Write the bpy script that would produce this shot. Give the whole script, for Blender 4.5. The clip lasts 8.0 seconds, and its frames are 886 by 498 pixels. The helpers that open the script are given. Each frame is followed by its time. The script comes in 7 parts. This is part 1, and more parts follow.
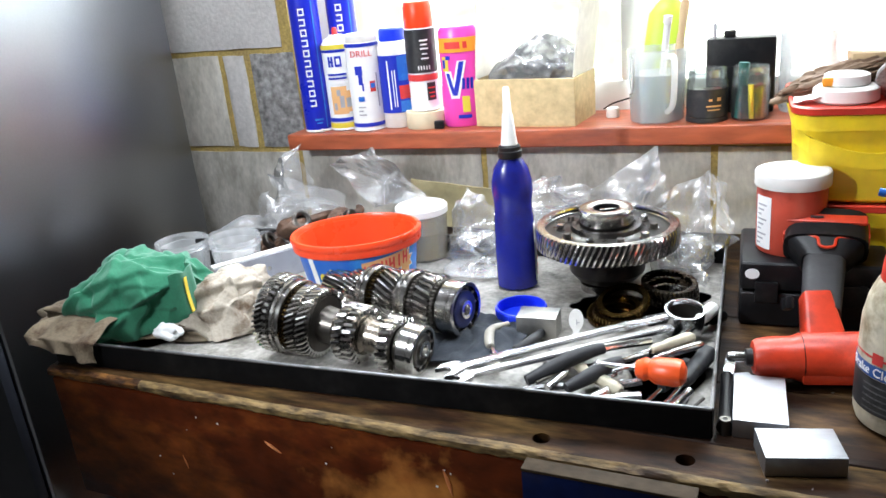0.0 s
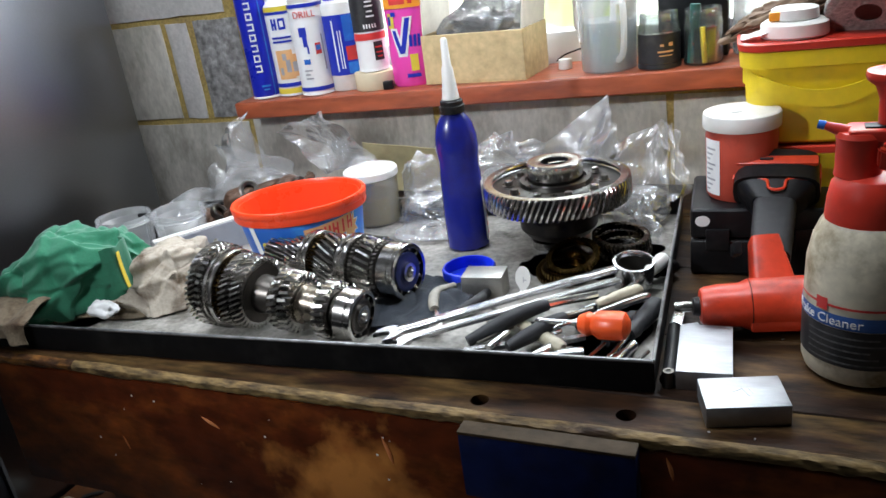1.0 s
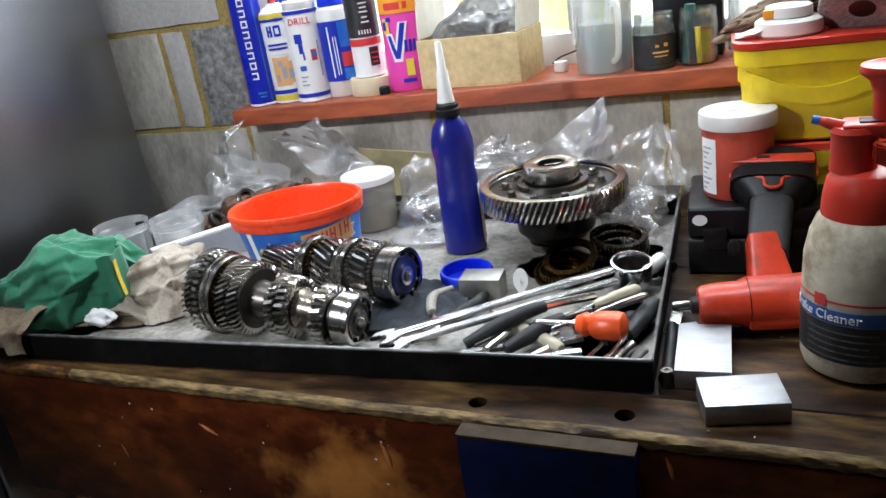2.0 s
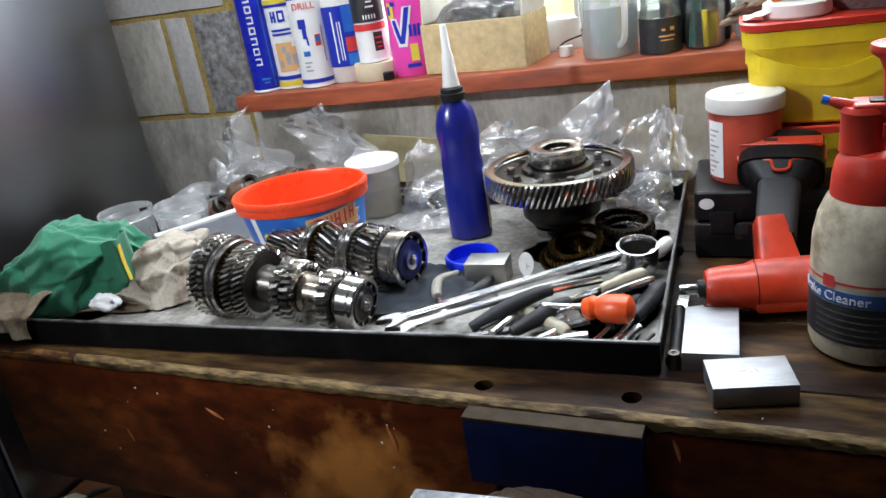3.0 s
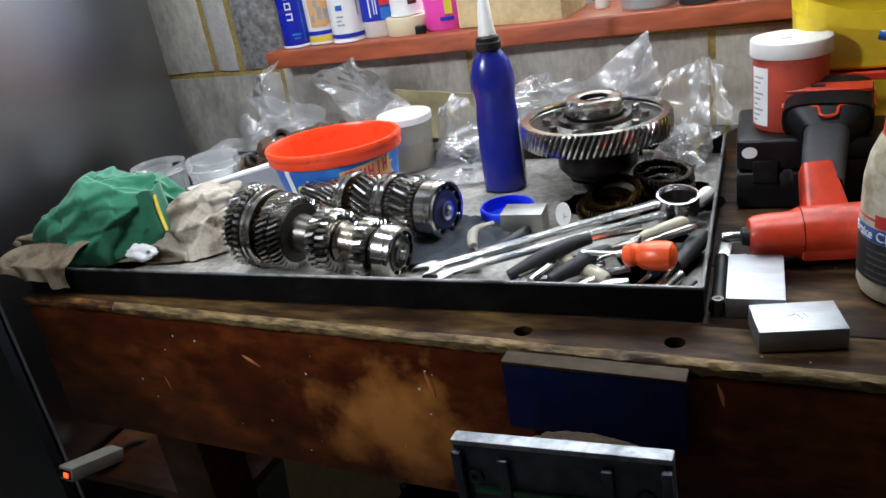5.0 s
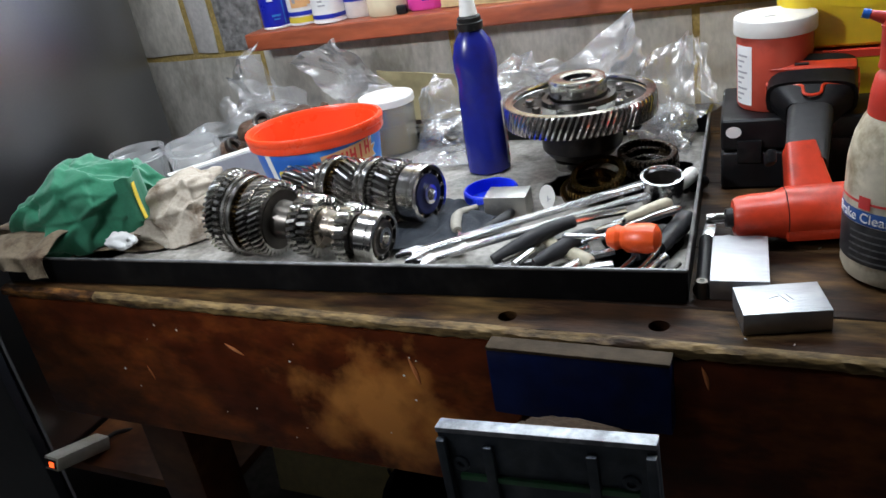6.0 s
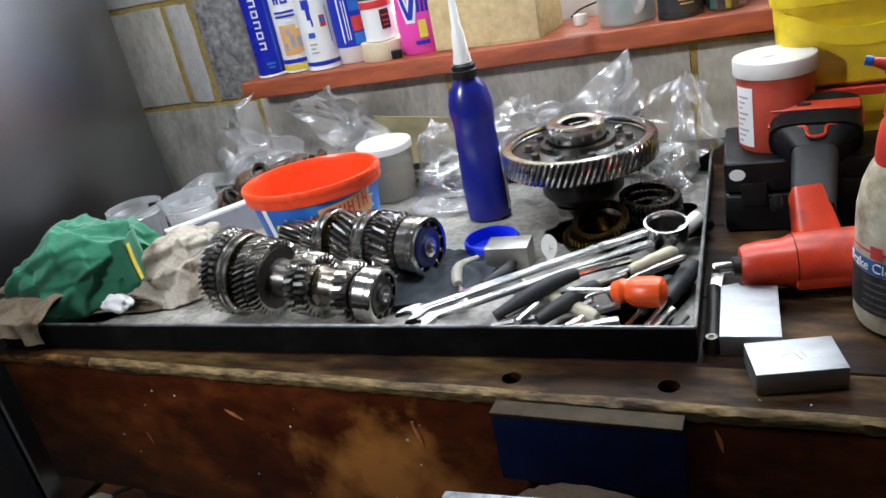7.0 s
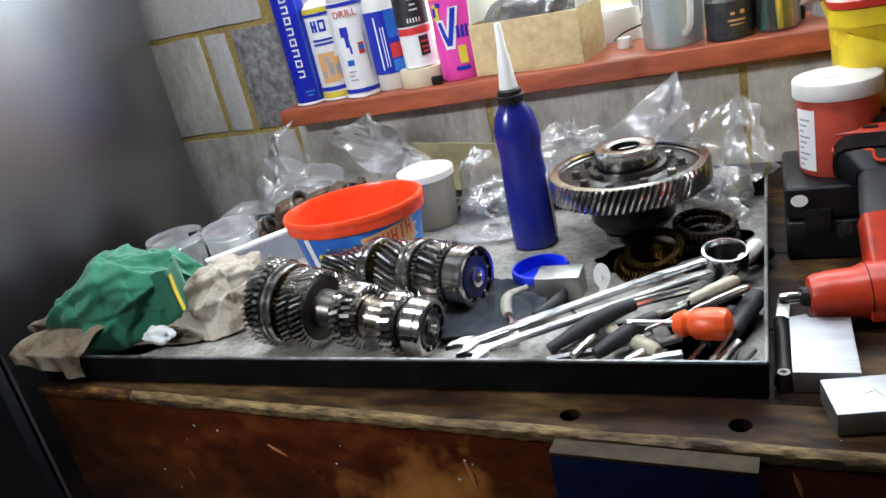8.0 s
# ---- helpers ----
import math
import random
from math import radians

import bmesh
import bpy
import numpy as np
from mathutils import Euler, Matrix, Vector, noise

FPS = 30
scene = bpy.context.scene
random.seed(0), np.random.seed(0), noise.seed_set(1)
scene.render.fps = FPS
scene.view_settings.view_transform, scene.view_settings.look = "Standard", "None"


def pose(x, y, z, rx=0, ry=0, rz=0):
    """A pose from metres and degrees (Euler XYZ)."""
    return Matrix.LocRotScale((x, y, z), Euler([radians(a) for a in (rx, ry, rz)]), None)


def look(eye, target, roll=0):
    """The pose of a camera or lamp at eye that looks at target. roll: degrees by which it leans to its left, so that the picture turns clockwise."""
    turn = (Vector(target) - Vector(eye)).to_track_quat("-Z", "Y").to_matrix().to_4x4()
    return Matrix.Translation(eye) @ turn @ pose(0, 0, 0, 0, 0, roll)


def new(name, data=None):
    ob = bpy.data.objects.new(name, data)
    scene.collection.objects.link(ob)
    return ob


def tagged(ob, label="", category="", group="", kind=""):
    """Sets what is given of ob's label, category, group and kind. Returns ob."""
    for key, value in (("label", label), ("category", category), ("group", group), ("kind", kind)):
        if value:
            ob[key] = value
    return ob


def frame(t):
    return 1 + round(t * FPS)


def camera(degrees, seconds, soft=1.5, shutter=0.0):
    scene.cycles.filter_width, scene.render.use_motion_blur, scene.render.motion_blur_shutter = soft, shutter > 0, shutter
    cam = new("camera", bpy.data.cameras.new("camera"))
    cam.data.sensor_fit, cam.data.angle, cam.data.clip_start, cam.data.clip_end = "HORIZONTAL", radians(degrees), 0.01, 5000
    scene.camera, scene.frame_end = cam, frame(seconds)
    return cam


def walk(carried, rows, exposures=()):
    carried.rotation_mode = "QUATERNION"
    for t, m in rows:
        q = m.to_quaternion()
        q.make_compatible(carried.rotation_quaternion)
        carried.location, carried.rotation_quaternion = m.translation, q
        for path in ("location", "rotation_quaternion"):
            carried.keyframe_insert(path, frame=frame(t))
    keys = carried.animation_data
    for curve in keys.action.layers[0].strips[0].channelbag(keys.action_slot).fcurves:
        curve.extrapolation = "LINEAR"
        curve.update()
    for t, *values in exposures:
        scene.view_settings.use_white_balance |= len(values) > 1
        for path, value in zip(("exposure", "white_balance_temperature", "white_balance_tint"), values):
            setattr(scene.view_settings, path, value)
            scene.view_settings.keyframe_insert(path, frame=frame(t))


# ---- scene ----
cam = camera(59.28, 8.0)
PATH = [
    (0.0, (-0.0000, -0.0000, 1.3875), (-0.4109, 0.8463, 1.0486), -5.58),
    (0.5, (0.0243, 0.0341, 1.3683), (-0.3935, 0.8738, 1.0214), -7.34),
    (1.0, (0.0493, 0.0597, 1.3472), (-0.3516, 0.8969, 0.9752), -7.98),
    (1.2, (0.0520, 0.0630, 1.3430), (-0.7510, 1.7460, 0.6200), -9.2),
    (2.5, (0.0547, 0.0619, 1.3374), (-0.3497, 0.9007, 0.9731), -8.64),
    (3.0, (0.0500, 0.0609, 1.3309), (-0.3565, 0.8947, 0.9573), -8.99),
    (3.5, (0.0458, 0.0566, 1.3287), (-0.3754, 0.8761, 0.9401), -9.93),
    (4.0, (0.0493, 0.0536, 1.3230), (-0.3610, 0.8739, 0.9244), -10.28),
    (4.2, (0.0460, 0.0550, 1.3170), (-0.7870, 1.6920, 0.5270), -10.0),
    (5.3, (0.0280, 0.0470, 1.3010), (-0.8360, 1.6520, 0.4770), -9.7),
    (5.5, (0.0317, 0.0490, 1.3003), (-0.3939, 0.8479, 0.8752), -9.45),
    (6.0, (0.0309, 0.0614, 1.3045), (-0.3848, 0.8637, 0.8761), -10.08),
    (6.5, (0.0315, 0.0670, 1.3162), (-0.3837, 0.8704, 0.8894), -10.53),
    (7.0, (0.0286, 0.1001, 1.3287), (-0.3958, 0.9128, 0.9294), -12.07),
    (7.5, (0.0064, 0.1180, 1.3374), (-0.4389, 0.9343, 0.9696), -12.45),
    (8.0, (-0.0081, 0.1156, 1.3288), (-0.4632, 0.9284, 0.9650), -12.99),
]
walk(cam, [(t, look(eye, target, roll)) for t, eye, target, roll in PATH], exposures=[(0.0, 0.48), (0.5, 0.12), (1.0, -0.10), (8.0, -0.10)])

# exposure of the clip's camera: it starts bright and settles
# ---- world and light ----
world = bpy.data.worlds.new("sky")
scene.world = world
world.use_nodes = True
wn = world.node_tree.nodes
sky = wn.new("ShaderNodeTexSky")
sky.sky_type = "NISHITA"
sky.sun_disc = False
sky.sun_elevation, sky.sun_rotation = radians(38), radians(20)
world.node_tree.links.new(sky.outputs["Color"], wn["Background"].inputs["Color"])
wn["Background"].inputs["Strength"].default_value = 0.12


def lamp(name, kind, m, energy, color=(1, 1, 1), size=(1, 1), angle=10):
    data = bpy.data.lights.new(name, kind)
    data.energy, data.color = energy, color
    if kind == "AREA":
        data.shape, data.size, data.size_y = "RECTANGLE", size[0], size[1]
    if kind == "SUN":
        data.angle = radians(angle)
    ob = new(name, data)
    ob.matrix_world = m
    return ob


lamp("sun", "SUN", look((1.5, 6, 5), (0, 1.5, 1)), 1.0, (1, 0.96, 0.9), angle=12)
lamp("window_daylight", "AREA", look((-0.12, 1.72, 1.81), (-0.12, 0.2, 1.2)), 54, (0.83, 0.905, 1.0), (1.75, 0.52))
# overhead fill lamp, added; its fixture is out of view
lamp("ceiling_fill_glow", "AREA", look((-0.62, 0.80, 2.33), (-0.62, 0.80, 0)), 24, (0.84, 0.91, 1.0), (1.2, 0.14))
# added front fill spot that brightens tray, gears and sill
work = lamp("front_fill_beam", "SPOT", look((-1.12, -0.34, 1.80), (-0.50, 1.16, 1.04)), 92, (0.87, 0.925, 1.0))
work.data.spot_size, work.data.spot_blend, work.data.shadow_soft_size = radians(48), 1.0, 0.06

# ---- materials ----
scene.cycles.transparent_max_bounces = 20
MATS = {}


def material(name, color, rough=0.5, metal=0.0, vary=0.15, scale=20.0, bump=0.1, second=None, amount=0.3, patch=4.0, stretch=(1, 1, 1), coat=0.0, spec=0.5, random_tint=0.0, sheen=0.0, wander=0.12):
    """A surface with grain and larger stains. second: the colour of the stains or wear."""
    if name in MATS:
        return MATS[name]
    m = bpy.data.materials.new(name)
    m.use_nodes = True
    nt = m.node_tree
    bs = nt.nodes["Principled BSDF"]
    co = nt.nodes.new("ShaderNodeTexCoord")
    mp = nt.nodes.new("ShaderNodeMapping")
    mp.inputs["Scale"].default_value = stretch
    nt.links.new(co.outputs["Object"], mp.inputs["Vector"])
    fine = nt.nodes.new("ShaderNodeTexNoise")
    fine.inputs["Scale"].default_value, fine.inputs["Detail"].default_value = scale, 6
    big = nt.nodes.new("ShaderNodeTexNoise")
    big.inputs["Scale"].default_value, big.inputs["Detail"].default_value = patch, 5
    big.inputs["Roughness"].default_value = 0.65
    for n in (fine, big):
        nt.links.new(mp.outputs["Vector"], n.inputs["Vector"])
    rampf = nt.nodes.new("ShaderNodeMapRange")
    rampf.inputs["From Min"].default_value, rampf.inputs["From Max"].default_value = 0.3, 0.7
    rampf.inputs["To Min"].default_value, rampf.inputs["To Max"].default_value = 1 - vary, 1 + vary
    nt.links.new(fine.outputs["Fac"], rampf.inputs["Value"])
    mask = nt.nodes.new("ShaderNodeMapRange")
    mask.inputs["From Min"].default_value, mask.inputs["From Max"].default_value = 0.48, 0.66
    mask.inputs["To Max"].default_value = amount
    nt.links.new(big.outputs["Fac"], mask.inputs["Value"])
    mix = nt.nodes.new("ShaderNodeMix")
    mix.data_type = "RGBA"
    mix.inputs["A"].default_value = (*color, 1)
    mix.inputs["B"].default_value = (*(second or [c * 0.6 for c in color]), 1)
    nt.links.new(mask.outputs["Result"], mix.inputs["Factor"])
    mul = nt.nodes.new("ShaderNodeVectorMath")
    mul.operation = "SCALE"
    nt.links.new(mix.outputs["Result"], mul.inputs[0])
    last = rampf.outputs["Result"]
    if random_tint:
        info = nt.nodes.new("ShaderNodeObjectInfo")
        rr = nt.nodes.new("ShaderNodeMapRange")
        rr.inputs["To Min"].default_value, rr.inputs["To Max"].default_value = 1 - random_tint, 1 + random_tint
        nt.links.new(info.outputs["Random"], rr.inputs["Value"])
        mm = nt.nodes.new("ShaderNodeMath")
        mm.operation = "MULTIPLY"
        nt.links.new(last, mm.inputs[0])
        nt.links.new(rr.outputs["Result"], mm.inputs[1])
        last = mm.outputs["Value"]
    nt.links.new(last, mul.inputs["Scale"])
    nt.links.new(mul.outputs["Vector"], bs.inputs["Base Color"])
    rr2 = nt.nodes.new("ShaderNodeMapRange")
    rr2.inputs["To Min"].default_value, rr2.inputs["To Max"].default_value = max(0.03, rough - wander), min(1, rough + wander)
    nt.links.new(big.outputs["Fac"], rr2.inputs["Value"])
    nt.links.new(rr2.outputs["Result"], bs.inputs["Roughness"])
    bs.inputs["Metallic"].default_value = metal
    bs.inputs["Coat Weight"].default_value = coat
    bs.inputs["Coat Roughness"].default_value = 0.15
    bs.inputs["Specular IOR Level"].default_value = spec
    bs.inputs["Sheen Weight"].default_value = sheen
    if bump:
        bp = nt.nodes.new("ShaderNodeBump")
        bp.inputs["Strength"].default_value, bp.inputs["Distance"].default_value = bump, 0.004
        nt.links.new(fine.outputs["Fac"], bp.inputs["Height"])
        nt.links.new(bp.outputs["Normal"], bs.inputs["Normal"])
    MATS[name] = m
    return m


def film(name, tint, gloss=0.25, milk=0.15, rough=0.12):
    """Thin clear or milky plastic: light passes straight through, with gloss and a little scatter."""
    m = bpy.data.materials.new(name)
    m.use_nodes = True
    nt = m.node_tree
    nt.nodes.remove(nt.nodes["Principled BSDF"])
    out = nt.nodes["Material Output"]
    tr, gl, df = (nt.nodes.new("ShaderNodeBsdf" + k) for k in ("Transparent", "Glossy", "Diffuse"))
    tl = nt.nodes.new("ShaderNodeBsdfTranslucent")
    tr.inputs["Color"].default_value = (*tint, 1)
    df.inputs["Color"].default_value = tl.inputs["Color"].default_value = (*[min(1, c * 0.95) for c in tint], 1)
    gl.inputs["Roughness"].default_value = rough
    fr = nt.nodes.new("ShaderNodeFresnel")
    fr.inputs["IOR"].default_value = 1.5
    ns = nt.nodes.new("ShaderNodeTexNoise")
    ns.inputs["Scale"].default_value, ns.inputs["Detail"].default_value = 60, 5
    co = nt.nodes.new("ShaderNodeTexCoord")
    nt.links.new(co.outputs["Object"], ns.inputs["Vector"])
    bp = nt.nodes.new("ShaderNodeBump")
    bp.inputs["Strength"].default_value, bp.inputs["Distance"].default_value = 0.05, 0.004
    nt.links.new(ns.outputs["Fac"], bp.inputs["Height"])
    nt.links.new(bp.outputs["Normal"], gl.inputs["Normal"])
    both = nt.nodes.new("ShaderNodeMixShader")
    nt.links.new(df.outputs[0], both.inputs[1])
    nt.links.new(tl.outputs[0], both.inputs[2])
    a = nt.nodes.new("ShaderNodeMixShader")
    a.inputs[0].default_value = milk
    nt.links.new(tr.outputs[0], a.inputs[1])
    nt.links.new(both.outputs[0], a.inputs[2])
    ad = nt.nodes.new("ShaderNodeMath")
    ad.operation, ad.use_clamp = "MULTIPLY_ADD", True
    ad.inputs[1].default_value, ad.inputs[2].default_value = 0.55, gloss * 0.3
    nt.links.new(fr.outputs[0], ad.inputs[0])
    b = nt.nodes.new("ShaderNodeMixShader")
    nt.links.new(ad.outputs[0], b.inputs[0])
    nt.links.new(a.outputs[0], b.inputs[1])
    nt.links.new(gl.outputs[0], b.inputs[2])
    nt.links.new(b.outputs[0], out.inputs[0])
    MATS[name] = m
    return m


def glow(name, color, strength):
    m = bpy.data.materials.new(name)
    m.use_nodes = True
    bs = m.node_tree.nodes["Principled BSDF"]
    bs.inputs["Base Color"].default_value = (*color, 1)
    bs.inputs["Emission Color"].default_value = (*color, 1)
    bs.inputs["Emission Strength"].default_value = strength
    return m


BLOCK = material("concrete_block", (0.58, 0.545, 0.48), 0.9, vary=0.12, scale=120, bump=0.22, second=(0.25, 0.225, 0.18), amount=0.75, patch=7, stretch=(1, 1, 0.5), random_tint=0.14)
BLOCK_PALE = material("pale_block", (0.56, 0.53, 0.50), 0.9, vary=0.1, scale=120, bump=0.3, second=(0.42, 0.40, 0.37), amount=0.4, patch=9)
BLOCK_ROUGH = material("rough_block", (0.24, 0.23, 0.22), 0.92, vary=0.5, scale=70, bump=1.0, second=(0.42, 0.41, 0.40), amount=0.5, patch=22)
MORTAR = material("ochre_mortar", (0.42, 0.30, 0.09), 0.9, vary=0.25, scale=180, bump=0.5, second=(0.28, 0.2, 0.09), amount=0.5, patch=12)
ROOMGREY = material("low_bounce_grey", (0.125, 0.12, 0.115), 0.9, vary=0.1, scale=30, bump=0.2)
CONCRETE = material("concrete_floor", (0.2, 0.19, 0.18), 0.85, vary=0.3, scale=40, bump=0.3, amount=0.6, patch=3)
SILL = material("red_brown_paint", (0.36, 0.085, 0.036), 0.38, vary=0.24, scale=70, bump=0.3, second=(0.13, 0.034, 0.020), amount=0.75, patch=12, stretch=(0.22, 1, 1))
UPVC = material("white_frame_plastic", (0.8, 0.8, 0.8), 0.35, vary=0.03, bump=0)
CABINET = material("grey_cabinet_paint", (0.285, 0.292, 0.310), 0.28, metal=1.0, wander=0.008, vary=0.02, scale=200, bump=0.012, second=(0.24, 0.247, 0.265), amount=0.4, patch=2.5)
TOPWOOD = material("oily_bench_wood", (0.018, 0.008, 0.004), 0.58, spec=0.14, vary=0.7, scale=46, bump=0.6, second=(0.13, 0.070, 0.024), amount=0.8, patch=13, stretch=(0.3, 1, 1))
EDGEWOOD = material("worn_bench_edge", (0.15, 0.098, 0.038), 0.6, spec=0.25, vary=0.7, scale=150, bump=0.7, second=(0.024, 0.010, 0.004), amount=0.95, patch=44, stretch=(0.3, 1, 1))
APRON = material("varnished_apron", (0.085, 0.025, 0.008), 0.45, spec=0.3, vary=0.35, scale=26, bump=0.15, second=(0.24, 0.105, 0.038), amount=0.85, patch=4.2, stretch=(0.55, 1, 1))
FRONTWOOD = material("worn_front_plank", (0.020, 0.008, 0.003), 0.62, spec=0.10, vary=0.7, scale=70, bump=0.5, second=(0.095, 0.055, 0.018), amount=0.85, patch=16, stretch=(0.3, 1, 1))
BLUEPAINT = material("dark_blue_paint", (0.003, 0.008, 0.046), 0.5, spec=0.12, vary=0.3, scale=40, bump=0.2, second=(0.016, 0.012, 0.010), amount=0.55, patch=9)
TRAYBLACK = material("black_tray_paint", (0.004, 0.004, 0.0043), 0.45, spec=0.12, vary=0.2, scale=80, bump=0.08, second=(0.014, 0.013, 0.012), amount=0.5, patch=10)
TRAYFLOOR = material("grimy_tray_floor", (0.25, 0.235, 0.21), 0.6, vary=0.3, scale=110, bump=0.3, second=(0.075, 0.066, 0.052), amount=0.9, patch=15)
STEEL = material("bright_steel", (0.60, 0.585, 0.56), 0.19, 1.0, wander=0.06, vary=0.14, scale=60, bump=0.03, second=(0.28, 0.25, 0.22), amount=0.55, patch=25)
GEARSTEEL = material("oiled_gear_steel", (0.68, 0.66, 0.63), 0.19, 1.0, wander=0.06, vary=0.2, scale=70, bump=0.03, second=(0.22, 0.20, 0.175), amount=0.6, patch=34)
# gap colour: black oil, with the shade between teeth painted in too
GAP_OIL_SHADE = material("gap_oil_and_shade", (0.010, 0.008, 0.007), 0.3, spec=0.3, vary=0.2, scale=60, bump=0.05)
DARKSTEEL = material("dark_oily_steel", (0.10, 0.09, 0.08), 0.35, 0.9, vary=0.2, scale=60, bump=0.06, second=(0.04, 0.035, 0.03), amount=0.6, patch=30)
BRASS = material("bronze_synchro", (0.13, 0.082, 0.026), 0.22, 1.0, vary=0.25, scale=60, bump=0.06, second=(0.028, 0.018, 0.008), amount=0.85, patch=28)
ALU = material("sawn_aluminium", (0.35, 0.355, 0.37), 0.46, 1.0, vary=0.08, scale=90, bump=0.12, second=(0.26, 0.265, 0.28), amount=0.6, patch=22, stretch=(1, 4, 1))
CHROME = material("chrome_plate", (0.55, 0.55, 0.56), 0.24, 1.0, vary=0.10, scale=70, bump=0.03, second=(0.26, 0.245, 0.23), amount=0.6, patch=24)
BLACKPLASTIC = material("black_plastic", (0.007, 0.007, 0.008), 0.38, spec=0.2, vary=0.2, scale=90, bump=0.06, second=(0.03, 0.028, 0.026), amount=0.5, patch=15)
BLACKRUBBER = material("grey_rubber", (0.026, 0.026, 0.028), 0.55, spec=0.3, vary=0.2, scale=120, bump=0.15, amount=0.5, patch=15)
REDPLASTIC = material("red_plastic", (0.52, 0.032, 0.016), 0.35, vary=0.06, scale=60, bump=0.03, second=(0.3, 0.03, 0.02), amount=0.35, patch=25)
ORANGERED = material("orange_red_plastic", (0.85, 0.062, 0.014), 0.3, vary=0.04, scale=60, bump=0.02, second=(0.75, 0.05, 0.012), amount=0.4, patch=12)
TOOLRED = material("tool_red_casing", (0.54, 0.042, 0.014), 0.36, vary=0.12, scale=70, bump=0.05, second=(0.16, 0.016, 0.010), amount=0.6, patch=20)
YELLOW = material("yellow_plastic", (0.80, 0.60, 0.014), 0.4, vary=0.05, scale=60, bump=0.04, second=(0.58, 0.42, 0.03), amount=0.5, patch=12)
BLUEBOTTLE = material("blue_bottle_plastic", (0.010, 0.015, 0.19), 0.22, vary=0.08, scale=40, bump=0.03, second=(0.014, 0.012, 0.11), amount=0.75, patch=18)
BLUECAP = material("bright_blue_plastic", (0.012, 0.045, 0.72), 0.32, vary=0.05, bump=0.02)
WHITEPLASTIC = material("white_plastic", (0.70, 0.69, 0.66), 0.4, vary=0.05, scale=40, bump=0.02, second=(0.55, 0.52, 0.45), amount=0.4, patch=18)
GREYWHITE = material("stained_white_bottle", (0.60, 0.54, 0.41), 0.5, vary=0.14, scale=70, bump=0.06, second=(0.17, 0.125, 0.06), amount=0.9, patch=13)
CARD = material("tan_cardboard", (0.60, 0.46, 0.24), 0.8, vary=0.12, scale=80, bump=0.1, second=(0.33, 0.24, 0.12), amount=0.5, patch=14)
CARDIN = material("pale_cardboard", (0.66, 0.61, 0.52), 0.8, vary=0.06, scale=60, bump=0.08, second=(0.50, 0.45, 0.37), amount=0.4, patch=12)
GREENCLOTH = material("green_cotton", (0.008, 0.135, 0.066), 0.85, vary=0.10, scale=260, bump=0.12, second=(0.006, 0.090, 0.044), amount=0.5, patch=9, sheen=0.25)
YELLOWTRIM = material("yellow_piping", (0.62, 0.46, 0.04), 0.8, vary=0.15, scale=300, bump=0.2)
RAG = material("dirty_white_rag", (0.36, 0.315, 0.255), 0.9, vary=0.12, scale=260, bump=0.15, second=(0.075, 0.038, 0.014), amount=0.95, patch=22, sheen=0.05)
NAVYRAG = material("dark_blue_rag", (0.007, 0.011, 0.018), 0.9, vary=0.2, scale=350, bump=0.3, amount=0.5, patch=14, sheen=0.04)
BLUELABEL = material("blue_label", (0.012, 0.03, 0.40), 0.35, vary=0.05, bump=0)
SKYLABEL = material("sky_blue_label", (0.02, 0.13, 0.52), 0.35, vary=0.12, scale=12, bump=0, second=(0.05, 0.4, 0.75), amount=0.7, patch=10)
WHITELABEL = material("white_label", (0.78, 0.78, 0.77), 0.4, vary=0.03, bump=0, second=(0.66, 0.66, 0.66), amount=0.3, patch=30)
YELLOWLABEL = material("yellow_label", (0.72, 0.58, 0.06), 0.4, vary=0.06, bump=0)
REDLABEL = material("red_label", (0.65, 0.045, 0.04), 0.4, vary=0.05, bump=0)
BLACKLABEL = material("black_label", (0.02, 0.02, 0.022), 0.45, vary=0.2, bump=0, second=(0.06, 0.055, 0.05), amount=0.5, patch=40)
PINK = material("pink_plastic", (0.80, 0.07, 0.42), 0.33, vary=0.04, bump=0.01)
ORANGELABEL = material("orange_label", (0.85, 0.34, 0.03), 0.4, vary=0.05, bump=0)
TANLABEL = material("buff_label", (0.72, 0.40, 0.17), 0.45, vary=0.05, bump=0)
GREYLABEL = material("grey_print", (0.36, 0.36, 0.38), 0.5, vary=0.2, bump=0)
CREAM = material("cream_tape", (0.66, 0.56, 0.38), 0.7, vary=0.06, scale=60, bump=0.05)
CLEARBAG = film("clear_bag_film", (0.985, 0.985, 0.985), 0.40, 0.25, 0.24)
GREYBAG = film("grey_bag_film", (0.60, 0.60, 0.61), 0.4, 0.30, 0.22)
CLEARPOT = film("clear_pot_plastic", (0.98, 0.985, 0.99), 0.4, 0.30, 0.12)
MILKPOT = film("milky_pot_plastic", (0.97, 0.97, 0.95), 0.25, 0.5, 0.2)
CLEARGLASS = film("clear_glass", (0.93, 0.96, 0.95), 0.35, 0.03, 0.03)
JUGFILM = film("jug_plastic", (0.97, 0.98, 0.98), 0.3, 0.24, 0.15)
POTFILM = film("milky_pot_side", (0.97, 0.96, 0.90), 0.3, 0.26, 0.2)
OIL = material("old_oil", (0.46, 0.34, 0.11), 0.25, vary=0.05, bump=0)
CASTBROWN = material("rusty_casting", (0.10, 0.055, 0.034), 0.5, 0.3, vary=0.35, scale=60, bump=0.4, second=(0.025, 0.020, 0.017), amount=0.75, patch=22)
WOODPALE = material("pale_wood", (0.5, 0.36, 0.2), 0.6, vary=0.12, scale=30, bump=0.1, stretch=(1, 1, 0.15))
LIME = material("lime_plastic", (0.42, 0.55, 0.05), 0.4, vary=0.05, bump=0)
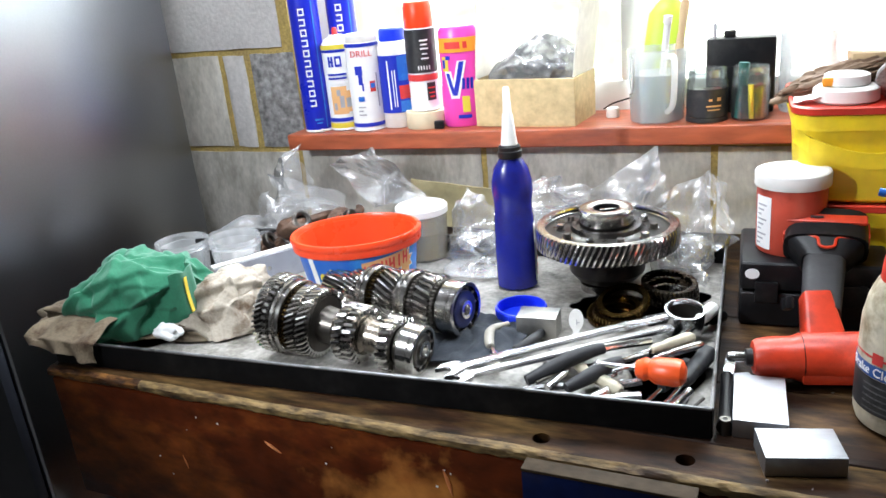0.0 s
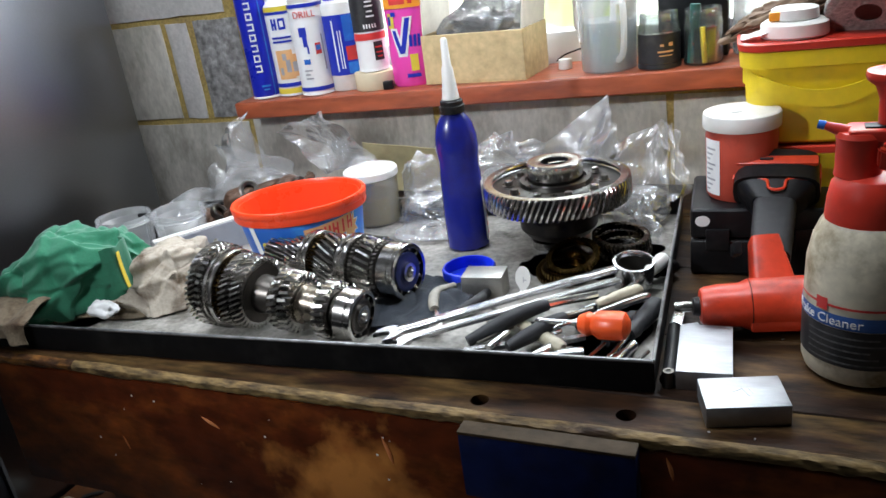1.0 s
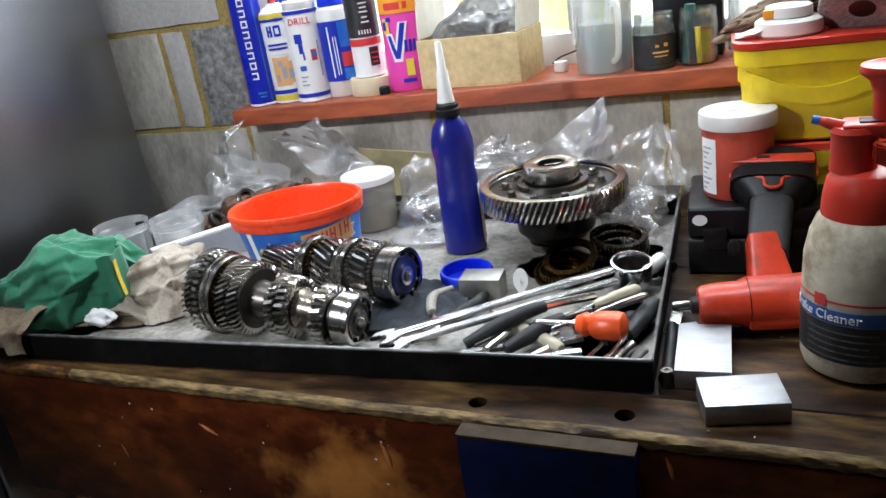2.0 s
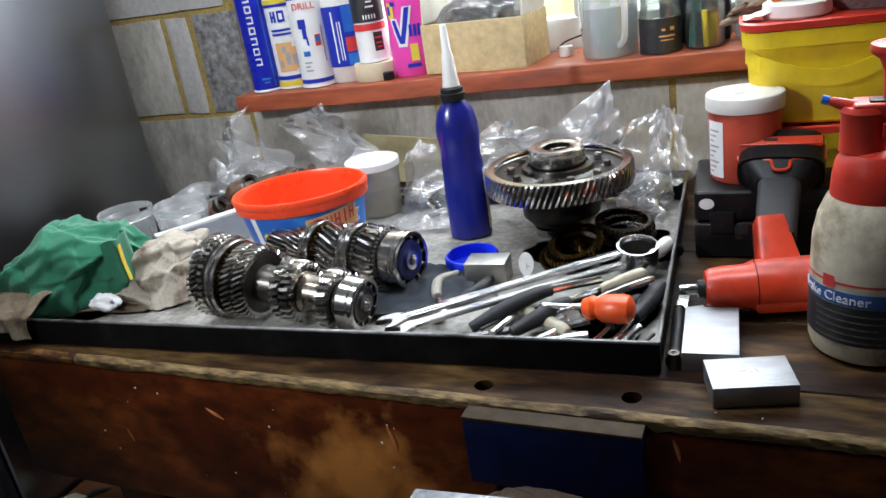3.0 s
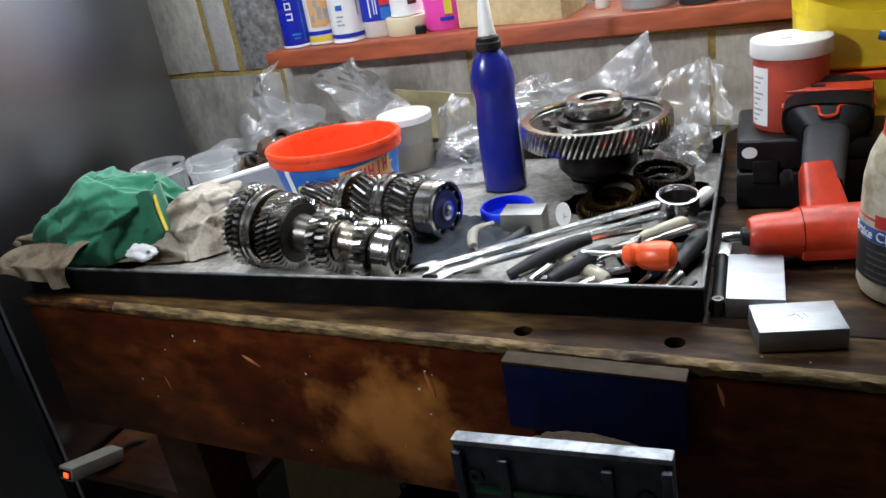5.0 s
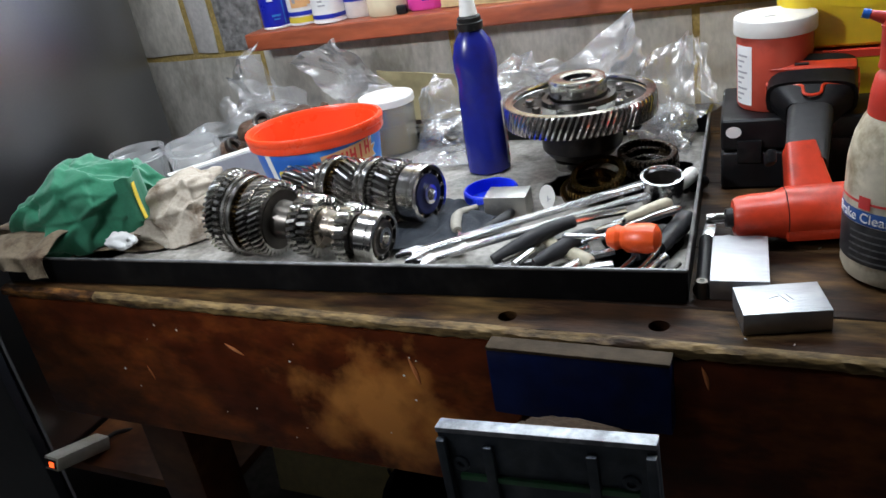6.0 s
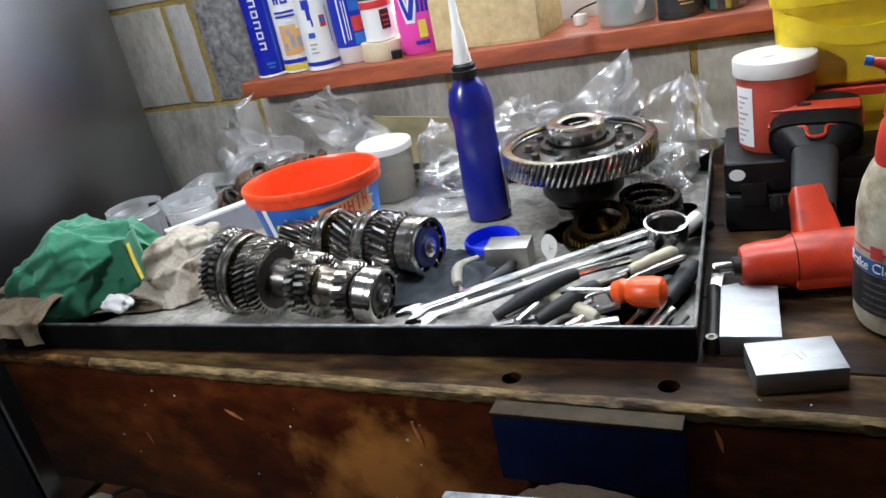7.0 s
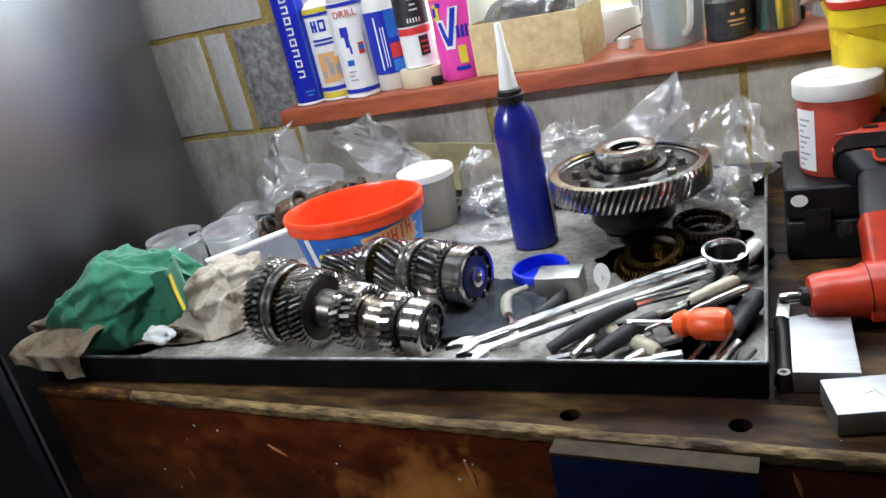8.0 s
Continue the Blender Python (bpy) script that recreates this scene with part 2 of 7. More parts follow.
BROWNCLOTH = material("brown_leather", (0.16, 0.10, 0.06), 0.8, vary=0.2, scale=100, bump=0.3)


def worn_apron():
    """Red-brown varnish with a large rubbed pale patch that has its own ragged outline."""
    m = material("rubbed_apron", (0.062, 0.0115, 0.0025), 0.42, spec=0.15, vary=0.5, scale=40, bump=0.2, second=(0.21, 0.054, 0.009), amount=0.8, patch=9, stretch=(0.55, 1, 1))
    nt = m.node_tree
    bs = nt.nodes["Principled BSDF"]
    src = bs.inputs["Base Color"].links[0].from_socket
    co = nt.nodes.new("ShaderNodeTexCoord")
    mp = nt.nodes.new("ShaderNodeMapping")
    mp.inputs["Location"].default_value = (0.420 * 7.4, 0, -0.742 * 11.5)
    mp.inputs["Scale"].default_value = (7.4, 0.0, 11.5)
    nt.links.new(co.outputs["Object"], mp.inputs["Vector"])
    ln = nt.nodes.new("ShaderNodeVectorMath")
    ln.operation = "LENGTH"
    nt.links.new(mp.outputs["Vector"], ln.inputs[0])
    ns = nt.nodes.new("ShaderNodeTexNoise")
    ns.inputs["Scale"].default_value, ns.inputs["Detail"].default_value = 19, 8
    nt.links.new(co.outputs["Object"], ns.inputs["Vector"])
    ad = nt.nodes.new("ShaderNodeMath")
    ad.operation = "MULTIPLY_ADD"
    ad.inputs[1].default_value = 2.4
    nt.links.new(ns.outputs["Fac"], ad.inputs[0])
    nt.links.new(ln.outputs["Value"], ad.inputs[2])
    rg = nt.nodes.new("ShaderNodeMapRange")
    rg.inputs["From Min"].default_value, rg.inputs["From Max"].default_value = 1.35, 2.15
    rg.inputs["To Min"].default_value, rg.inputs["To Max"].default_value = 0.85, 0.0
    nt.links.new(ad.outputs["Value"], rg.inputs["Value"])
    mx = nt.nodes.new("ShaderNodeMix")
    mx.data_type = "RGBA"
    mx.inputs["B"].default_value = (0.56, 0.22, 0.050, 1)
    nt.links.new(rg.outputs["Result"], mx.inputs["Factor"])
    nt.links.new(src, mx.inputs["A"])
    nt.links.new(mx.outputs["Result"], bs.inputs["Base Color"])
    return m


RUBBED = worn_apron()

# ---- building helpers ----
def thing(name, m=None, label="", category="", group="", kind=""):
    """An empty at the base of a thing."""
    ob = new(name)
    ob.empty_display_size = 0.02
    ob.matrix_world = m or Matrix()
    return tagged(ob, label, category, group, kind)


def finish(name, bm, mat, smooth=35):
    me = bpy.data.meshes.new(name)
    bmesh.ops.recalc_face_normals(bm, faces=bm.faces[:])
    bm.to_mesh(me)
    bm.free()
    if smooth:
        for p in me.polygons:
            p.use_smooth = True
        me.set_sharp_from_angle(angle=radians(smooth))
    me.materials.append(mat)
    return me


def part(name, bm, mat, parent, label="", smooth=35, m=None):
    toothed = any(f.material_index == 1 for f in bm.faces)
    ob = new(name, finish(name, bm, mat, smooth))
    if toothed:
        ob.data.materials.append(GAP_OIL_SHADE)
    ob.parent = parent
    if m is not None:
        ob.matrix_local = m
    return tagged(ob, label)


def solo(name, bm, mat, label, category="", m=None, group="", kind="", smooth=35):
    """A thing that is one mesh."""
    ob = new(name, finish(name, bm, mat, smooth))
    if m is not None:
        ob.matrix_world = m
    return tagged(ob, label, category, group, kind)


def box(size, at=(0, 0, 0), bevel=0.0, seg=2, bm=None, turn=None):
    """A box whose base centre is at."""
    bm = bm or bmesh.new()
    m = Matrix.Translation((at[0], at[1], at[2] + size[2] / 2))
    if turn is not None:
        m = m @ turn
    r = bmesh.ops.create_cube(bm, size=1, matrix=m @ Matrix.Diagonal((*size, 1)))
    if bevel:
        es = list({e for v in r["verts"] for e in v.link_edges})
        bmesh.ops.bevel(bm, geom=es, offset=bevel, segments=seg, affect="EDGES", profile=0.6)
    return bm


def lathe(profile, seg=48, at=(0, 0, 0), sx=1.0, sy=1.0, bm=None, close=True, wobble=0.0):
    """Turns (radius, height) pairs round z; sx, sy make it oval."""
    bm = bm or bmesh.new()
    rings = []
    for r, z in profile:
        if r < 1e-6:
            rings.append([bm.verts.new((at[0], at[1], at[2] + z))])
            continue
        ring = []
        for i in range(seg):
            a = 2 * math.pi * i / seg
            k = 1 + (wobble * noise.noise((3 * math.cos(a), 3 * math.sin(a), z * 20)) if wobble else 0)
            ring.append(bm.verts.new((at[0] + r * k * sx * math.cos(a), at[1] + r * k * sy * math.sin(a), at[2] + z)))
        rings.append(ring)
    for a, b in zip(rings, rings[1:]):
        if len(a) == 1 and len(b) == 1:
            continue
        for i in range(seg):
            j = (i + 1) % seg
            if len(a) == 1:
                bm.faces.new((a[0], b[i], b[j]))
            elif len(b) == 1:
                bm.faces.new((a[i], a[j], b[0]))
            else:
                bm.faces.new((a[i], a[j], b[j], b[i]))
    if close:
        for ring in (rings[0], rings[-1]):
            if len(ring) > 2:
                bm.faces.new(ring)
    return bm


def shell(profile, thick, seg=48, sx=1.0, sy=1.0, at=(0, 0, 0)):
    """An open vessel: the profile outside, and back down inside at a wall's thickness."""
    inner = [(max(r - thick, 0.0005), z) for r, z in profile[::-1]]
    inner[-1] = (inner[-1][0], profile[0][1] + thick)
    return lathe([(0, profile[0][1])] + list(profile) + inner + [(0, profile[0][1] + thick)], seg, at, sx, sy, close=False)


def tube(points, radius, seg=10, bm=None, caps=True):
    """A round bar along points; radius a number or one for each point."""
    bm = bm or bmesh.new()
    pts = [Vector(p) for p in points]
    rad = radius if isinstance(radius, (list, tuple)) else [radius] * len(pts)
    rings, up = [], None
    for i, p in enumerate(pts):
        d = (pts[min(i + 1, len(pts) - 1)] - pts[max(i - 1, 0)]).normalized()
        up = (up or (Vector((0, 0, 1)) if abs(d.z) < 0.9 else Vector((1, 0, 0))))
        side = d.cross(up).normalized()
        up = side.cross(d).normalized()
        rings.append([bm.verts.new(p + rad[i] * (math.cos(2 * math.pi * k / seg) * side + math.sin(2 * math.pi * k / seg) * up)) for k in range(seg)])
    for a, b in zip(rings, rings[1:]):
        for k in range(seg):
            bm.faces.new((a[k], a[(k + 1) % seg], b[(k + 1) % seg], b[k]))
    if caps:
        bm.faces.new(rings[0])
        bm.faces.new(rings[-1][::-1])
    return bm


def curve_points(points, n=8):
    """Catmull-Rom through points."""
    p = [Vector(q) for q in points]
    p = [2 * p[0] - p[1]] + p + [2 * p[-1] - p[-2]]
    out = []
    for i in range(1, len(p) - 2):
        for k in range(n):
            t = k / n
            out.append(0.5 * (2 * p[i] + (p[i + 1] - p[i - 1]) * t + (2 * p[i - 1] - 5 * p[i] + 4 * p[i + 1] - p[i + 2]) * t * t + (3 * p[i] - p[i - 1] - 3 * p[i + 1] + p[i + 2]) * t ** 3))
    return out + [p[-2]]


def arc_patch(r, a0, a1, z0, z1, lift=0.0006, n=14, bm=None, sx=1.0, sy=1.0, r1=None):
    """A label laid on a round body, between two angles in degrees and two heights."""
    bm = bm or bmesh.new()
    rows = []
    for k in range(n + 1):
        a = radians(a0 + (a1 - a0) * k / n)
        rows.append([bm.verts.new(((q + lift) * sx * math.cos(a), (q + lift) * sy * math.sin(a), z)) for q, z in ((r, z0), (r1 or r, z1))])
    for a, b in zip(rows, rows[1:]):
        bm.faces.new((a[0], b[0], b[1], a[1]))
    return bm


def prism(outline, depth, bm=None, bevel=0.0):
    """A flat outline in x, z thickened along y, centred."""
    bm = bm or bmesh.new()
    lo = [bm.verts.new((x, -depth / 2, z)) for x, z in outline]
    hi = [bm.verts.new((x, depth / 2, z)) for x, z in outline]
    n = len(lo)
    bm.faces.new(lo)
    bm.faces.new(hi[::-1])
    for i in range(n):
        bm.faces.new((lo[i], hi[i], hi[(i + 1) % n], lo[(i + 1) % n]))
    if bevel:
        bmesh.ops.recalc_face_normals(bm, faces=bm.faces[:])
        es = [e for e in bm.edges if len(e.link_faces) == 2 and e.calc_face_angle() > 0.6]
        bmesh.ops.bevel(bm, geom=es, offset=bevel, segments=2, affect="EDGES")
    return bm


def gear(r, root, width, teeth, helix=0.0, bore=0.0, layers=3, z0=0.0, land=0.42):
    """A toothed wheel round z with eased tooth ends; helix: turn of the teeth across the width, in degrees."""
    bm = bmesh.new()
    rings = []
    pitch = 2 * math.pi / teeth
    ease = min(0.10 * width, 0.35 * (r - root))
    heights = [0.0] + [0.12 + 0.76 * k / max(1, layers - 2) for k in range(max(1, layers - 2) + 1)] + [1.0]
    for k in range(len(heights)):
        z, tw = z0 + width * heights[k], radians(helix) * heights[k]
        tip = r - ease if k in (0, len(heights) - 1) else r
        ring = []
        for i in range(teeth):
            a = i * pitch + tw
            for f, q in ((-0.5 * land - 0.16, root), (-0.5 * land + 0.04, tip), (0.5 * land - 0.04, tip), (0.5 * land + 0.16, root)):
                ring.append(bm.verts.new((q * math.cos(a + f * pitch), q * math.sin(a + f * pitch), z)))
        rings.append(ring)
    n = len(rings[0])
    for a, b in zip(rings, rings[1:]):
        for i in range(n):
            j = (i + 1) % n
            fc = bm.faces.new((a[i], a[j], b[j], b[i]))
            # root faces take the black slot, oil plus painted gap shade
            fc.material_index = 1 if i % 4 == 3 else 0
    for ring, z in ((rings[0], z0), (rings[-1], z0 + width)):
        if bore:
            hole = [bm.verts.new((bore * v.co.x / v.co.to_2d().length, bore * v.co.y / v.co.to_2d().length, z)) for v in ring]
            for i in range(n):
                j = (i + 1) % n
                bm.faces.new((ring[i], ring[j], hole[j], hole[i]))
        else:
            bm.faces.new(ring)
    return bm


def crumple(size, seed, level=4, rough=0.35, folds=2.2, flat_base=True, fine=0.12, pleats=0.0, count=9):
    """A heap of cloth or film: a squashed ball pulled into folds, sitting on z = 0."""
    bm = bmesh.new()
    bmesh.ops.create_icosphere(bm, subdivisions=level, radius=1)
    off = Vector((seed * 7.3, seed * 3.1, seed * 5.7))
    for v in bm.verts:
        p = v.co.copy()
        w = p * folds + off
        warp = Vector((noise.noise(w), noise.noise(w + Vector((9, 0, 0))), noise.noise(w + Vector((0, 9, 0)))))
        q = p * folds + warp * 0.9 + off
        ridge = 1 - abs(noise.noise(q)) * 2
        ridge2 = 1 - abs(noise.noise(q * 2.6)) * 2
        k = 1 + rough * (ridge - 0.55) + fine * (ridge2 - 0.5) + rough * 0.7 * noise.noise(p * 1.3 + off)
        if pleats:
            th = math.atan2(p.y, p.x)
            s = abs(math.sin(0.5 * count * th + 3.2 * noise.noise(p * 1.1 + off) + 1.5 * p.z))
            k += pleats * (0.6 - s ** 0.6) * (1 - 0.5 * abs(p.z))
        v.co = Vector((p.x * k * size[0], p.y * k * size[1], p.z * k * size[2]))
    if flat_base:
        for v in bm.verts:
            z = v.co.z + size[2] * 0.45
            v.co.z = max(z, 0.0015 + 0.002 * abs(noise.noise(v.co * 60)))
    return bm


def bundle(size, seed, folds=16, level=6, deep=0.10, low=0.14):
    """Bunched cloth on z = 0: a squashed ball laid in long overlapping folds, each a soft slope that ends in a step."""
    rn = random.Random(seed)
    off = Vector((seed * 5.1, seed * 2.3, seed * 3.7))
    lines = []
    for i in range(folds):
        n = Vector((rn.gauss(0, 1), rn.gauss(0, 1), rn.gauss(0, 0.8))).normalized()
        t = n.cross(Vector((rn.gauss(0, 1), rn.gauss(0, 1), rn.gauss(0, 1)))).normalized()
        lines.append((n, t, rn.uniform(-0.7, 0.7), rn.uniform(-0.5, 0.5), rn.uniform(0.5, 1.1), rn.uniform(0.18, 0.45), deep * rn.uniform(0.5, 1.2)))
    bm = bmesh.new()
    bmesh.ops.create_icosphere(bm, subdivisions=level, radius=1)
    for v in bm.verts:
        p = v.co.copy()
        k = 1 + low * noise.noise(p * 1.2 + off)
        for i, (n, t, d, c, reach, w, amp) in enumerate(lines):
            q = p.dot(n) - d + 0.22 * noise.noise(p * 1.6 + off + Vector((i * 3.0, 0, 0)))
            along_it = math.exp(-((p.dot(t) - c) / reach) ** 2)
            k += amp * along_it * (math.exp(-(q / 0.035) ** 2) if q < 0 else math.exp(-(q / w) ** 2)) - 0.15 * amp * along_it
        v.co = Vector((p.x * k * size[0], p.y * k * size[1], max(0.0015, p.z * k * size[2] + size[2] * 0.45)))
    return bm


def sheet(nx, ny, place, thick=0.0):
    """A surface from a function of u, v in 0..1."""
    bm = bmesh.new()
    g = [[bm.verts.new(place(i / nx, j / ny)) for j in range(ny + 1)] for i in range(nx + 1)]
    for i in range(nx):
        for j in range(ny):
            bm.faces.new((g[i][j], g[i + 1][j], g[i + 1][j + 1], g[i][j + 1]))
    if thick:
        bmesh.ops.recalc_face_normals(bm, faces=bm.faces[:])
        bmesh.ops.solidify(bm, geom=bm.faces[:], thickness=thick)
    return bm


def lettering(text, size, depth=0.0004):
    """A mesh of letters in x, z, centred, facing -y."""
    cu = bpy.data.curves.new("letters", "FONT")
    cu.body, cu.size, cu.extrude, cu.align_x, cu.align_y = text, size, depth, "CENTER", "CENTER"
    cu.resolution_u = 3
    ob = bpy.data.objects.new("letters", cu)
    scene.collection.objects.link(ob)
    me = bpy.data.meshes.new_from_object(ob.evaluated_get(bpy.context.evaluated_depsgraph_get()))
    bpy.data.objects.remove(ob)
    bm = bmesh.new()
    bm.from_mesh(me)
    bmesh.ops.rotate(bm, verts=bm.verts[:], matrix=Matrix.Rotation(radians(90), 3, "X"))
    return bm


def wrap(bm, r, angle, z, lift=0.0012):
    """Bends flat letters round a body of radius r, at an angle in degrees and a height."""
    for v in bm.verts:
        a = radians(angle) + v.co.x / r
        q = r + lift - v.co.y
        v.co = Vector((q * math.cos(a), q * math.sin(a), z + v.co.z))
    return bm


def bars(rows, bm=None):
    """Flat bars for print that cannot be read: (x, z, width, height) on the plane y = 0."""
    bm = bm or bmesh.new()
    for x, z, w, h in rows:
        box((w, 0.0006, h), (x, 0, z), bm=bm)
    return bm


# ---- the room ----
BENCH, TRAYZ = 0.87, 0.8745


def sill_z(x):
    """The window board falls a little towards one end."""
    return 1.072 + 0.02 * (x + 1.04)


def setting(name, bm, mat, label, smooth=0):
    return solo(name, bm, mat, label, kind="structure", smooth=smooth)


setting("floor", box((5.4, 4.6, 0.1), (-0.3, -0.6, -0.1)), CONCRETE, "bare grey concrete garage floor")
# unseen ceiling and walls, kept dark grey to hold down bounced light
setting("ceiling", box((5.4, 4.6, 0.1), (-0.3, -0.6, 2.4)), ROOMGREY, "unseen dark grey garage ceiling that limits bounced light")
setting("wall_south", box((5.4, 0.1, 2.4), (-0.3, -2.85, 0)), ROOMGREY, "unseen dark grey garage wall that limits bounced light")
setting("wall_west", box((0.1, 4.6, 2.4), (-2.95, -0.6, 0)), ROOMGREY, "unseen dark grey garage wall that limits bounced light")
setting("wall_east", box((0.1, 4.6, 2.4), (2.35, -0.6, 0)), ROOMGREY, "unseen dark grey garage wall that limits bounced light")

# block wall with a window opening; the mortar is the body, the blocks stand proud of it
WALLY, OPEN_L, OPEN_R, OPEN_T = 1.474, -1.035, 0.80, 2.08
wall = thing("wall_north", label="grey concrete block wall with ochre mortar joints", kind="structure")
bm = box((4.7 - 0.0, 0.14, 1.04), (-0.3, WALLY + 0.07, 0))
box((OPEN_L + 2.9, 0.14, 1.36), ((OPEN_L - 2.9) / 2, WALLY + 0.07, 1.04), bm=bm)
box((2.3 - OPEN_R, 0.14, 1.36), ((OPEN_R + 2.3) / 2, WALLY + 0.07, 1.04), bm=bm)
box((OPEN_R - OPEN_L, 0.14, 2.4 - OPEN_T), ((OPEN_R + OPEN_L) / 2, WALLY + 0.07, OPEN_T), bm=bm)
part("mortar", bm, MORTAR, wall, "ochre mortar", smooth=0)

# window board
board = solo("window_sill_board", box((1.82, 0.19, 0.036), (0, 0, -0.036), 0.006, 3), SILL,
             "red-brown painted wooden window board with worn gloss", "window board",
             m=Matrix.Translation((-0.125, 1.40 + 0.095, sill_z(-0.125))) @ pose(0, 0, 0, 0, -math.degrees(math.atan(0.02)), 0))

# window
win = thing("window_1", label="white plastic garage window with clear panes", kind="structure")
FY = 1.60
zs = 1.075
W0, W1 = OPEN_L, OPEN_R
for n, size, at in (("window_frame", (W1 - W0, 0.06, 0.07), ((W0 + W1) / 2, FY, zs)), ("window_frame", (W1 - W0, 0.06, 0.07), ((W0 + W1) / 2, FY, OPEN_T - 0.07)),
                    ("window_frame", (0.06, 0.06, OPEN_T - zs - 0.14), (W0 + 0.03, FY, zs + 0.07)), ("window_frame", (0.06, 0.06, OPEN_T - zs - 0.14), (W1 - 0.03, FY, zs + 0.07)),
                    ("mullion", (0.07, 0.058, OPEN_T - zs - 0.14), (-0.30, FY, zs + 0.07))):
    part(n, box(size, at, 0.006), UPVC, win)
for x0, x1 in ((W0 + 0.06, -0.335), (-0.265, W1 - 0.06)):
    p = part("pane", box((x1 - x0, 0.006, OPEN_T - zs - 0.14), ((x0 + x1) / 2, FY, zs + 0.07)), CLEARGLASS, win)
    p.visible_shadow = False
setting("reveal", box((W1 - W0 + 0.02, 0.07, 0.03), ((W0 + W1) / 2, 1.585, 1.045)), UPVC, "white window reveal")

# daylight garden far outside
outside = bpy.data.materials.new("pale_daylight")
outside.use_nodes = True
nt = outside.node_tree
bs = nt.nodes["Principled BSDF"]
ns = nt.nodes.new("ShaderNodeTexNoise")
ns.inputs["Scale"].default_value, ns.inputs["Detail"].default_value = 7.0, 4
cr = nt.nodes.new("ShaderNodeValToRGB")
cr.color_ramp.elements[0].color, cr.color_ramp.elements[0].position = (0.30, 0.32, 0.15, 1), 0.36
cr.color_ramp.elements[1].color, cr.color_ramp.elements[1].position = (1.0, 0.99, 0.97, 1), 0.50
nt.links.new(ns.outputs["Fac"], cr.inputs["Fac"])
nt.links.new(cr.outputs["Color"], bs.inputs["Emission Color"])
bs.inputs["Emission Strength"].default_value = 4.8
bs.inputs["Base Color"].default_value = (0.3, 0.3, 0.25, 1)
solo("backdrop", box((9, 0.05, 5), (0, 4.5, 0)), outside, "pale overexposed daylight outside the window", "backdrop", kind="structure", smooth=0)

# unseen ceiling batten, added as a body for the overhead fill
cl = thing("ceiling_fill_batten", pose(-0.62, 0.80, 2.4), "unseen white ceiling batten added for the overhead fill", "ceiling light")
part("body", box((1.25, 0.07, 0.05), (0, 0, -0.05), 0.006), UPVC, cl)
# unseen stand, added to carry the front fill spot
wl_ = thing("front_fill_stand", pose(-1.12, -0.40, 0), "unseen black lamp stand added for the front fill", "work light")
part("pole", tube([(0, 0, 0.02), (0, 0, 1.80)], 0.012, 12), BLACKPLASTIC, wl_)
part("foot", lathe([(0, 0), (0.16, 0), (0.16, 0.012), (0.03, 0.02), (0, 0.02)], 32), BLACKPLASTIC, wl_)
part("head", lathe([(0.0, 0.0), (0.05, 0.0), (0.07, 0.05), (0.068, 0.05), (0.048, 0.004), (0, 0.004)], 32, close=False), BLACKPLASTIC, wl_, m=pose(0, -0.005, 1.83, -120, 0, -26))

# ---- cabinet ----
cab = thing("cabinet", pose(-1.31, 0.80, 0), "tall grey painted metal cabinet beside the bench", "cabinet")
part("body", box((0.62, 0.575, 1.86), (-0.31, 0.3125, 0.04), 0.010, 3), CABINET, cab)
# the door faces the unlit room; that shade is in its near-black colour
part("door", box((0.61, 0.022, 1.82), (-0.31, 0.011, 0.06), 0.006, 2), material("shaded_cabinet_door", (0.016, 0.018, 0.024), 0.45, vary=0.1, scale=60, bump=0.05), cab, "cabinet door with its shade put in the colour")
part("plinth", box((0.58, 0.50, 0.045), (-0.31, 0.30, 0)), BLACKPLASTIC, cab)
part("handle", tube(curve_points([(-0.55, -0.001, 1.0), (-0.55, -0.03, 1.02), (-0.55, -0.03, 1.13), (-0.55, -0.001, 1.15)], 5), 0.006), CHROME, cab, "chrome handle")

# ---- workbench ----
bench = thing("workbench", label="old wooden workbench with worn oily top and brown apron", category="workbench")
LEFT, RIGHT, FRONT = -1.03, 1.15, 0.70


def holed_board(x0, x1, y0, y1, z0, z1, holes, r):
    bm = bmesh.new()
    es = []
    loops = [[(x0, y0), (x1, y0), (x1, y1), (x0, y1)]] + [[(hx + r * math.cos(k * math.pi / 12), hy + r * math.sin(k * math.pi / 12)) for k in range(24)] for hx, hy in holes]
    for lp in loops:
        vs = [bm.verts.new((x, y, z1)) for x, y in lp]
        es += [bm.edges.new((vs[i], vs[(i + 1) % len(vs)])) for i in range(len(vs))]
    bmesh.ops.triangle_fill(bm, use_beauty=True, edges=es)
    r2 = bmesh.ops.extrude_face_region(bm, geom=bm.faces[:])
    bmesh.ops.translate(bm, vec=(0, 0, z0 - z1), verts=[g for g in r2["geom"] if isinstance(g, bmesh.types.BMVert)])
    return bm


part("plank", holed_board(LEFT, RIGHT, FRONT + 0.008, 0.768, 0.84, BENCH, [(-0.252, 0.728), (-0.093, 0.732), (0.40, 0.735)], 0.0105), FRONTWOOD, bench, smooth=0)
for y0, y1 in ((0.7705, 0.905), (0.9075, 1.10), (1.1025, 1.30), (1.3025, 1.466)):
    part("plank", box((RIGHT - LEFT, y1 - y0, 0.03), ((LEFT + RIGHT) / 2, (y0 + y1) / 2, 0.84), 0.0015, 1), TOPWOOD, bench)


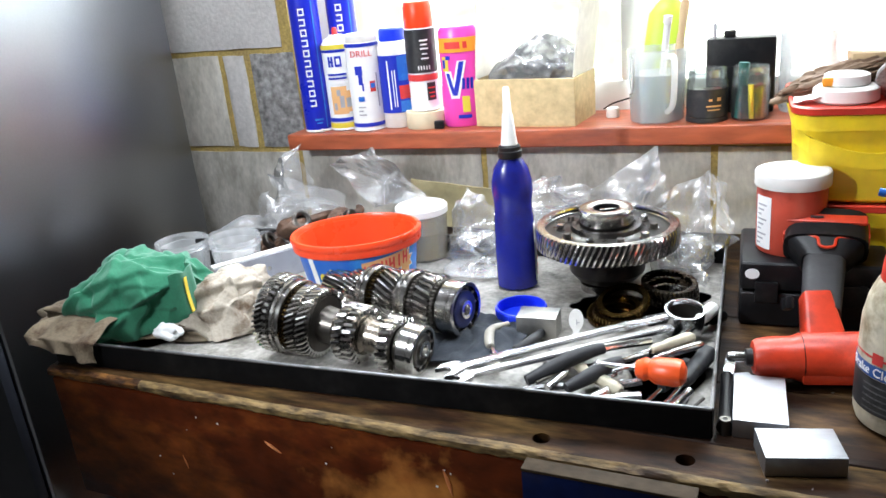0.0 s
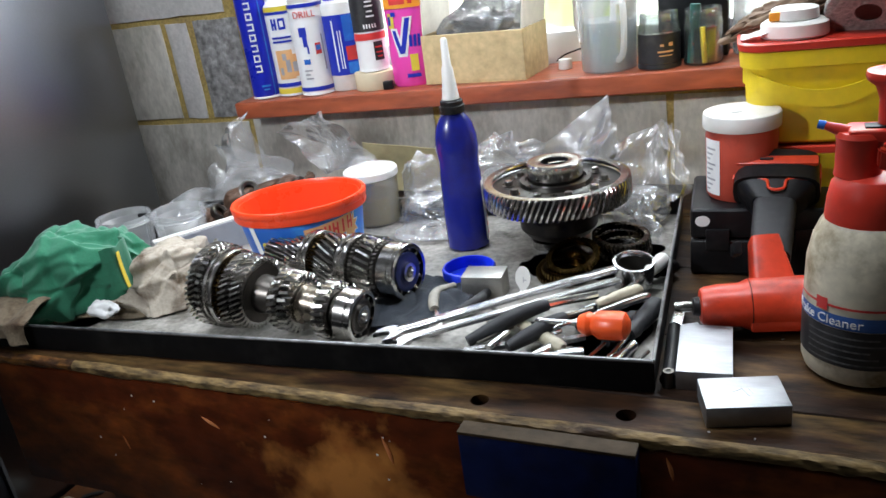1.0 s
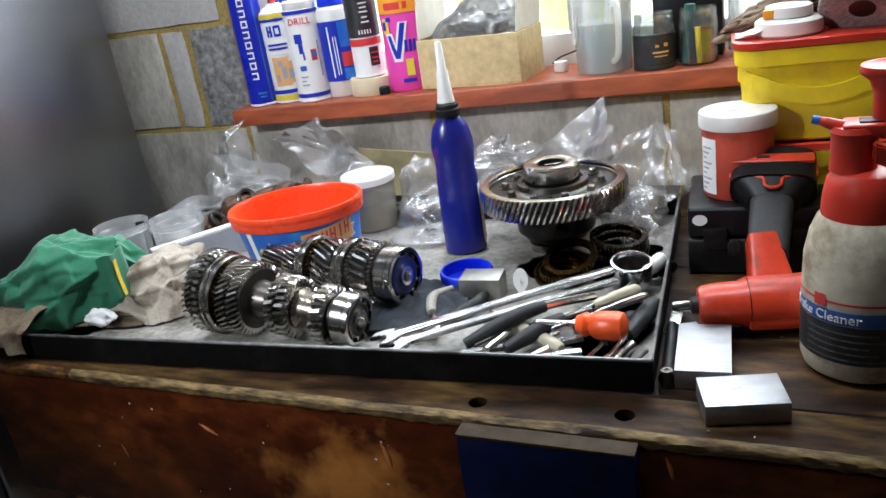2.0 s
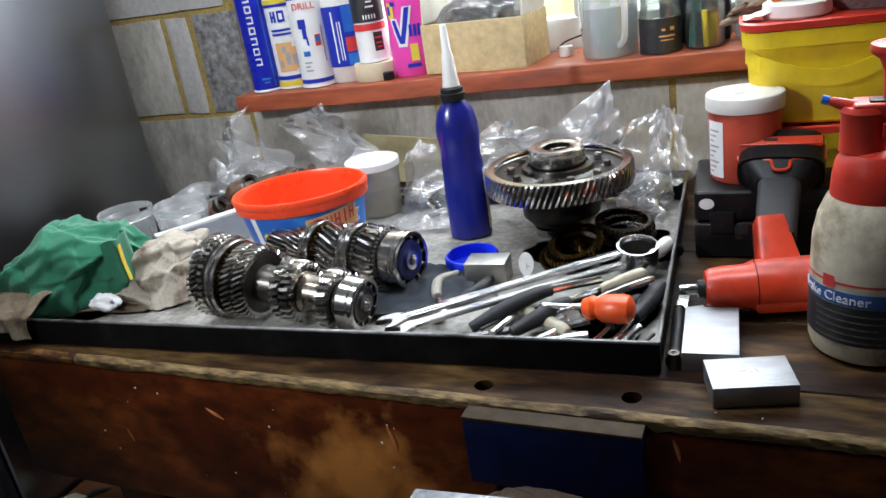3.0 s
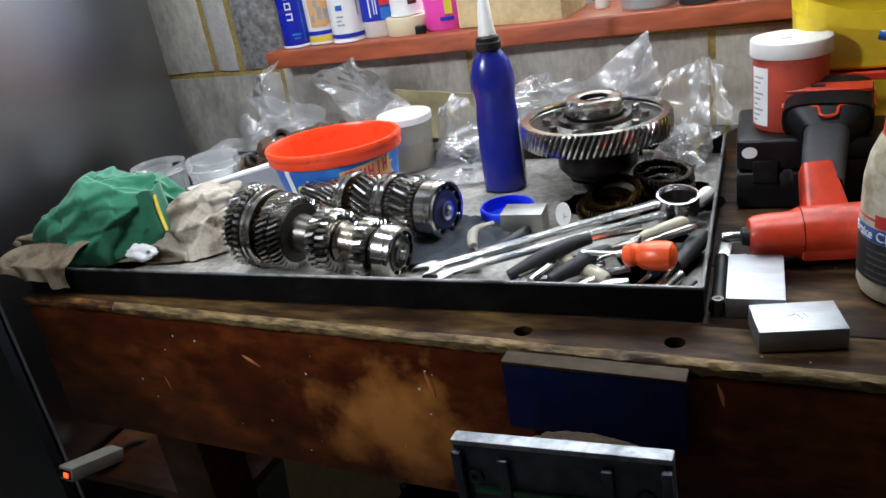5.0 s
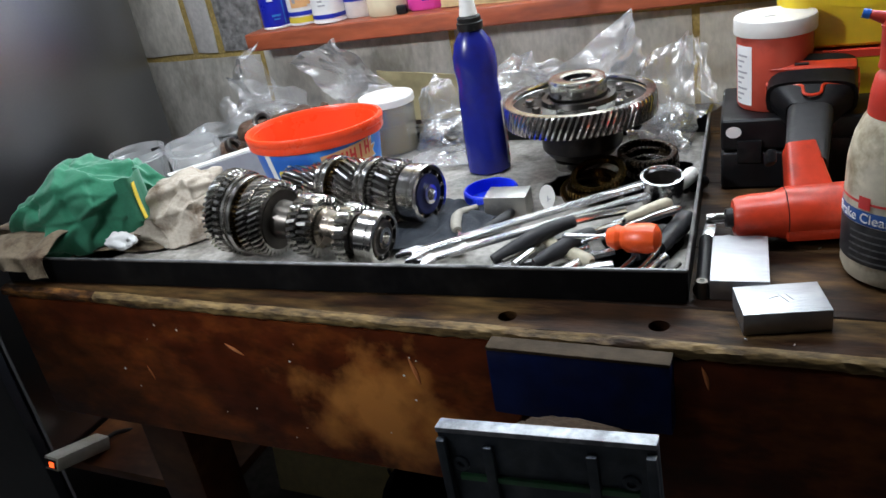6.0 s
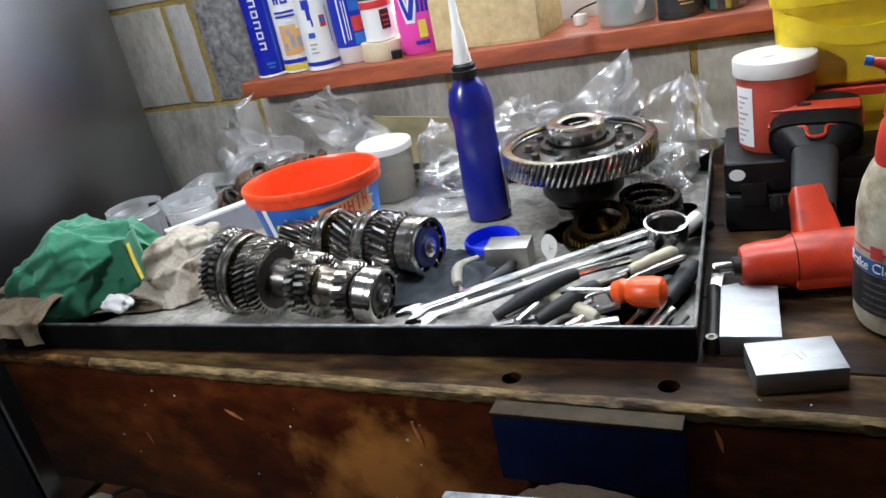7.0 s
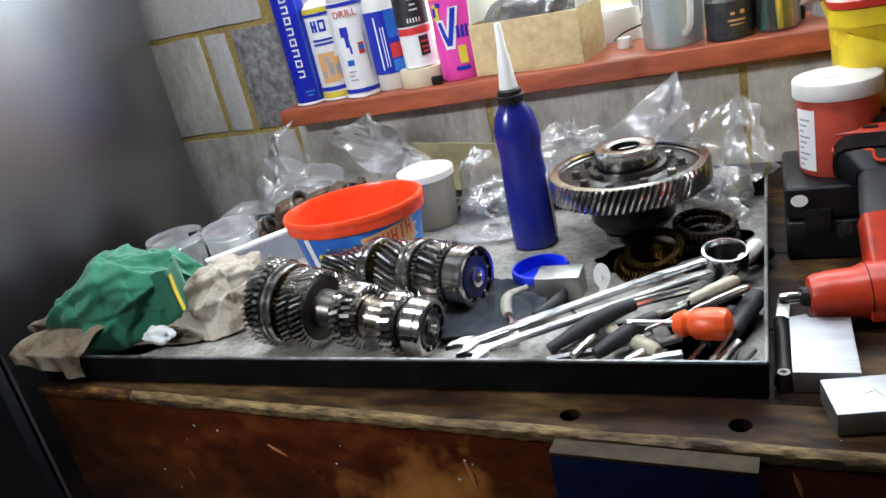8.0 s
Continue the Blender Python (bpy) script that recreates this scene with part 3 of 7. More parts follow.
def worn_edge(x0, x1, depth):
    """A stretch of the front arris, chewed, with a ragged worn border on the top."""
    n = int((x1 - x0) / 0.005)
    bm = bmesh.new()
    rows = []
    for i in range(n + 1):
        x = x0 + (x1 - x0) * i / n
        a = 0.0035 * noise.noise((x * 9, 1, 0)) + 0.003 * noise.noise((x * 60, 2, 0))
        b = 0.004 * noise.noise((x * 11, 5, 0)) + 0.003 * noise.noise((x * 70, 7, 0))
        w = depth * (0.8 + 0.5 * noise.noise((x * 12, 3, 0)) + 0.3 * noise.noise((x * 55, 4, 0)))
        rows.append([bm.verts.new(c) for c in ((x, FRONT + 0.004 + w, BENCH - 0.0004), (x, FRONT + 0.004 + 0.9 * w, BENCH + 0.0006), (x, FRONT + 0.004, BENCH - 0.0004 + min(a, 0)), (x, FRONT - 0.001 + a * 0.3, BENCH - 0.004 + a * 0.6), (x, FRONT - 0.0015, BENCH - 0.010 + b), (x, FRONT - 0.0005, BENCH - 0.013 + b), (x, FRONT + 0.0079, BENCH - 0.019))])
    for p, q in zip(rows, rows[1:]):
        for k in range(6):
            bm.faces.new((p[k], q[k], q[k + 1], p[k + 1]))
    return bm


CHIPPED = material("chipped_dark_edge", (0.040, 0.016, 0.006), 0.55, spec=0.2, vary=0.6, scale=110, bump=0.9, second=(0.30, 0.13, 0.03), amount=0.85, patch=30, stretch=(0.4, 1, 1))
part("worn_edge", worn_edge(LEFT, -0.845, 0.006), CHIPPED, bench, "dark chipped front edge", smooth=50)
part("worn_edge", worn_edge(-0.845, RIGHT, 0.005), EDGEWOOD, bench, "worn pale front edge", smooth=50)
part("apron", box((RIGHT - LEFT - 0.01, 0.03, 0.2085), ((LEFT + RIGHT) / 2, FRONT + 0.015, 0.645), 0.003), RUBBED, bench, "scratched brown varnished apron")
part("side_rail", box((0.03, 0.70, 0.16), (LEFT + 0.03, 1.09, 0.68), 0.003), APRON, bench)
for x, y in ((-0.855, 0.775), (-0.855, 1.38), (0.85, 0.775), (0.85, 1.38)):
    part("leg", box((0.085, 0.085, 0.84 - 0.0), (x, y, 0), 0.004), APRON, bench)
part("stretcher", box((1.6, 0.045, 0.07), (0, 1.38, 0.16), 0.004), APRON, bench)


def scratch(x, z, dx, dz, w):
    """A gouge that lays the bare wood open."""
    pts = curve_points([(x - dx / 2, FRONT, z + dz / 2), (x + 0.04 * dz, FRONT, z + 0.02 * dx), (x + dx / 2, FRONT, z - dz / 2)], 5)
    n = len(pts)
    return tube(pts, [0.0004 + w * math.sin(math.pi * i / (n - 1)) for i in range(n)], 6)


RAWWOOD = material("raw_orange_wood", (0.60, 0.20, 0.06), 0.7, vary=0.2, scale=90, bump=0.2)
for x, z, dx, dz, w in ((-0.364, 0.804, 0.010, 0.038, 0.0026), (-0.622, 0.805, 0.026, 0.015, 0.0023), (-0.787, 0.748, 0.006, 0.022, 0.0013), (-0.046, 0.835, 0.006, 0.026, 0.0020)):
    part("gouge", scratch(x, z, dx, dz, w), RAWWOOD, bench, "bare orange gouge in the varnish")
rng = random.Random(5)
for k in range(16):
    x, z = rng.uniform(-0.85, -0.35), rng.uniform(0.67, 0.84)
    part("paint_fleck", lathe([(0, -0.001), (rng.uniform(0.0008, 0.002), 0), (0, 0.001)], 7), WHITELABEL, bench, m=pose(x, FRONT - 0.0003, z, 90, 0, 0))

# ---- vice ----
vice = thing("bench_vice", label="woodworking vice with dark blue wooden jaw and steel plate", category="vice")
part("fixed_jaw", box((0.186, 0.022, 0.080), (-0.167, FRONT - 0.0135, 0.780), 0.003), BLUEPAINT, vice, "dark blue painted wooden jaw")
part("jaw_edge", box((0.186, 0.022, 0.004), (-0.167, FRONT - 0.0135, 0.8601), 0.001), material("grimy_jaw_edge", (0.038, 0.026, 0.015), 0.7, spec=0.1, vary=0.3, scale=60, bump=0.3), vice, "bare worn wood edge")
VICEIRON = material("vice_iron", (0.05, 0.06, 0.075), 0.45, 0.6, vary=0.25, scale=50, bump=0.15, second=(0.10, 0.11, 0.12), amount=0.6, patch=16)
plate = part("moving_jaw", box((0.206, 0.010, 0.20), (0, 0, -0.20), 0.002), VICEIRON, vice, "dark iron moving jaw", m=pose(-0.174, 0.584, 0.838, -3, -2.6, 2))
part("top_edge", box((0.206, 0.016, 0.006), (0, 0, 0.0002), 0.0015), material("dull_worn_iron", (0.27, 0.28, 0.30), 0.5, 0.9, vary=0.3, scale=70, bump=0.3, second=(0.09, 0.09, 0.10), amount=0.7, patch=30), plate, "bright worn top edge")
for x in (-0.052, 0.046):
    part("rib", box((0.010, 0.008, 0.18), (x, -0.0088, -0.190), 0.002), VICEIRON, plate)
for x in (-0.098, 0.098):
    part("rim", box((0.009, 0.009, 0.19), (x, -0.0093, -0.195), 0.002), VICEIRON, plate)
for x, z in ((-0.083, -0.035), (0.078, -0.038)):
    part("boss", lathe([(0.003, 0), (0.0080, 0), (0.0080, 0.003), (0.0065, 0.004), (0.004, 0.004), (0.003, 0.002)], 20, close=False), VICEIRON, plate, "cast screw boss", m=pose(x, -0.0045, z, 90, 0, 0))
GREENPAINT = material("chipped_green_paint", (0.035, 0.15, 0.06), 0.45, vary=0.3, scale=50, bump=0.2, second=(0.04, 0.06, 0.055), amount=0.8, patch=20)
part("rib", box((0.17, 0.005, 0.006), (0.0, -0.0073, -0.052), 0.001), GREENPAINT, plate, "chipped green rib")
part("rib", box((0.17, 0.005, 0.006), (0.0, -0.0073, -0.12), 0.001), GREENPAINT, plate, "chipped green rib")
part("screw", tube([(-0.17, 0.60, 0.76), (-0.17, 0.80, 0.76)], 0.014, 16), DARKSTEEL, vice)
for x in (-0.235, -0.105):
    part("guide_rod", tube([(x, 0.60, 0.752), (x, 0.80, 0.752)], 0.009, 14), STEEL, vice)
part("hub", lathe([(0.0, 0), (0.034, 0), (0.038, 0.006), (0.038, 0.02), (0.030, 0.028), (0, 0.028)], 36), STEEL, vice, m=pose(-0.215, 0.570, 0.715, 90, 0, 0))
part("handle", tube([(-0.33, 0.548, 0.700), (-0.10, 0.548, 0.700)], 0.006, 12), STEEL, vice)

# ---- tray ----
TR = pose(-0.072, 0.778, BENCH, 0, 0, 3.6)
TL, TD, TH, TT = 0.955, 0.525, 0.0375, 0.0022
tray = thing("drip_tray", TR, "large shallow black metal tray with grimy floor", "tray")
part("tray_floor", box((TL, TD, 0.003), (-TL / 2, TD / 2, 0.0005)), TRAYFLOOR, tray, "grimy grey tray floor", smooth=0)
for n, size, at in (("tray_wall", (TL, TT, TH), (-TL / 2, 0, 0.0005)), ("tray_wall", (TL, TT, TH), (-TL / 2, TD, 0.0005)), ("tray_wall", (TT, TD - TT - 0.001, TH), (0, TD / 2, 0.0005)), ("tray_wall", (TT, TD - TT - 0.001, TH), (-TL, TD / 2, 0.0005))):
    part(n, box(size, at, 0.0006, 1), TRAYBLACK, tray)
rimmat = material("worn_tray_rim", (0.25, 0.25, 0.25), 0.35, 0.8, vary=0.3, scale=50, bump=0.05, second=(0.03, 0.03, 0.03), amount=0.9, patch=12)
for a, b in (((-TL, 0), (0, 0)), ((0, 0), (0, TD)), ((0, TD), (-TL, TD)), ((-TL, TD), (-TL, 0))):
    part("rolled_rim", tube([(a[0], a[1], TH + 0.001), (b[0], b[1], TH + 0.001)], 0.0022, 8), rimmat, tray, "rolled rim with bare worn metal")

# ---- gear shafts ----
def along(a, b):
    """A pose at a whose z points to b."""
    a, b = Vector(a), Vector(b)
    return Matrix.Translation(a) @ (b - a).to_track_quat("Z", "Y").to_matrix().to_4x4()


def bearing(parent, z, r, width, seal, bore=0.012):
    """A ball bearing: split outer race, a dark gap with balls, the seal and the inner race."""
    race = part("bearing_race", lathe([(r * 0.84, z), (r - 0.0015, z), (r, z + 0.0015), (r, z + width * 0.62), (r - 0.001, z + width * 0.66), (r - 0.001, z + width * 0.72), (r, z + width * 0.76), (r, z + width - 0.0015), (r - 0.0015, z + width), (r * 0.84, z + width), (r * 0.84, z + width - 0.008)], 56), STEEL, parent, "polished outer race")
    part("groove", lathe([(r * 0.60, z + width - 0.007), (r * 0.845, z + width - 0.007)], 40, close=False), GAP_OIL_SHADE, race, "dark recessed ball track")
    for k in range(11):
        a = 2 * math.pi * k / 11
        bm = bmesh.new()
        bmesh.ops.create_uvsphere(bm, u_segments=10, v_segments=6, radius=r * 0.075)
        part("ball", bm, STEEL, race, m=pose(r * 0.76 * math.cos(a), r * 0.76 * math.sin(a), z + width - 0.005))
    part("seal", lathe([(bore, z + width - 0.006), (r * 0.68, z + width - 0.006), (r * 0.68, z + width - 0.002), (r * 0.60, z + width - 0.001), (bore + 0.006, z + width - 0.002), (bore, z + width - 0.002)], 40, close=False), seal, race)
    part("inner_race", lathe([(0.004, z + width - 0.006), (bore - 0.006, z + width - 0.006), (bore - 0.004, z + width + 0.002), (bore + 0.001, z + width + 0.002), (bore + 0.0015, z + width - 0.004)], 32, close=False), GEARSTEEL, race)


def sleeve(parent, z, r, width):
    """A selector sleeve: a plain ring with a groove for the fork."""
    part("selector_sleeve", lathe([(r * 0.6, z), (r - 0.001, z), (r, z + 0.001), (r, z + width * 0.3), (r - 0.005, z + width * 0.34), (r - 0.005, z + width * 0.66), (r, z + width * 0.7), (r, z + width - 0.001), (r - 0.001, z + width), (r * 0.6, z + width)], 56), GEARSTEEL, parent, "grooved steel sleeve")


WARMSTEEL = material("oil_browned_steel", (0.32, 0.275, 0.225), 0.27, 1.0, wander=0.05, vary=0.15, scale=60, bump=0.03, second=(0.14, 0.115, 0.09), amount=0.6, patch=30)
NAVYSEAL = material("navy_seal", (0.007, 0.012, 0.07), 0.4, vary=0.1, bump=0)
s1 = thing("gear_shaft", along((-0.690, 0.842, 0.9355), (-0.447, 0.826, 0.9085)) @ Matrix.Diagonal((1, 1, 0.885, 1)), "oily steel gearbox input shaft with stacked helical gears", "gear shaft", group="gearbox shafts in the tray")
part("shaft", lathe([(0.010, -0.012), (0.013, -0.008), (0.016, 0.0), (0.022, 0.10), (0.024, 0.135), (0.018, 0.137), (0.018, 0.262), (0.010, 0.268)], 36), WARMSTEEL, s1)
part("gear_wheel", gear(0.0590, 0.0515, 0.018, 46, -9, 0.02, z0=0.0), GEARSTEEL, s1, "large helical gear wheel")
part("synchro_ring", gear(0.0585, 0.0500, 0.010, 38, 0, 0.02, 1, 0.0195, land=0.55), GEARSTEEL, s1)
sleeve(s1, 0.031, 0.0545, 0.018)
part("synchro_ring", gear(0.049, 0.0455, 0.006, 48, 0, 0.02, 1, 0.0505, land=0.5), BRASS, s1, "worn bronze synchro ring")
part("gear_wheel", gear(0.0525, 0.0450, 0.018, 40, -10, 0.02, z0=0.058), GEARSTEEL, s1)
part("gear_wheel", gear(0.0515, 0.0440, 0.020, 40, -11, 0.02, z0=0.0785), GEARSTEEL, s1)
part("web", lathe([(0.018, 0.0985), (0.040, 0.0985), (0.041, 0.0995), (0.027, 0.1005), (0.024, 0.132), (0.018, 0.132)], 44), DARKSTEEL, s1)
part("collar", lathe([(0.017, 0.128), (0.026, 0.128), (0.027, 0.13), (0.027, 0.137), (0.018, 0.139)], 40), WARMSTEEL, s1)
part("gear_wheel", gear(0.0420, 0.0325, 0.017, 26, -7, 0.015, z0=0.140, land=0.5), STEEL, s1, "bright helical gear")
part("gear_wheel", gear(0.0420, 0.0325, 0.019, 26, -3, 0.015, z0=0.1578, land=0.5), STEEL, s1, "bright helical gear")
part("collar", lathe([(0.012, 0.178), (0.0265, 0.178), (0.028, 0.181), (0.023, 0.186), (0.0225, 0.214), (0.012, 0.216)], 44), WARMSTEEL, s1, "plain oily collar")
part("gear_wheel", gear(0.0395, 0.0305, 0.022, 24, -5, 0.012, z0=0.2165, land=0.5), STEEL, s1, "bright helical gear")
bearing(s1, 0.250, 0.0345, 0.030, DARKSTEEL, 0.013)
part("spacer", lathe([(0.012, 0.24), (0.026, 0.24), (0.026, 0.251), (0.012, 0.251)], 36), DARKSTEEL, s1)

s2 = thing("gear_shaft", along((-0.640, 0.974, 0.920), (-0.425, 0.934, 0.922)) @ Matrix.Diagonal((0.95, 0.95, 0.985, 1)), "steel gearbox output shaft with helical gears and blue bearing seal", "gear shaft", group="gearbox shafts in the tray")
part("shaft", lathe([(0.010, -0.06), (0.013, -0.055), (0.014, 0.0), (0.018, 0.1), (0.018, 0.205), (0.008, 0.210)], 36), STEEL, s2)
part("gear_wheel", gear(0.0285, 0.0245, 0.045, 24, 18, 0.012, z0=-0.045), STEEL, s2, "narrow bright pinion")
part("gear_wheel", gear(0.035, 0.031, 0.022, 30, 12, 0.015, z0=0.008), GEARSTEEL, s2)
sleeve(s2, 0.045, 0.0475, 0.018)
part("synchro_ring", gear(0.042, 0.0385, 0.007, 40, 0, 0.018, 1, 0.0645, land=0.5), BRASS, s2, "worn bronze synchro ring")
part("gear_wheel", gear(0.0455, 0.0370, 0.036, 27, 22, 0.018, z0=0.0735), STEEL, s2, "bright coarse helical gear")
sleeve(s2, 0.120, 0.0495, 0.020)
part("synchro_ring", gear(0.0445, 0.041, 0.007, 42, 0, 0.018, 1, 0.1415, land=0.5), DARKSTEEL, s2)
part("gear_wheel", gear(0.0480, 0.0400, 0.030, 26, 10, 0.018, z0=0.150), STEEL, s2, "bright coarse helical gear")
part("synchro_ring", gear(0.043, 0.0395, 0.006, 40, 0, 0.018, 1, 0.1815, land=0.5), DARKSTEEL, s2)
bearing(s2, 0.191, 0.0425, 0.030, NAVYSEAL, 0.013)

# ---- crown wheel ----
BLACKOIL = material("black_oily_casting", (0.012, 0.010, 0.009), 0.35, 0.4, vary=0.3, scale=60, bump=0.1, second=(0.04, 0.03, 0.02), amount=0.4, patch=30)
cw = thing("crown_wheel", pose(-0.275, 1.168, TRAYZ), "large steel helical final drive gear on its differential case", "gear wheel")
part("case", lathe([(0.030, 0.0), (0.034, 0.002), (0.034, 0.012), (0.05, 0.020), (0.060, 0.032), (0.062, 0.060), (0.058, 0.066), (0.058, 0.074), (0.03, 0.0745)], 48), BLACKOIL, cw, "black oily differential case")
part("case_foot", lathe([(0.020, 0.0), (0.028, 0.0), (0.0285, 0.012), (0.02, 0.0125)], 36), STEEL, cw, m=pose(-0.012, -0.012, 0))
part("toothed_rim", gear(0.1135, 0.1085, 0.033, 78, 7.5, 0.098, layers=4, z0=0.0755), GEARSTEEL, cw, "ring of fine helical teeth")
part("web", lathe([(0.03, 0.078), (0.0985, 0.078), (0.0985, 0.1000), (0.094, 0.1005), (0.090, 0.0985), (0.062, 0.0975), (0.056, 0.101), (0.054, 0.108), (0.047, 0.1085), (0.046, 0.104), (0.03, 0.104)], 64), material("dark_web_steel", (0.085, 0.08, 0.074), 0.3, 1.0, vary=0.15, scale=60, bump=0.05, second=(0.04, 0.037, 0.034), amount=0.6, patch=30), cw)
part("rim_face", lathe([(0.0985, 0.1002), (0.1080, 0.1087), (0.1, 0.1092), (0.0985, 0.106)], 72, close=False), GEARSTEEL, cw, "turned oily rim face")
part("hub", lathe([(0.020, 0.100), (0.041, 0.100), (0.0425, 0.103), (0.0425, 0.133), (0.0405, 0.1355), (0.030, 0.1362), (0.021, 0.1345), (0.020, 0.110)], 56, close=False), STEEL, cw, "polished bearing hub")
part("hub_bore", lathe([(0.0, 0.112), (0.0198, 0.112), (0.0199, 0.133)], 32, close=False), BLACKPLASTIC, cw)
part("clip", box((0.026, 0.006, 0.004), (0.002, 0.004, 0.1275), 0.001, turn=pose(0, 0, 0, 0, 0, 25)), STEEL, cw)
for k in range(10):
    a = 2 * math.pi * k / 10 + 0.2
    b = part("bolt", lathe([(0.0085, 0), (0.0085, 0.0012), (0.0055, 0.0014)], 24), DARKSTEEL if k % 3 else STEEL, cw, m=pose(0.073 * math.cos(a), 0.073 * math.sin(a), 0.0978))
    part("bolt_head", lathe([(0.0062, 0), (0.0062, 0.007), (0.0052, 0.008), (0, 0.008)], 6), GEARSTEEL if k % 2 else DARKSTEEL, b, smooth=20, m=pose(0, 0, 0.0012, 0, 0, rng.uniform(0, 60)))

# ---- oily synchro rings beside it ----
DARKOIL = material("black_oily_steel", (0.030, 0.024, 0.018), 0.25, 0.8, vary=0.3, scale=60, bump=0.06, second=(0.09, 0.06, 0.03), amount=0.5, patch=40)
def ragged_patch(rx, ry, seed):
    """A ragged flat patch with a soft outline of its own."""
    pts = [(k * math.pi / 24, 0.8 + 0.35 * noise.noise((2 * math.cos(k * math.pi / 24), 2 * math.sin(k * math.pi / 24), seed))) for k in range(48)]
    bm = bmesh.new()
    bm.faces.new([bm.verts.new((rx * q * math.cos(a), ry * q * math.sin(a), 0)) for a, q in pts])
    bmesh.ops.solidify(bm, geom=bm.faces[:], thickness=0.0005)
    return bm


# black patches on the tray floor by the crown wheel, rings and tools
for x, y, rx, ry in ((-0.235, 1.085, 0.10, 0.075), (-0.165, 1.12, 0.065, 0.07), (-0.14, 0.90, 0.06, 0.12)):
    part("oil_stain", ragged_patch(rx, ry, x * 30), BLACKOIL, tray, "ragged black patch on the tray floor", m=tray.matrix_world.inverted() @ pose(x, y, BENCH + 0.0042))
for k, (x, y, z, r, rx, ry, mat, lab) in enumerate(((-0.236, 1.046, 0.004, 0.041, 12, -6, BRASS, "oily bronze synchro ring"), (-0.226, 1.058, 0.017, 0.039, 16, -12, BRASS, "oily bronze synchro ring"), (-0.232, 1.040, 0.003, 0.036, 2, 3, BRASS, "small oily bronze synchro ring"), (-0.168, 1.122, 0.002, 0.042, 2, 2, DARKOIL, "black oily steel ring"), (-0.168, 1.122, 0.013, 0.041, 3, -2, DARKOIL, "black oily steel ring"), (-0.170, 1.120, 0.024, 0.042, 4, -5, DARKOIL, "black oily steel ring"))):
    bm = gear(r, r - 0.0035, 0.009, 40, 0, r - 0.009, 1, 0, land=0.5)
    solo("synchro_ring", bm, mat, lab, "gear ring", pose(x, y, TRAYZ + z + 0.004, rx, ry, 20 * k), group="rings by the crown wheel")

# ---- glue bottle ----
bot = thing("squeeze_bottle", pose(-0.42, 1.140, TRAYZ, 0, 0, 18), "dark blue plastic squeeze bottle with white nozzle", "bottle")
part("body", lathe([(0.0, 0.002), (0.029, 0.0), (0.0335, 0.004), (0.0340, 0.06), (0.0325, 0.120), (0.0308, 0.140), (0.0312, 0.150), (0.0335, 0.166), (0.0325, 0.184), (0.0275, 0.204), (0.020, 0.216), (0.0165, 0.221), (0.0, 0.221)], 56, sx=1.0, sy=0.78), BLUEBOTTLE, bot)
col = part("collar", lathe([(0.0155, 0.2205), (0.019, 0.2215), (0.0195, 0.232), (0.0175, 0.233), (0.0175, 0.239), (0.0155, 0.241), (0.010, 0.241)], 36), BLACKPLASTIC, bot, "ribbed black collar")
part("nozzle", lathe([(0.0125, 0.2412), (0.0135, 0.2425), (0.0115, 0.256), (0.0085, 0.288), (0.0068, 0.292), (0.0050, 0.330), (0.0035, 0.332), (0.0, 0.332)], 28), WHITEPLASTIC, bot, "white tapered nozzle")
part("label", arc_patch(0.0338, -24, 62, 0.012, 0.112, sy=0.78, r1=0.0330), WHITELABEL, bot, "white printed side label")
bt = bmesh.new()
for k in range(7):
    arc_patch(0.0338, -14, 18 + 7 * (k % 3), 0.022 + k * 0.013, 0.026 + k * 0.013, 0.0011, 5, bt, sy=0.78)
part("print", bt, REDLABEL, bot)

# ---- blue cap, steel block, tag ----
cap = thing("blue_lid", pose(-0.374, 1.022, TRAYZ, 0, 0, 0), "bright blue plastic screw lid lying upturned", "lid")
part("shell", shell([(0.0375, 0.0), (0.0385, 0.002), (0.0385, 0.019), (0.0375, 0.0205)], 0.0022, 52), BLUECAP, cap)
bt = bmesh.new()
for k in range(60):
    a = 2 * math.pi * k / 60
    box((0.0012, 0.0016, 0.015), (0.0388 * math.cos(a), 0.0388 * math.sin(a), 0.003), bm=bt, turn=pose(0, 0, 0, 0, 0, math.degrees(a)))
part("ribs", bt, BLUECAP, cap, smooth=0)
solo("steel_block", box((0.058, 0.040, 0.034), (0, 0, 0), 0.0012, 2), material("ground_steel", (0.42, 0.41, 0.38), 0.4, 1.0, vary=0.1, scale=120, bump=0.08, second=(0.3, 0.28, 0.25), amount=0.5, patch=30), "small ground steel block on the tray", "metal block", pose(-0.331, 0.975, TRAYZ, 0, 0, 5))
tg = thing("key_tag", pose(-0.276, 0.972, TRAYZ + 0.001, -62, 0, 4), "small white oval tag with pencilled mark", "tag")
out = [(0.0105 * math.cos(a) * (1 if math.sin(a) > 0 else 1), 0.026 + 0.016 * math.sin(a)) for a in [radians(d) for d in range(-60, 241, 15)]] + [(-0.004, 0.009), (-0.006, 0.003), (-0.004, 0.0), (0.004, 0.0), (0.006, 0.003), (0.004, 0.009)]
part("card", prism(out, 0.0012), WHITEPLASTIC, tg, m=pose(0, 0, 0, 62 - 12, 0, 0))
part("print", bars([(0.001, 0.019, 0.001, 0.008), (0.0035, 0.022, 0.004, 0.001)]), GREYLABEL, tg, m=pose(0, -0.0006, 0, 62 - 12, 0, 0) @ pose(0, -0.0012, 0))

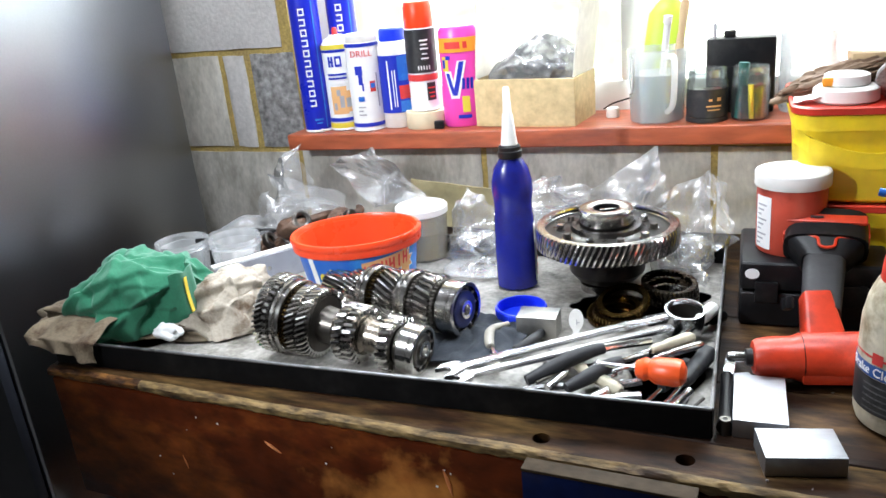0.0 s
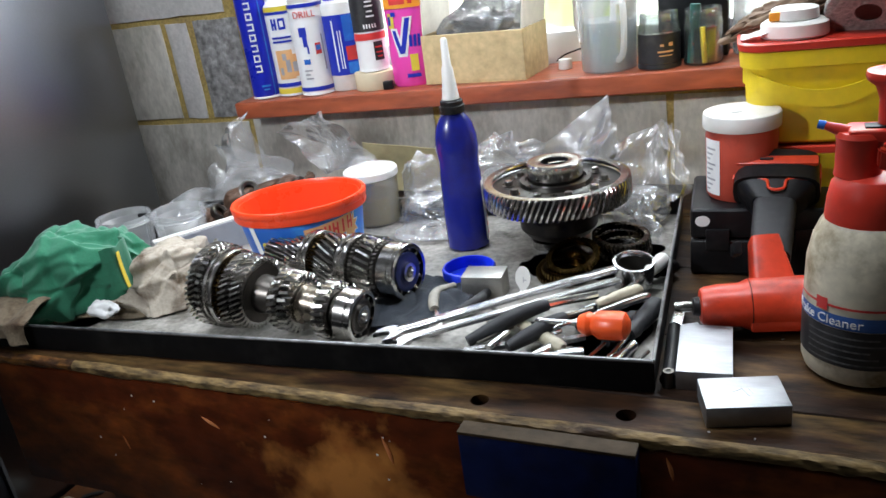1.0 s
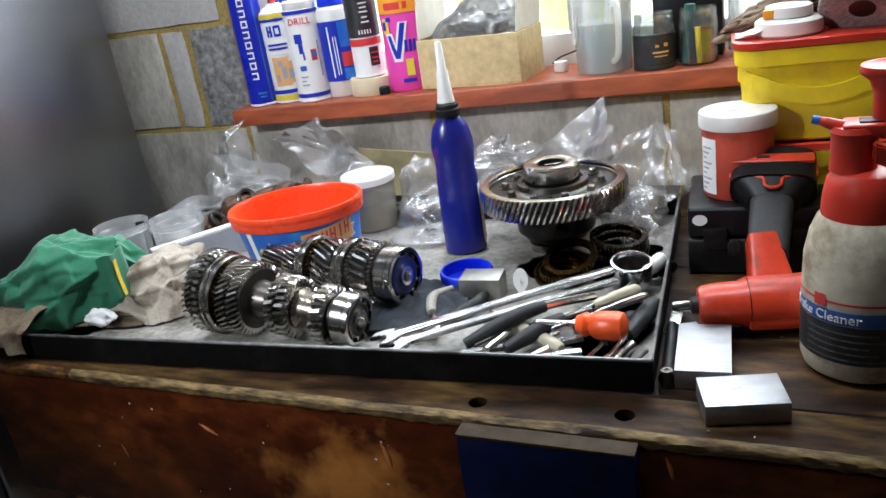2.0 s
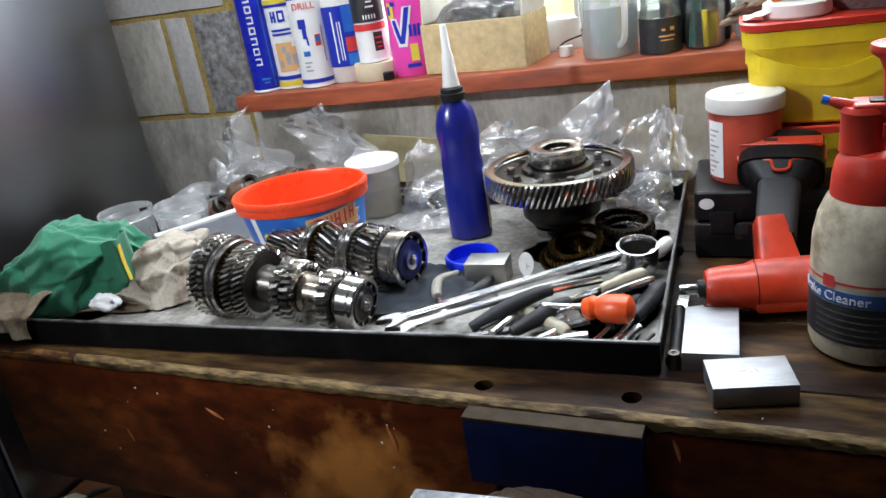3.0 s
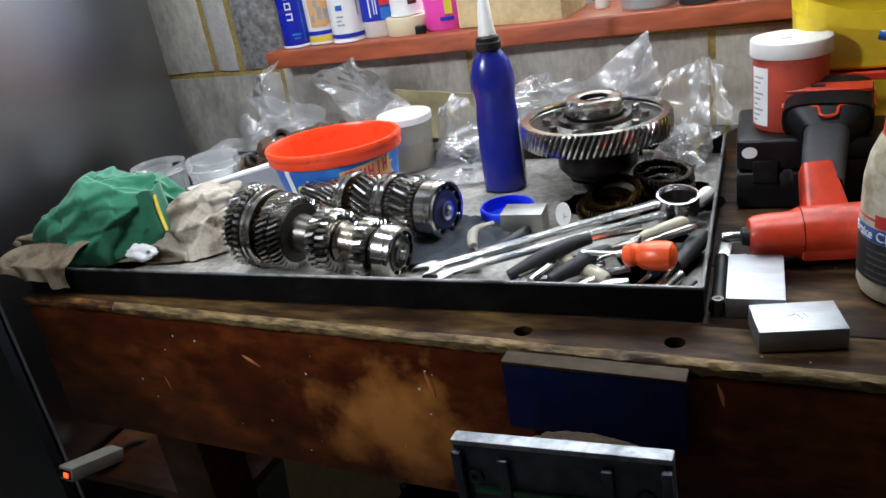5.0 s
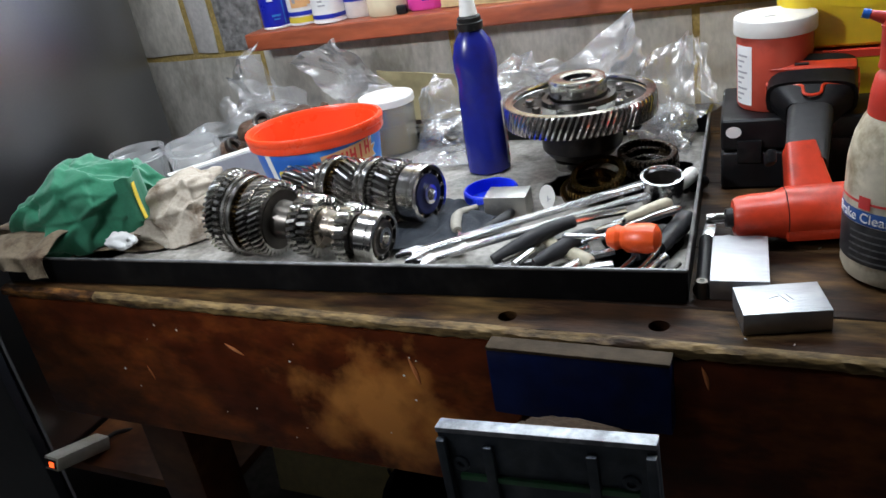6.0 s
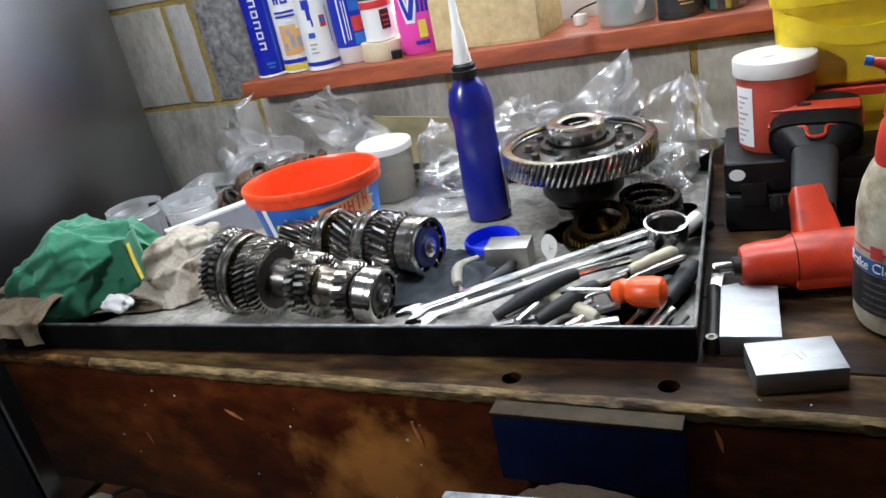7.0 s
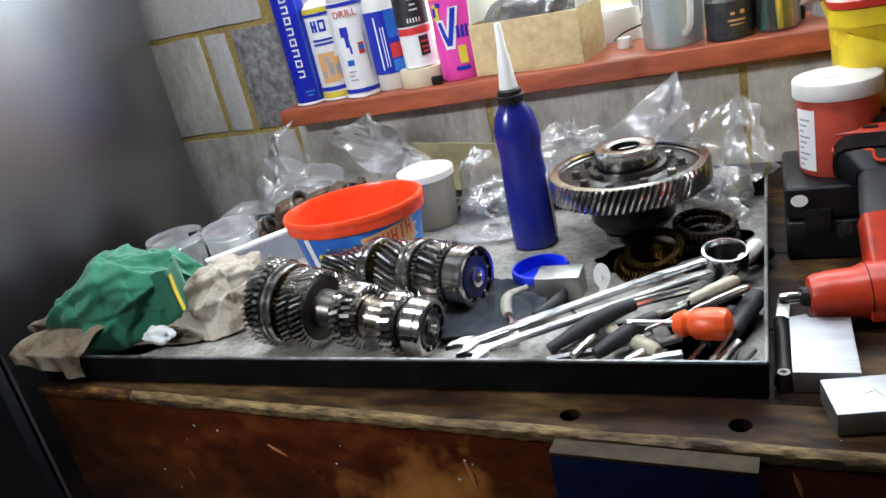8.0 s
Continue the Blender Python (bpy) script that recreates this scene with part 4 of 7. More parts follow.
# ---- pots and tub ----
def oval_tub():
    t = thing("sweet_tub", pose(-0.672, 1.060, TRAYZ + 0.012, 1.5, -1, 20), "empty blue plastic sweet tub with orange-red rim", "tub")
    sx, sy = 1.0, 0.74
    part("foot", lathe([(0.080, -0.0118), (0.084, -0.0118), (0.086, 0.0), (0.08, 0.0)], 48, sx=sx, sy=sy), SKYLABEL, t)
    part("body", shell([(0.088, 0.0), (0.091, 0.003), (0.1035, 0.092)], 0.002, 64, sx, sy), SKYLABEL, t, "printed blue side")
    part("lining", shell([(0.085, 0.004), (0.1005, 0.097)], 0.0012, 64, sx, sy), ORANGERED, t, "orange-red inside")
    part("rim", lathe([(0.1015, 0.080), (0.108, 0.080), (0.1095, 0.083), (0.1090, 0.091), (0.1105, 0.0925), (0.1115, 0.100), (0.1095, 0.1035), (0.105, 0.1035), (0.1025, 0.100), (0.1015, 0.080)], 72, sx=sx, sy=sy, close=False), ORANGERED, t, "orange-red rolled rim")

    def on(a, z, lift=0.0008):
        r = 0.091 + (0.1035 - 0.091) * z / 0.092 + lift
        return Vector((r * sx * math.cos(radians(a)), r * sy * math.sin(radians(a)), z))

    def patch(pts, lift):
        bm = bmesh.new()
        c = bm.verts.new(on(sum(p[0] for p in pts) / len(pts), sum(p[1] for p in pts) / len(pts), lift + 0.0004))
        vs = [bm.verts.new(on(a, z, lift)) for a, z in pts]
        for i in range(len(vs)):
            bm.faces.new((c, vs[i], vs[(i + 1) % len(vs)]))
        return bm
    AC = -46
    star = [((AC + 14) + (13 if k % 2 else 7.5) * math.cos(2 * math.pi * k / 18), 0.054 + (0.030 if k % 2 else 0.017) * math.sin(2 * math.pi * k / 18)) for k in range(18)]
    part("star_burst", patch([(a, z) for a, z in star], 0.0010), WHITELABEL, t, "white star burst")
    star2 = [((AC + 14) + 0.82 * (a - AC - 14), 0.054 + 0.82 * (z - 0.054)) for a, z in star]
    part("star_burst", patch(star2, 0.0016), TANLABEL, t, "orange star burst")
    bm = bmesh.new()
    for k in range(8):
        a0 = AC - 34 + k * 6.2
        lo, hi = 0.037 + 0.0017 * k, 0.069 + 0.0012 * k
        v = [bm.verts.new(on(a, z, 0.0017)) for a, z in ((a0, lo), (a0 + 6.2, lo + 0.0017), (a0 + 6.2, hi + 0.0012), (a0, hi))]
        bm.faces.new(v)
    part("logo_panel", bm, TANLABEL, t, "orange panel")
    bm = bmesh.new()
    for k in range(6):
        a0, w, z0 = AC - 32 + k * 8.2, 6.2, 0.042 + 0.0022 * k
        h = 0.022
        for b0, b1, c0, c1 in ((0, 0.3, 0, 1), (0.7, 1, 0, 1), (0.3, 0.7, 0.42, 0.62)) if k != 4 else ((0.35, 0.7, 0, 1),):
            v = [bm.verts.new(on(a0 + w * b, z0 + h * c, 0.0023)) for b, c in ((b0, c0), (b1, c0), (b1, c1), (b0, c1))]
            bm.faces.new(v)
    part("logo_shape", bm, REDLABEL, t, "dark red logo shapes")
    for a, z, w, h in ((-112, 0.03, 5, 0.012), (-104, 0.026, 4, 0.010), (-98, 0.022, 3, 0.012), (-121, 0.045, 4, 0.008)):
        part("sweet_picture", patch([(a + w * math.cos(k * 0.9), z + h * math.sin(k * 0.9)) for k in range(7)], 0.001), YELLOWLABEL, t)
    part("label_edge", patch([(-133, 0.004), (-126, 0.004), (-129, 0.078), (-136, 0.078)], 0.001), WHITELABEL, t)
    return t


oval_tub()
wp = thing("storage_pot", pose(-0.642, 1.246, TRAYZ), "milky plastic pot with white lid and brown oil", "pot", group="plastic pots")
part("body", shell([(0.043, 0.0), (0.044, 0.002), (0.047, 0.088)], 0.0015, 44), POTFILM, wp)
part("oil", lathe([(0.0, 0.003), (0.0415, 0.003), (0.0442, 0.052), (0.0, 0.052)], 40), OIL, wp, "brownish used oil")
part("lid", lathe([(0.0475, 0.086), (0.0495, 0.087), (0.0495, 0.098), (0.048, 0.1), (0.045, 0.1005), (0.044, 0.0985), (0.0, 0.0985)], 48), WHITEPLASTIC, wp, "white snap lid")
for x, y, r, n in ((-1.040, 1.035, 0.049, 0), (-0.948, 1.072, 0.047, 1)):
    cp = thing("clear_pot", pose(x, y, TRAYZ, 0, 2 * n, 0), "clear plastic pot with small parts, open", "pot", group="plastic pots")
    part("body", shell([(r * 0.84, 0), (r * 0.86, 0.002), (r * 0.97, 0.066), (r, 0.068), (r, 0.074), (r * 0.97, 0.0745), (r * 0.97, 0.080), (r * 0.985, 0.082)], 0.0013, 44), CLEARPOT, cp)
    part("bead", lathe([(r * 1.0, 0.067), (r * 1.03, 0.0685), (r * 1.0, 0.070)], 44, close=False), CLEARPOT, cp)
    for k in range(3):
        part("clip", box((0.018, 0.006, 0.006), (0.02 * math.cos(k * 2), 0.018 * math.sin(k * 2), 0.003 + 0.006 * k), 0.0012, turn=pose(0, 0, 0, 10 * k, 8, 50 * k)), BLACKPLASTIC if k else STEEL, cp)
    if n == 0:
        part("clip", box((0.024, 0.006, 0.010), (0.027, 0.024, 0.068), 0.001, turn=pose(0, 0, 0, 0, 0, 20)), BLACKPLASTIC, cp, "black clip on the rim")

# ---- angle bar ----
ab = thing("angle_bar", pose(-0.930, 0.985, TRAYZ, 0, 0, 57.5), "drilled aluminium angle bar standing on edge", "metal bar")
part("web", holed_board(0, 0.20, 0, 0.050, 0, 0.003, [(0.165, 0.025), (0.10, 0.025), (0.035, 0.025)], 0.004), material("matte_bar", (0.36, 0.37, 0.41), 0.5, 0.3, vary=0.08, bump=0.05, second=(0.25, 0.25, 0.28), amount=0.5, patch=18), ab, smooth=0, m=pose(0, 0, 0, 90, 0, 0))
part("flange", box((0.20, 0.018, 0.003), (0.10, 0.0092, 0.0502)), WHITEPLASTIC, ab, smooth=0)

# ---- cloths ----
# brown stains; the base is also darkened for shadow on the draped corner
STAINED_SHADED_RAG = material("stained_shaded_rag", (0.155, 0.118, 0.075), 0.9, vary=0.15, scale=260, bump=0.15, second=(0.045, 0.022, 0.008), amount=0.95, patch=22, sheen=0.03)
rag = thing("rag", pose(-1.005, 0.852, TRAYZ, 0, 0, 15), "dirty white cotton rag in a heap", "rag", group="rags in the tray")
part("cloth", bundle((0.140, 0.088, 0.036), 3, 26, deep=0.18), STAINED_SHADED_RAG, rag, smooth=85)
rag2 = thing("rag", pose(-0.830, 0.905, TRAYZ, 0, 0, 40), "stained white rag bunched beside the gears", "rag", group="rags in the tray")
part("cloth", bundle((0.090, 0.061, 0.057), 8, 26, deep=0.15), RAG, rag2, smooth=85)


def hanging(u, v):
    """The rag's corner over the tray's front wall: over the rim, then down, with soft ripples."""
    x = -1.060 + 0.125 * u + 0.010 * noise.noise((v * 2.5, u * 2, 6))
    over = min(1.0, v / 0.60)
    down = max(0.0, v - 0.60) / 0.40
    front = 0.713 + 0.0629 * (x + 1.025)
    y = front + 0.085 * (1 - over) - 0.008 * over - 0.005 * down * (1 + math.sin(u * 17))
    z = 0.917 + 0.012 * math.sin(over * math.pi) + 0.007 * noise.noise((u * 5, v * 3, 2)) - 0.030 * down * (0.35 + 0.75 * u + 0.3 * noise.noise((u * 5, 0, 9)))
    return (x, y, z)


part("draped_corner", sheet(70, 36, hanging, 0.0015), STAINED_SHADED_RAG, rag, smooth=85, m=rag.matrix_world.inverted())
solo("tissue", bundle((0.026, 0.018, 0.013), 21, 14, 4, 0.2), material("paper_tissue", (0.42, 0.42, 0.41), 0.9, vary=0.05, bump=0.1), "crumpled white tissue at the tray rim", "tissue", pose(-0.858, 0.788, TRAYZ + 0.026), smooth=85)
shirt = thing("green_cloth", pose(-0.958, 0.848, TRAYZ + 0.004, 0, -3, 20), "bunched green cotton shirt with yellow piping", "cloth")
part("cloth", bundle((0.119, 0.086, 0.086), 23, 24, deep=0.14, low=0.10), GREENCLOTH, shirt, smooth=85)


def cuff(u, v):
    a = radians(-80 + 150 * u)
    return (0.085 + 0.026 * math.cos(a) + 0.006 * noise.noise((u * 3, v, 0)), -0.045 + 0.03 * math.sin(a), 0.040 + 0.068 * v + 0.006 * noise.noise((u * 4, v * 2, 3)))


part("sleeve_end", sheet(26, 16, cuff, 0.002), GREENCLOTH, shirt, smooth=85)
part("piping", sheet(6, 12, lambda u, v: tuple(Vector(cuff(0.30 + 0.10 * u, 0.05 + 0.85 * v)) + Vector((0.0025, -0.002, 0))), 0.0012), YELLOWTRIM, shirt, "yellow piping")


def navy(u, v):
    x, y = -0.50 + 0.155 * u, 0.845 + 0.155 * v
    x += 0.02 * noise.noise((v * 3, 2, 0)) + 0.03 * (v - 0.5)
    return (x, y, TRAYZ + 0.004 + 0.010 * (0.5 + 0.5 * noise.noise((u * 4, v * 4, 7))) + 0.012 * abs(noise.noise((u * 5 + v * 3, v * 2, 3))))


solo("navy_rag", sheet(50, 50, navy, 0.002), NAVYRAG, "dark blue cloth spread under the gear shafts", "rag")

# ---- hand tools ----
def spanner(length, w, ring, name, m, label, mat=CHROME, cranked=0.0):
    t = thing(name, m, label, "spanner", group="tools heaped in the tray")
    bm = bmesh.new()
    n = 14
    rows = []
    for i in range(n + 1):
        x = ring * 0.9 + (length - ring * 0.9) * i / n
        k = w * (1 - 0.12 * math.sin(math.pi * i / n))
        rows.append([bm.verts.new((x, y, z)) for y, z in ((-k / 2, -0.002), (-k / 2 * 0.7, -0.0035), (k / 2 * 0.7, -0.0035), (k / 2, -0.002), (k / 2, 0.002), (k / 2 * 0.7, 0.0035), (-k / 2 * 0.7, 0.0035), (-k / 2, 0.002))])
    for a, b in zip(rows, rows[1:]):
        for j in range(8):
            bm.faces.new((a[j], a[(j + 1) % 8], b[(j + 1) % 8], b[j]))
    bm.faces.new(rows[0])
    bm.faces.new(rows[-1])
    part("shank", bm, mat, t)
    if ring:
        part("ring_end", lathe([(ring * 0.72, -0.006), (ring * 0.95, -0.006), (ring, -0.004), (ring, 0.004), (ring * 0.95, 0.006), (ring * 0.72, 0.006), (ring * 0.70, 0.0), (ring * 0.72, -0.006)], 36, close=False), mat, t)
    part("open_end", prism([(0.0, -0.9 * w), (0.018, -1.15 * w), (0.03, -0.8 * w), (0.016, -0.45 * w), (0.012, 0), (0.016, 0.45 * w), (0.03, 0.8 * w), (0.018, 1.15 * w), (0.0, 0.9 * w), (-0.012, 0)], 0.006, bevel=0.0008), mat, t, m=pose(length, 0, 0, 90, 0, 15))
    return t


def lay(a, b, roll=0):
    """A pose whose x runs from a to b."""
    a, b = Vector(a), Vector(b)
    d = (b - a).normalized()
    side = Vector((0, 0, 1)).cross(d).normalized()
    up = d.cross(side)
    return Matrix.Translation(a) @ Matrix((d, side, up)).transposed().to_4x4() @ pose(0, 0, 0, roll, 0, 0)


# long chrome spanner with a deep socket ring
spanner(0.305, 0.015, 0.0, "spanner", lay((-0.150, 1.000, 0.9115), (-0.362, 0.822, 0.905)), "long chrome spanner lying over the other tools")
spanner(0.29, 0.013, 0.0, "spanner", lay((-0.145, 0.978, 0.9035), (-0.345, 0.808, 0.902)), "chrome spanner lying beside the long one")
sk = thing("ring_socket", pose(-0.133, 1.012, TRAYZ + 0.027, 8, 4, 0), "large dark steel box socket", "socket", group="tools heaped in the tray")
part("body", lathe([(0.024, -0.018), (0.0265, -0.018), (0.0275, 0.012), (0.0270, 0.017), (0.0240, 0.0175), (0.0225, 0.014), (0.0225, -0.016)], 40, close=False), CHROME, sk)
part("inside", lathe([(0.0, -0.0165), (0.0222, -0.0165), (0.0222, 0.011)], 12, close=False), DARKSTEEL, sk)
part("lug", box((0.03, 0.016, 0.010), (-0.036, -0.014, -0.004), 0.003, turn=pose(0, 0, 0, 0, 0, 35)), CHROME, sk)


def screwdriver(m, handle, label, hl=0.085, hr=0.011, sl=0.09, sr=0.003, group="tools heaped in the tray"):
    t = thing("screwdriver", m, label, "screwdriver", group=group)
    bm = bmesh.new()
    prof = [(hr * 0.55, 0), (hr * 0.9, 0.004), (hr, 0.012), (hr * 0.95, hl * 0.6), (hr * 0.7, hl * 0.72), (hr * 0.85, hl * 0.82), (hr * 0.6, hl), (0.0, hl)]
    lathe([(0, 0)] + prof, 20, bm=bm, close=False)
    for v in bm.verts:
        a = math.atan2(v.co.y, v.co.x)
        k = 1 - 0.07 * (0.5 + 0.5 * math.cos(6 * a))
        v.co.x, v.co.y = v.co.x * k, v.co.y * k
    part("handle", bm, handle, t, m=pose(0, 0, 0, 0, 90, 0))
    part("blade", lathe([(sr, hl - 0.002), (sr, hl + sl - 0.012), (sr * 1.3, hl + sl - 0.006), (sr * 0.6, hl + sl)], 14), CHROME, t, m=pose(0, 0, 0, 0, 90, 0))
    return t


BONE = material("grubby_cream_plastic", (0.42, 0.38, 0.28), 0.45, vary=0.1, scale=60, bump=0.05, second=(0.2, 0.16, 0.10), amount=0.5, patch=25)
ORANGEHANDLE = material("orange_handle", (0.85, 0.10, 0.02), 0.32, vary=0.06, bump=0.02, second=(0.5, 0.05, 0.01), amount=0.4, patch=25)
screwdriver(lay((-0.108, 0.842, 0.912), (-0.24, 0.852, 0.906)), ORANGEHANDLE, "stubby orange-handled screwdriver on the tools", 0.058, 0.0175, 0.055, 0.0035)
screwdriver(lay((-0.113, 0.955, 0.905), (-0.20, 0.873, 0.899)), BONE, "screwdriver with grubby cream handle", 0.065, 0.0085, 0.05)
screwdriver(lay((-0.098, 0.925, 0.912), (-0.19, 0.832, 0.910)), CHROME, "thin steel scriber lying on the tools", 0.075, 0.005, 0.06, 0.002)
screwdriver(lay((-0.180, 0.82, 0.89), (-0.285, 0.90, 0.888)), BONE, "screwdriver with pale worn handle", 0.09, 0.0085, 0.06)
screwdriver(lay((-0.092, 0.945, 0.891), (-0.125, 0.81, 0.889)), BLACKRUBBER, "screwdriver with dark grey handle", 0.085, 0.0125, 0.06)
screwdriver(lay((-0.113, 0.915, 0.888), (-0.150, 0.80, 0.887)), BLACKRUBBER, "screwdriver with dark grey handle", 0.075, 0.010, 0.05)
screwdriver(lay((-0.098, 1.055, 0.905), (-0.135, 0.955, 0.895)), WHITEPLASTIC, "screwdriver with white handle", 0.05, 0.0105, 0.07, 0.006)
screwdriver(lay((-0.085, 1.075, 0.885), (-0.135, 1.02, 0.885)), BLACKPLASTIC, "black-handled screwdriver near the tray corner", 0.045, 0.010, 0.03)
for a, b, r in (((-0.155, 0.815, 0.888), (-0.225, 0.79, 0.886), 0.008), ((-0.21, 0.80, 0.886), (-0.17, 0.865, 0.888), 0.007), ((-0.235, 0.875, 0.884), (-0.165, 0.915, 0.889), 0.006), ((-0.12, 0.80, 0.886), (-0.10, 0.86, 0.886), 0.007)):
    bm = lathe([(r * 0.6, 0), (r, 0.0), (r, 0.028), (r * 0.8, 0.031), (r * 0.8, 0.05), (r * 0.5, 0.0505)], 16)
    solo("socket_bit", bm, CHROME, "small chrome socket among the tools", "socket", along(a, b), group="tools heaped in the tray")
for a, b, c in (((-0.30, 0.822, 0.886), (-0.235, 0.88, 0.905), (-0.165, 0.935, 0.903)), ((-0.245, 0.812, 0.889), (-0.20, 0.862, 0.901), (-0.165, 0.905, 0.898))):
    pts = curve_points([a, b, c], 8)
    t = thing("tool_grip", label="pliers handle with dark rubber sleeve", category="pliers", group="tools heaped in the tray")
    part("grip", tube(pts[:11], [0.007 + 0.003 * math.sin(k * 0.3) for k in range(11)], 12), BLACKRUBBER, t)
    part("arm", tube(pts[10:], 0.0055, 10), STEEL, t)


for k in range(11):
    x, y, a = rng.uniform(-0.30, -0.10), rng.uniform(0.80, 0.90), rng.uniform(15, 75)
    l = rng.uniform(0.03, 0.055)
    d = Vector((math.cos(radians(a)), math.sin(radians(a)), 0))
    p = Vector((x, y, TRAYZ + 0.005 + 0.0011 * k))
    q = p + d * l
    q.x, q.y = min(q.x, -0.088), min(q.y, 1.0)
    solo("drill_bit", tube([p, q], 0.0022 + 0.002 * (k % 3), 8), CHROME if k % 3 else DARKSTEEL, "short steel bit among the heaped tools", "tool bit", group="tools heaped in the tray")


GREYGRIP = material("worn_grey_grip", (0.26, 0.24, 0.20), 0.55, vary=0.2, scale=60, bump=0.1, second=(0.10, 0.09, 0.07), amount=0.6, patch=40)


def pliers():
    t = thing("pliers", pose(-0.372, 0.918, TRAYZ + 0.008, 0, 0, 0), "side cutters with dark rubber grips, open", "pliers")
    for s, pts in ((1, [(0.022, -0.075, 0.0), (0.016, -0.045, 0.002), (0.038, -0.008, 0.004), (0.050, 0.035, 0.004), (0.040, 0.060, 0.003)]), (-1, [(0.010, -0.075, 0.0), (0.010, -0.045, 0.002), (-0.012, -0.008, 0.004), (-0.022, 0.030, 0.004), (-0.006, 0.056, 0.003)])):
        p = curve_points(pts, 6)
        part("grip", tube(p[10:], [0.0062 + 0.0015 * math.sin(k * 0.35) for k in range(len(p) - 10)], 12), BLACKRUBBER if s > 0 else GREYGRIP, t, "worn plastic grip")
        part("jaw", tube(p[:11], [0.003 + 0.0045 * math.sin(math.pi * k / 10) for k in range(11)], 10), STEEL, t)
    part("rivet", lathe([(0, -0.006), (0.008, -0.006), (0.0085, 0.006), (0.006, 0.0075), (0, 0.0075)], 20, at=(0.014, -0.05, 0.002)), STEEL, t)


pliers()

# ---- plastic bags along the wall ----
def creased(size, seed, count=26):
    """A loose bag of film on z = 0: a squashed ball broken into flat facets with straight creases."""
    rn = random.Random(seed)
    cuts = [(Vector((rn.gauss(0, 1), rn.gauss(0, 1), rn.gauss(0, 1))).normalized(), rn.uniform(-0.6, 0.6), rn.choice((-1, 1)) * rn.uniform(0.05, 0.22)) for _ in range(count)]
    bm = bmesh.new()
    bmesh.ops.create_icosphere(bm, subdivisions=5, radius=1)
    off = Vector((seed * 1.7, seed * 0.9, 3))
    for v in bm.verts:
        p = v.co.copy()
        w = p + 0.12 * Vector((noise.noise(p * 2 + off), noise.noise(p * 2 - off), noise.noise(p * 2.3 + off)))
        k = 1.0
        for n, d, a in cuts:
            k += a * (abs(w.dot(n) - d) - 0.45)
        k -= 0.16 * abs(noise.noise(w * 3.1 + off)) + 0.10 * abs(noise.noise(w * 6.7 - off))
        k = max(0.35, min(1.5, k))
        v.co = Vector((p.x * k * size[0], p.y * k * size[1], max(0.0012, (p.z * k + 0.45) * size[2])))
    return bm


def bag(m, size, seed, label, group="clear bags along the wall", mat=CLEARBAG):
    t = thing("plastic_bag", m, label, "plastic bag", group=group)
    part("film", creased(size, seed), mat, t, smooth=18)
    return t


def bag_sheet(t, corners, wob, seed, count=9, n=44):
    """A stiff flap of film between four corners, folded along straight creases."""
    a, b, c, d = (Vector(p) for p in corners)
    rn = random.Random(seed)
    out = (b - a).cross(d - a).normalized()
    if out.y > 0:
        out = -out
    cuts = [(rn.uniform(0, math.pi), rn.uniform(0.1, 0.9), rn.uniform(0.1, 0.9), rn.choice((-1, 1)) * rn.uniform(0.2, 1.0), rn.uniform(0.06, 0.5)) for _ in range(2 * count)]

    def f(u, v):
        p = (a * (1 - u) + b * u) * (1 - v) + (d * (1 - u) + c * u) * v
        k = 0.0
        for th, cu, cv, amp, reach in cuts:
            k += amp * max(0.0, reach - abs((u - cu) * math.cos(th) + (v - cv) * math.sin(th)))
        k += 0.10 * abs(noise.noise((u * 5 + seed, v * 5, 1))) + 0.07 * abs(noise.noise((u * 11 + 2 * k, v * 9, seed)))
        edge = 0.012 * noise.noise((u * 4 + seed, v * 4, seed))
        return tuple(p + out * wob * k + Vector((edge, 0, edge)) * (1 if min(u, v, 1 - u, 1 - v) < 0.3 else 0.5))
    ob = part("film", sheet(n, n, f), CLEARBAG, t, smooth=16)
    ob.matrix_parent_inverse = t.matrix_world.inverted()
    return ob


b1 = bag(pose(-0.975, 1.30, TRAYZ, 0, 0, 25), (0.10, 0.05, 0.055), 31, "crumpled clear plastic bag over old castings")
bag_sheet(b1, [(-1.035, 1.315, 1.000), (-0.815, 1.255, 0.985), (-0.805, 1.245, 0.945), (-0.945, 1.250, 0.962)], 0.035, 2)
bag_sheet(b1, [(-0.897, 1.335, 1.026), (-0.790, 1.345, 1.063), (-0.670, 1.320, 0.962), (-0.795, 1.300, 0.948)], 0.045, 5)
bag_sheet(b1, [(-1.040, 1.330, 0.985), (-0.962, 1.350, 1.066), (-0.935, 1.330, 0.985), (-1.000, 1.270, 0.915)], 0.05, 8)
bag_sheet(b1, [(-1.110, 1.260, 0.900), (-1.040, 1.315, 0.965), (-0.960, 1.260, 0.940), (-1.010, 1.200, 0.885)], 0.05, 9, 14)
bag(pose(-1.075, 1.22, TRAYZ, 0, 0, 60), (0.065, 0.045, 0.04), 35, "clear plastic bag pushed into the corner")
b2 = bag(pose(-0.29, 1.345, TRAYZ, 0, 0, 5), (0.13, 0.05, 0.06), 41, "large clear plastic bag behind the crown wheel")
bag_sheet(b2, [(-0.400, 1.300, 0.955), (-0.226, 1.315, 1.076), (-0.196, 1.290, 0.985), (-0.300, 1.275, 0.935)], 0.035, 11)
bag_sheet(b2, [(-0.215, 1.320, 0.985), (-0.136, 1.335, 1.024), (-0.125, 1.270, 0.920), (-0.210, 1.270, 0.925)], 0.025, 16, 12)
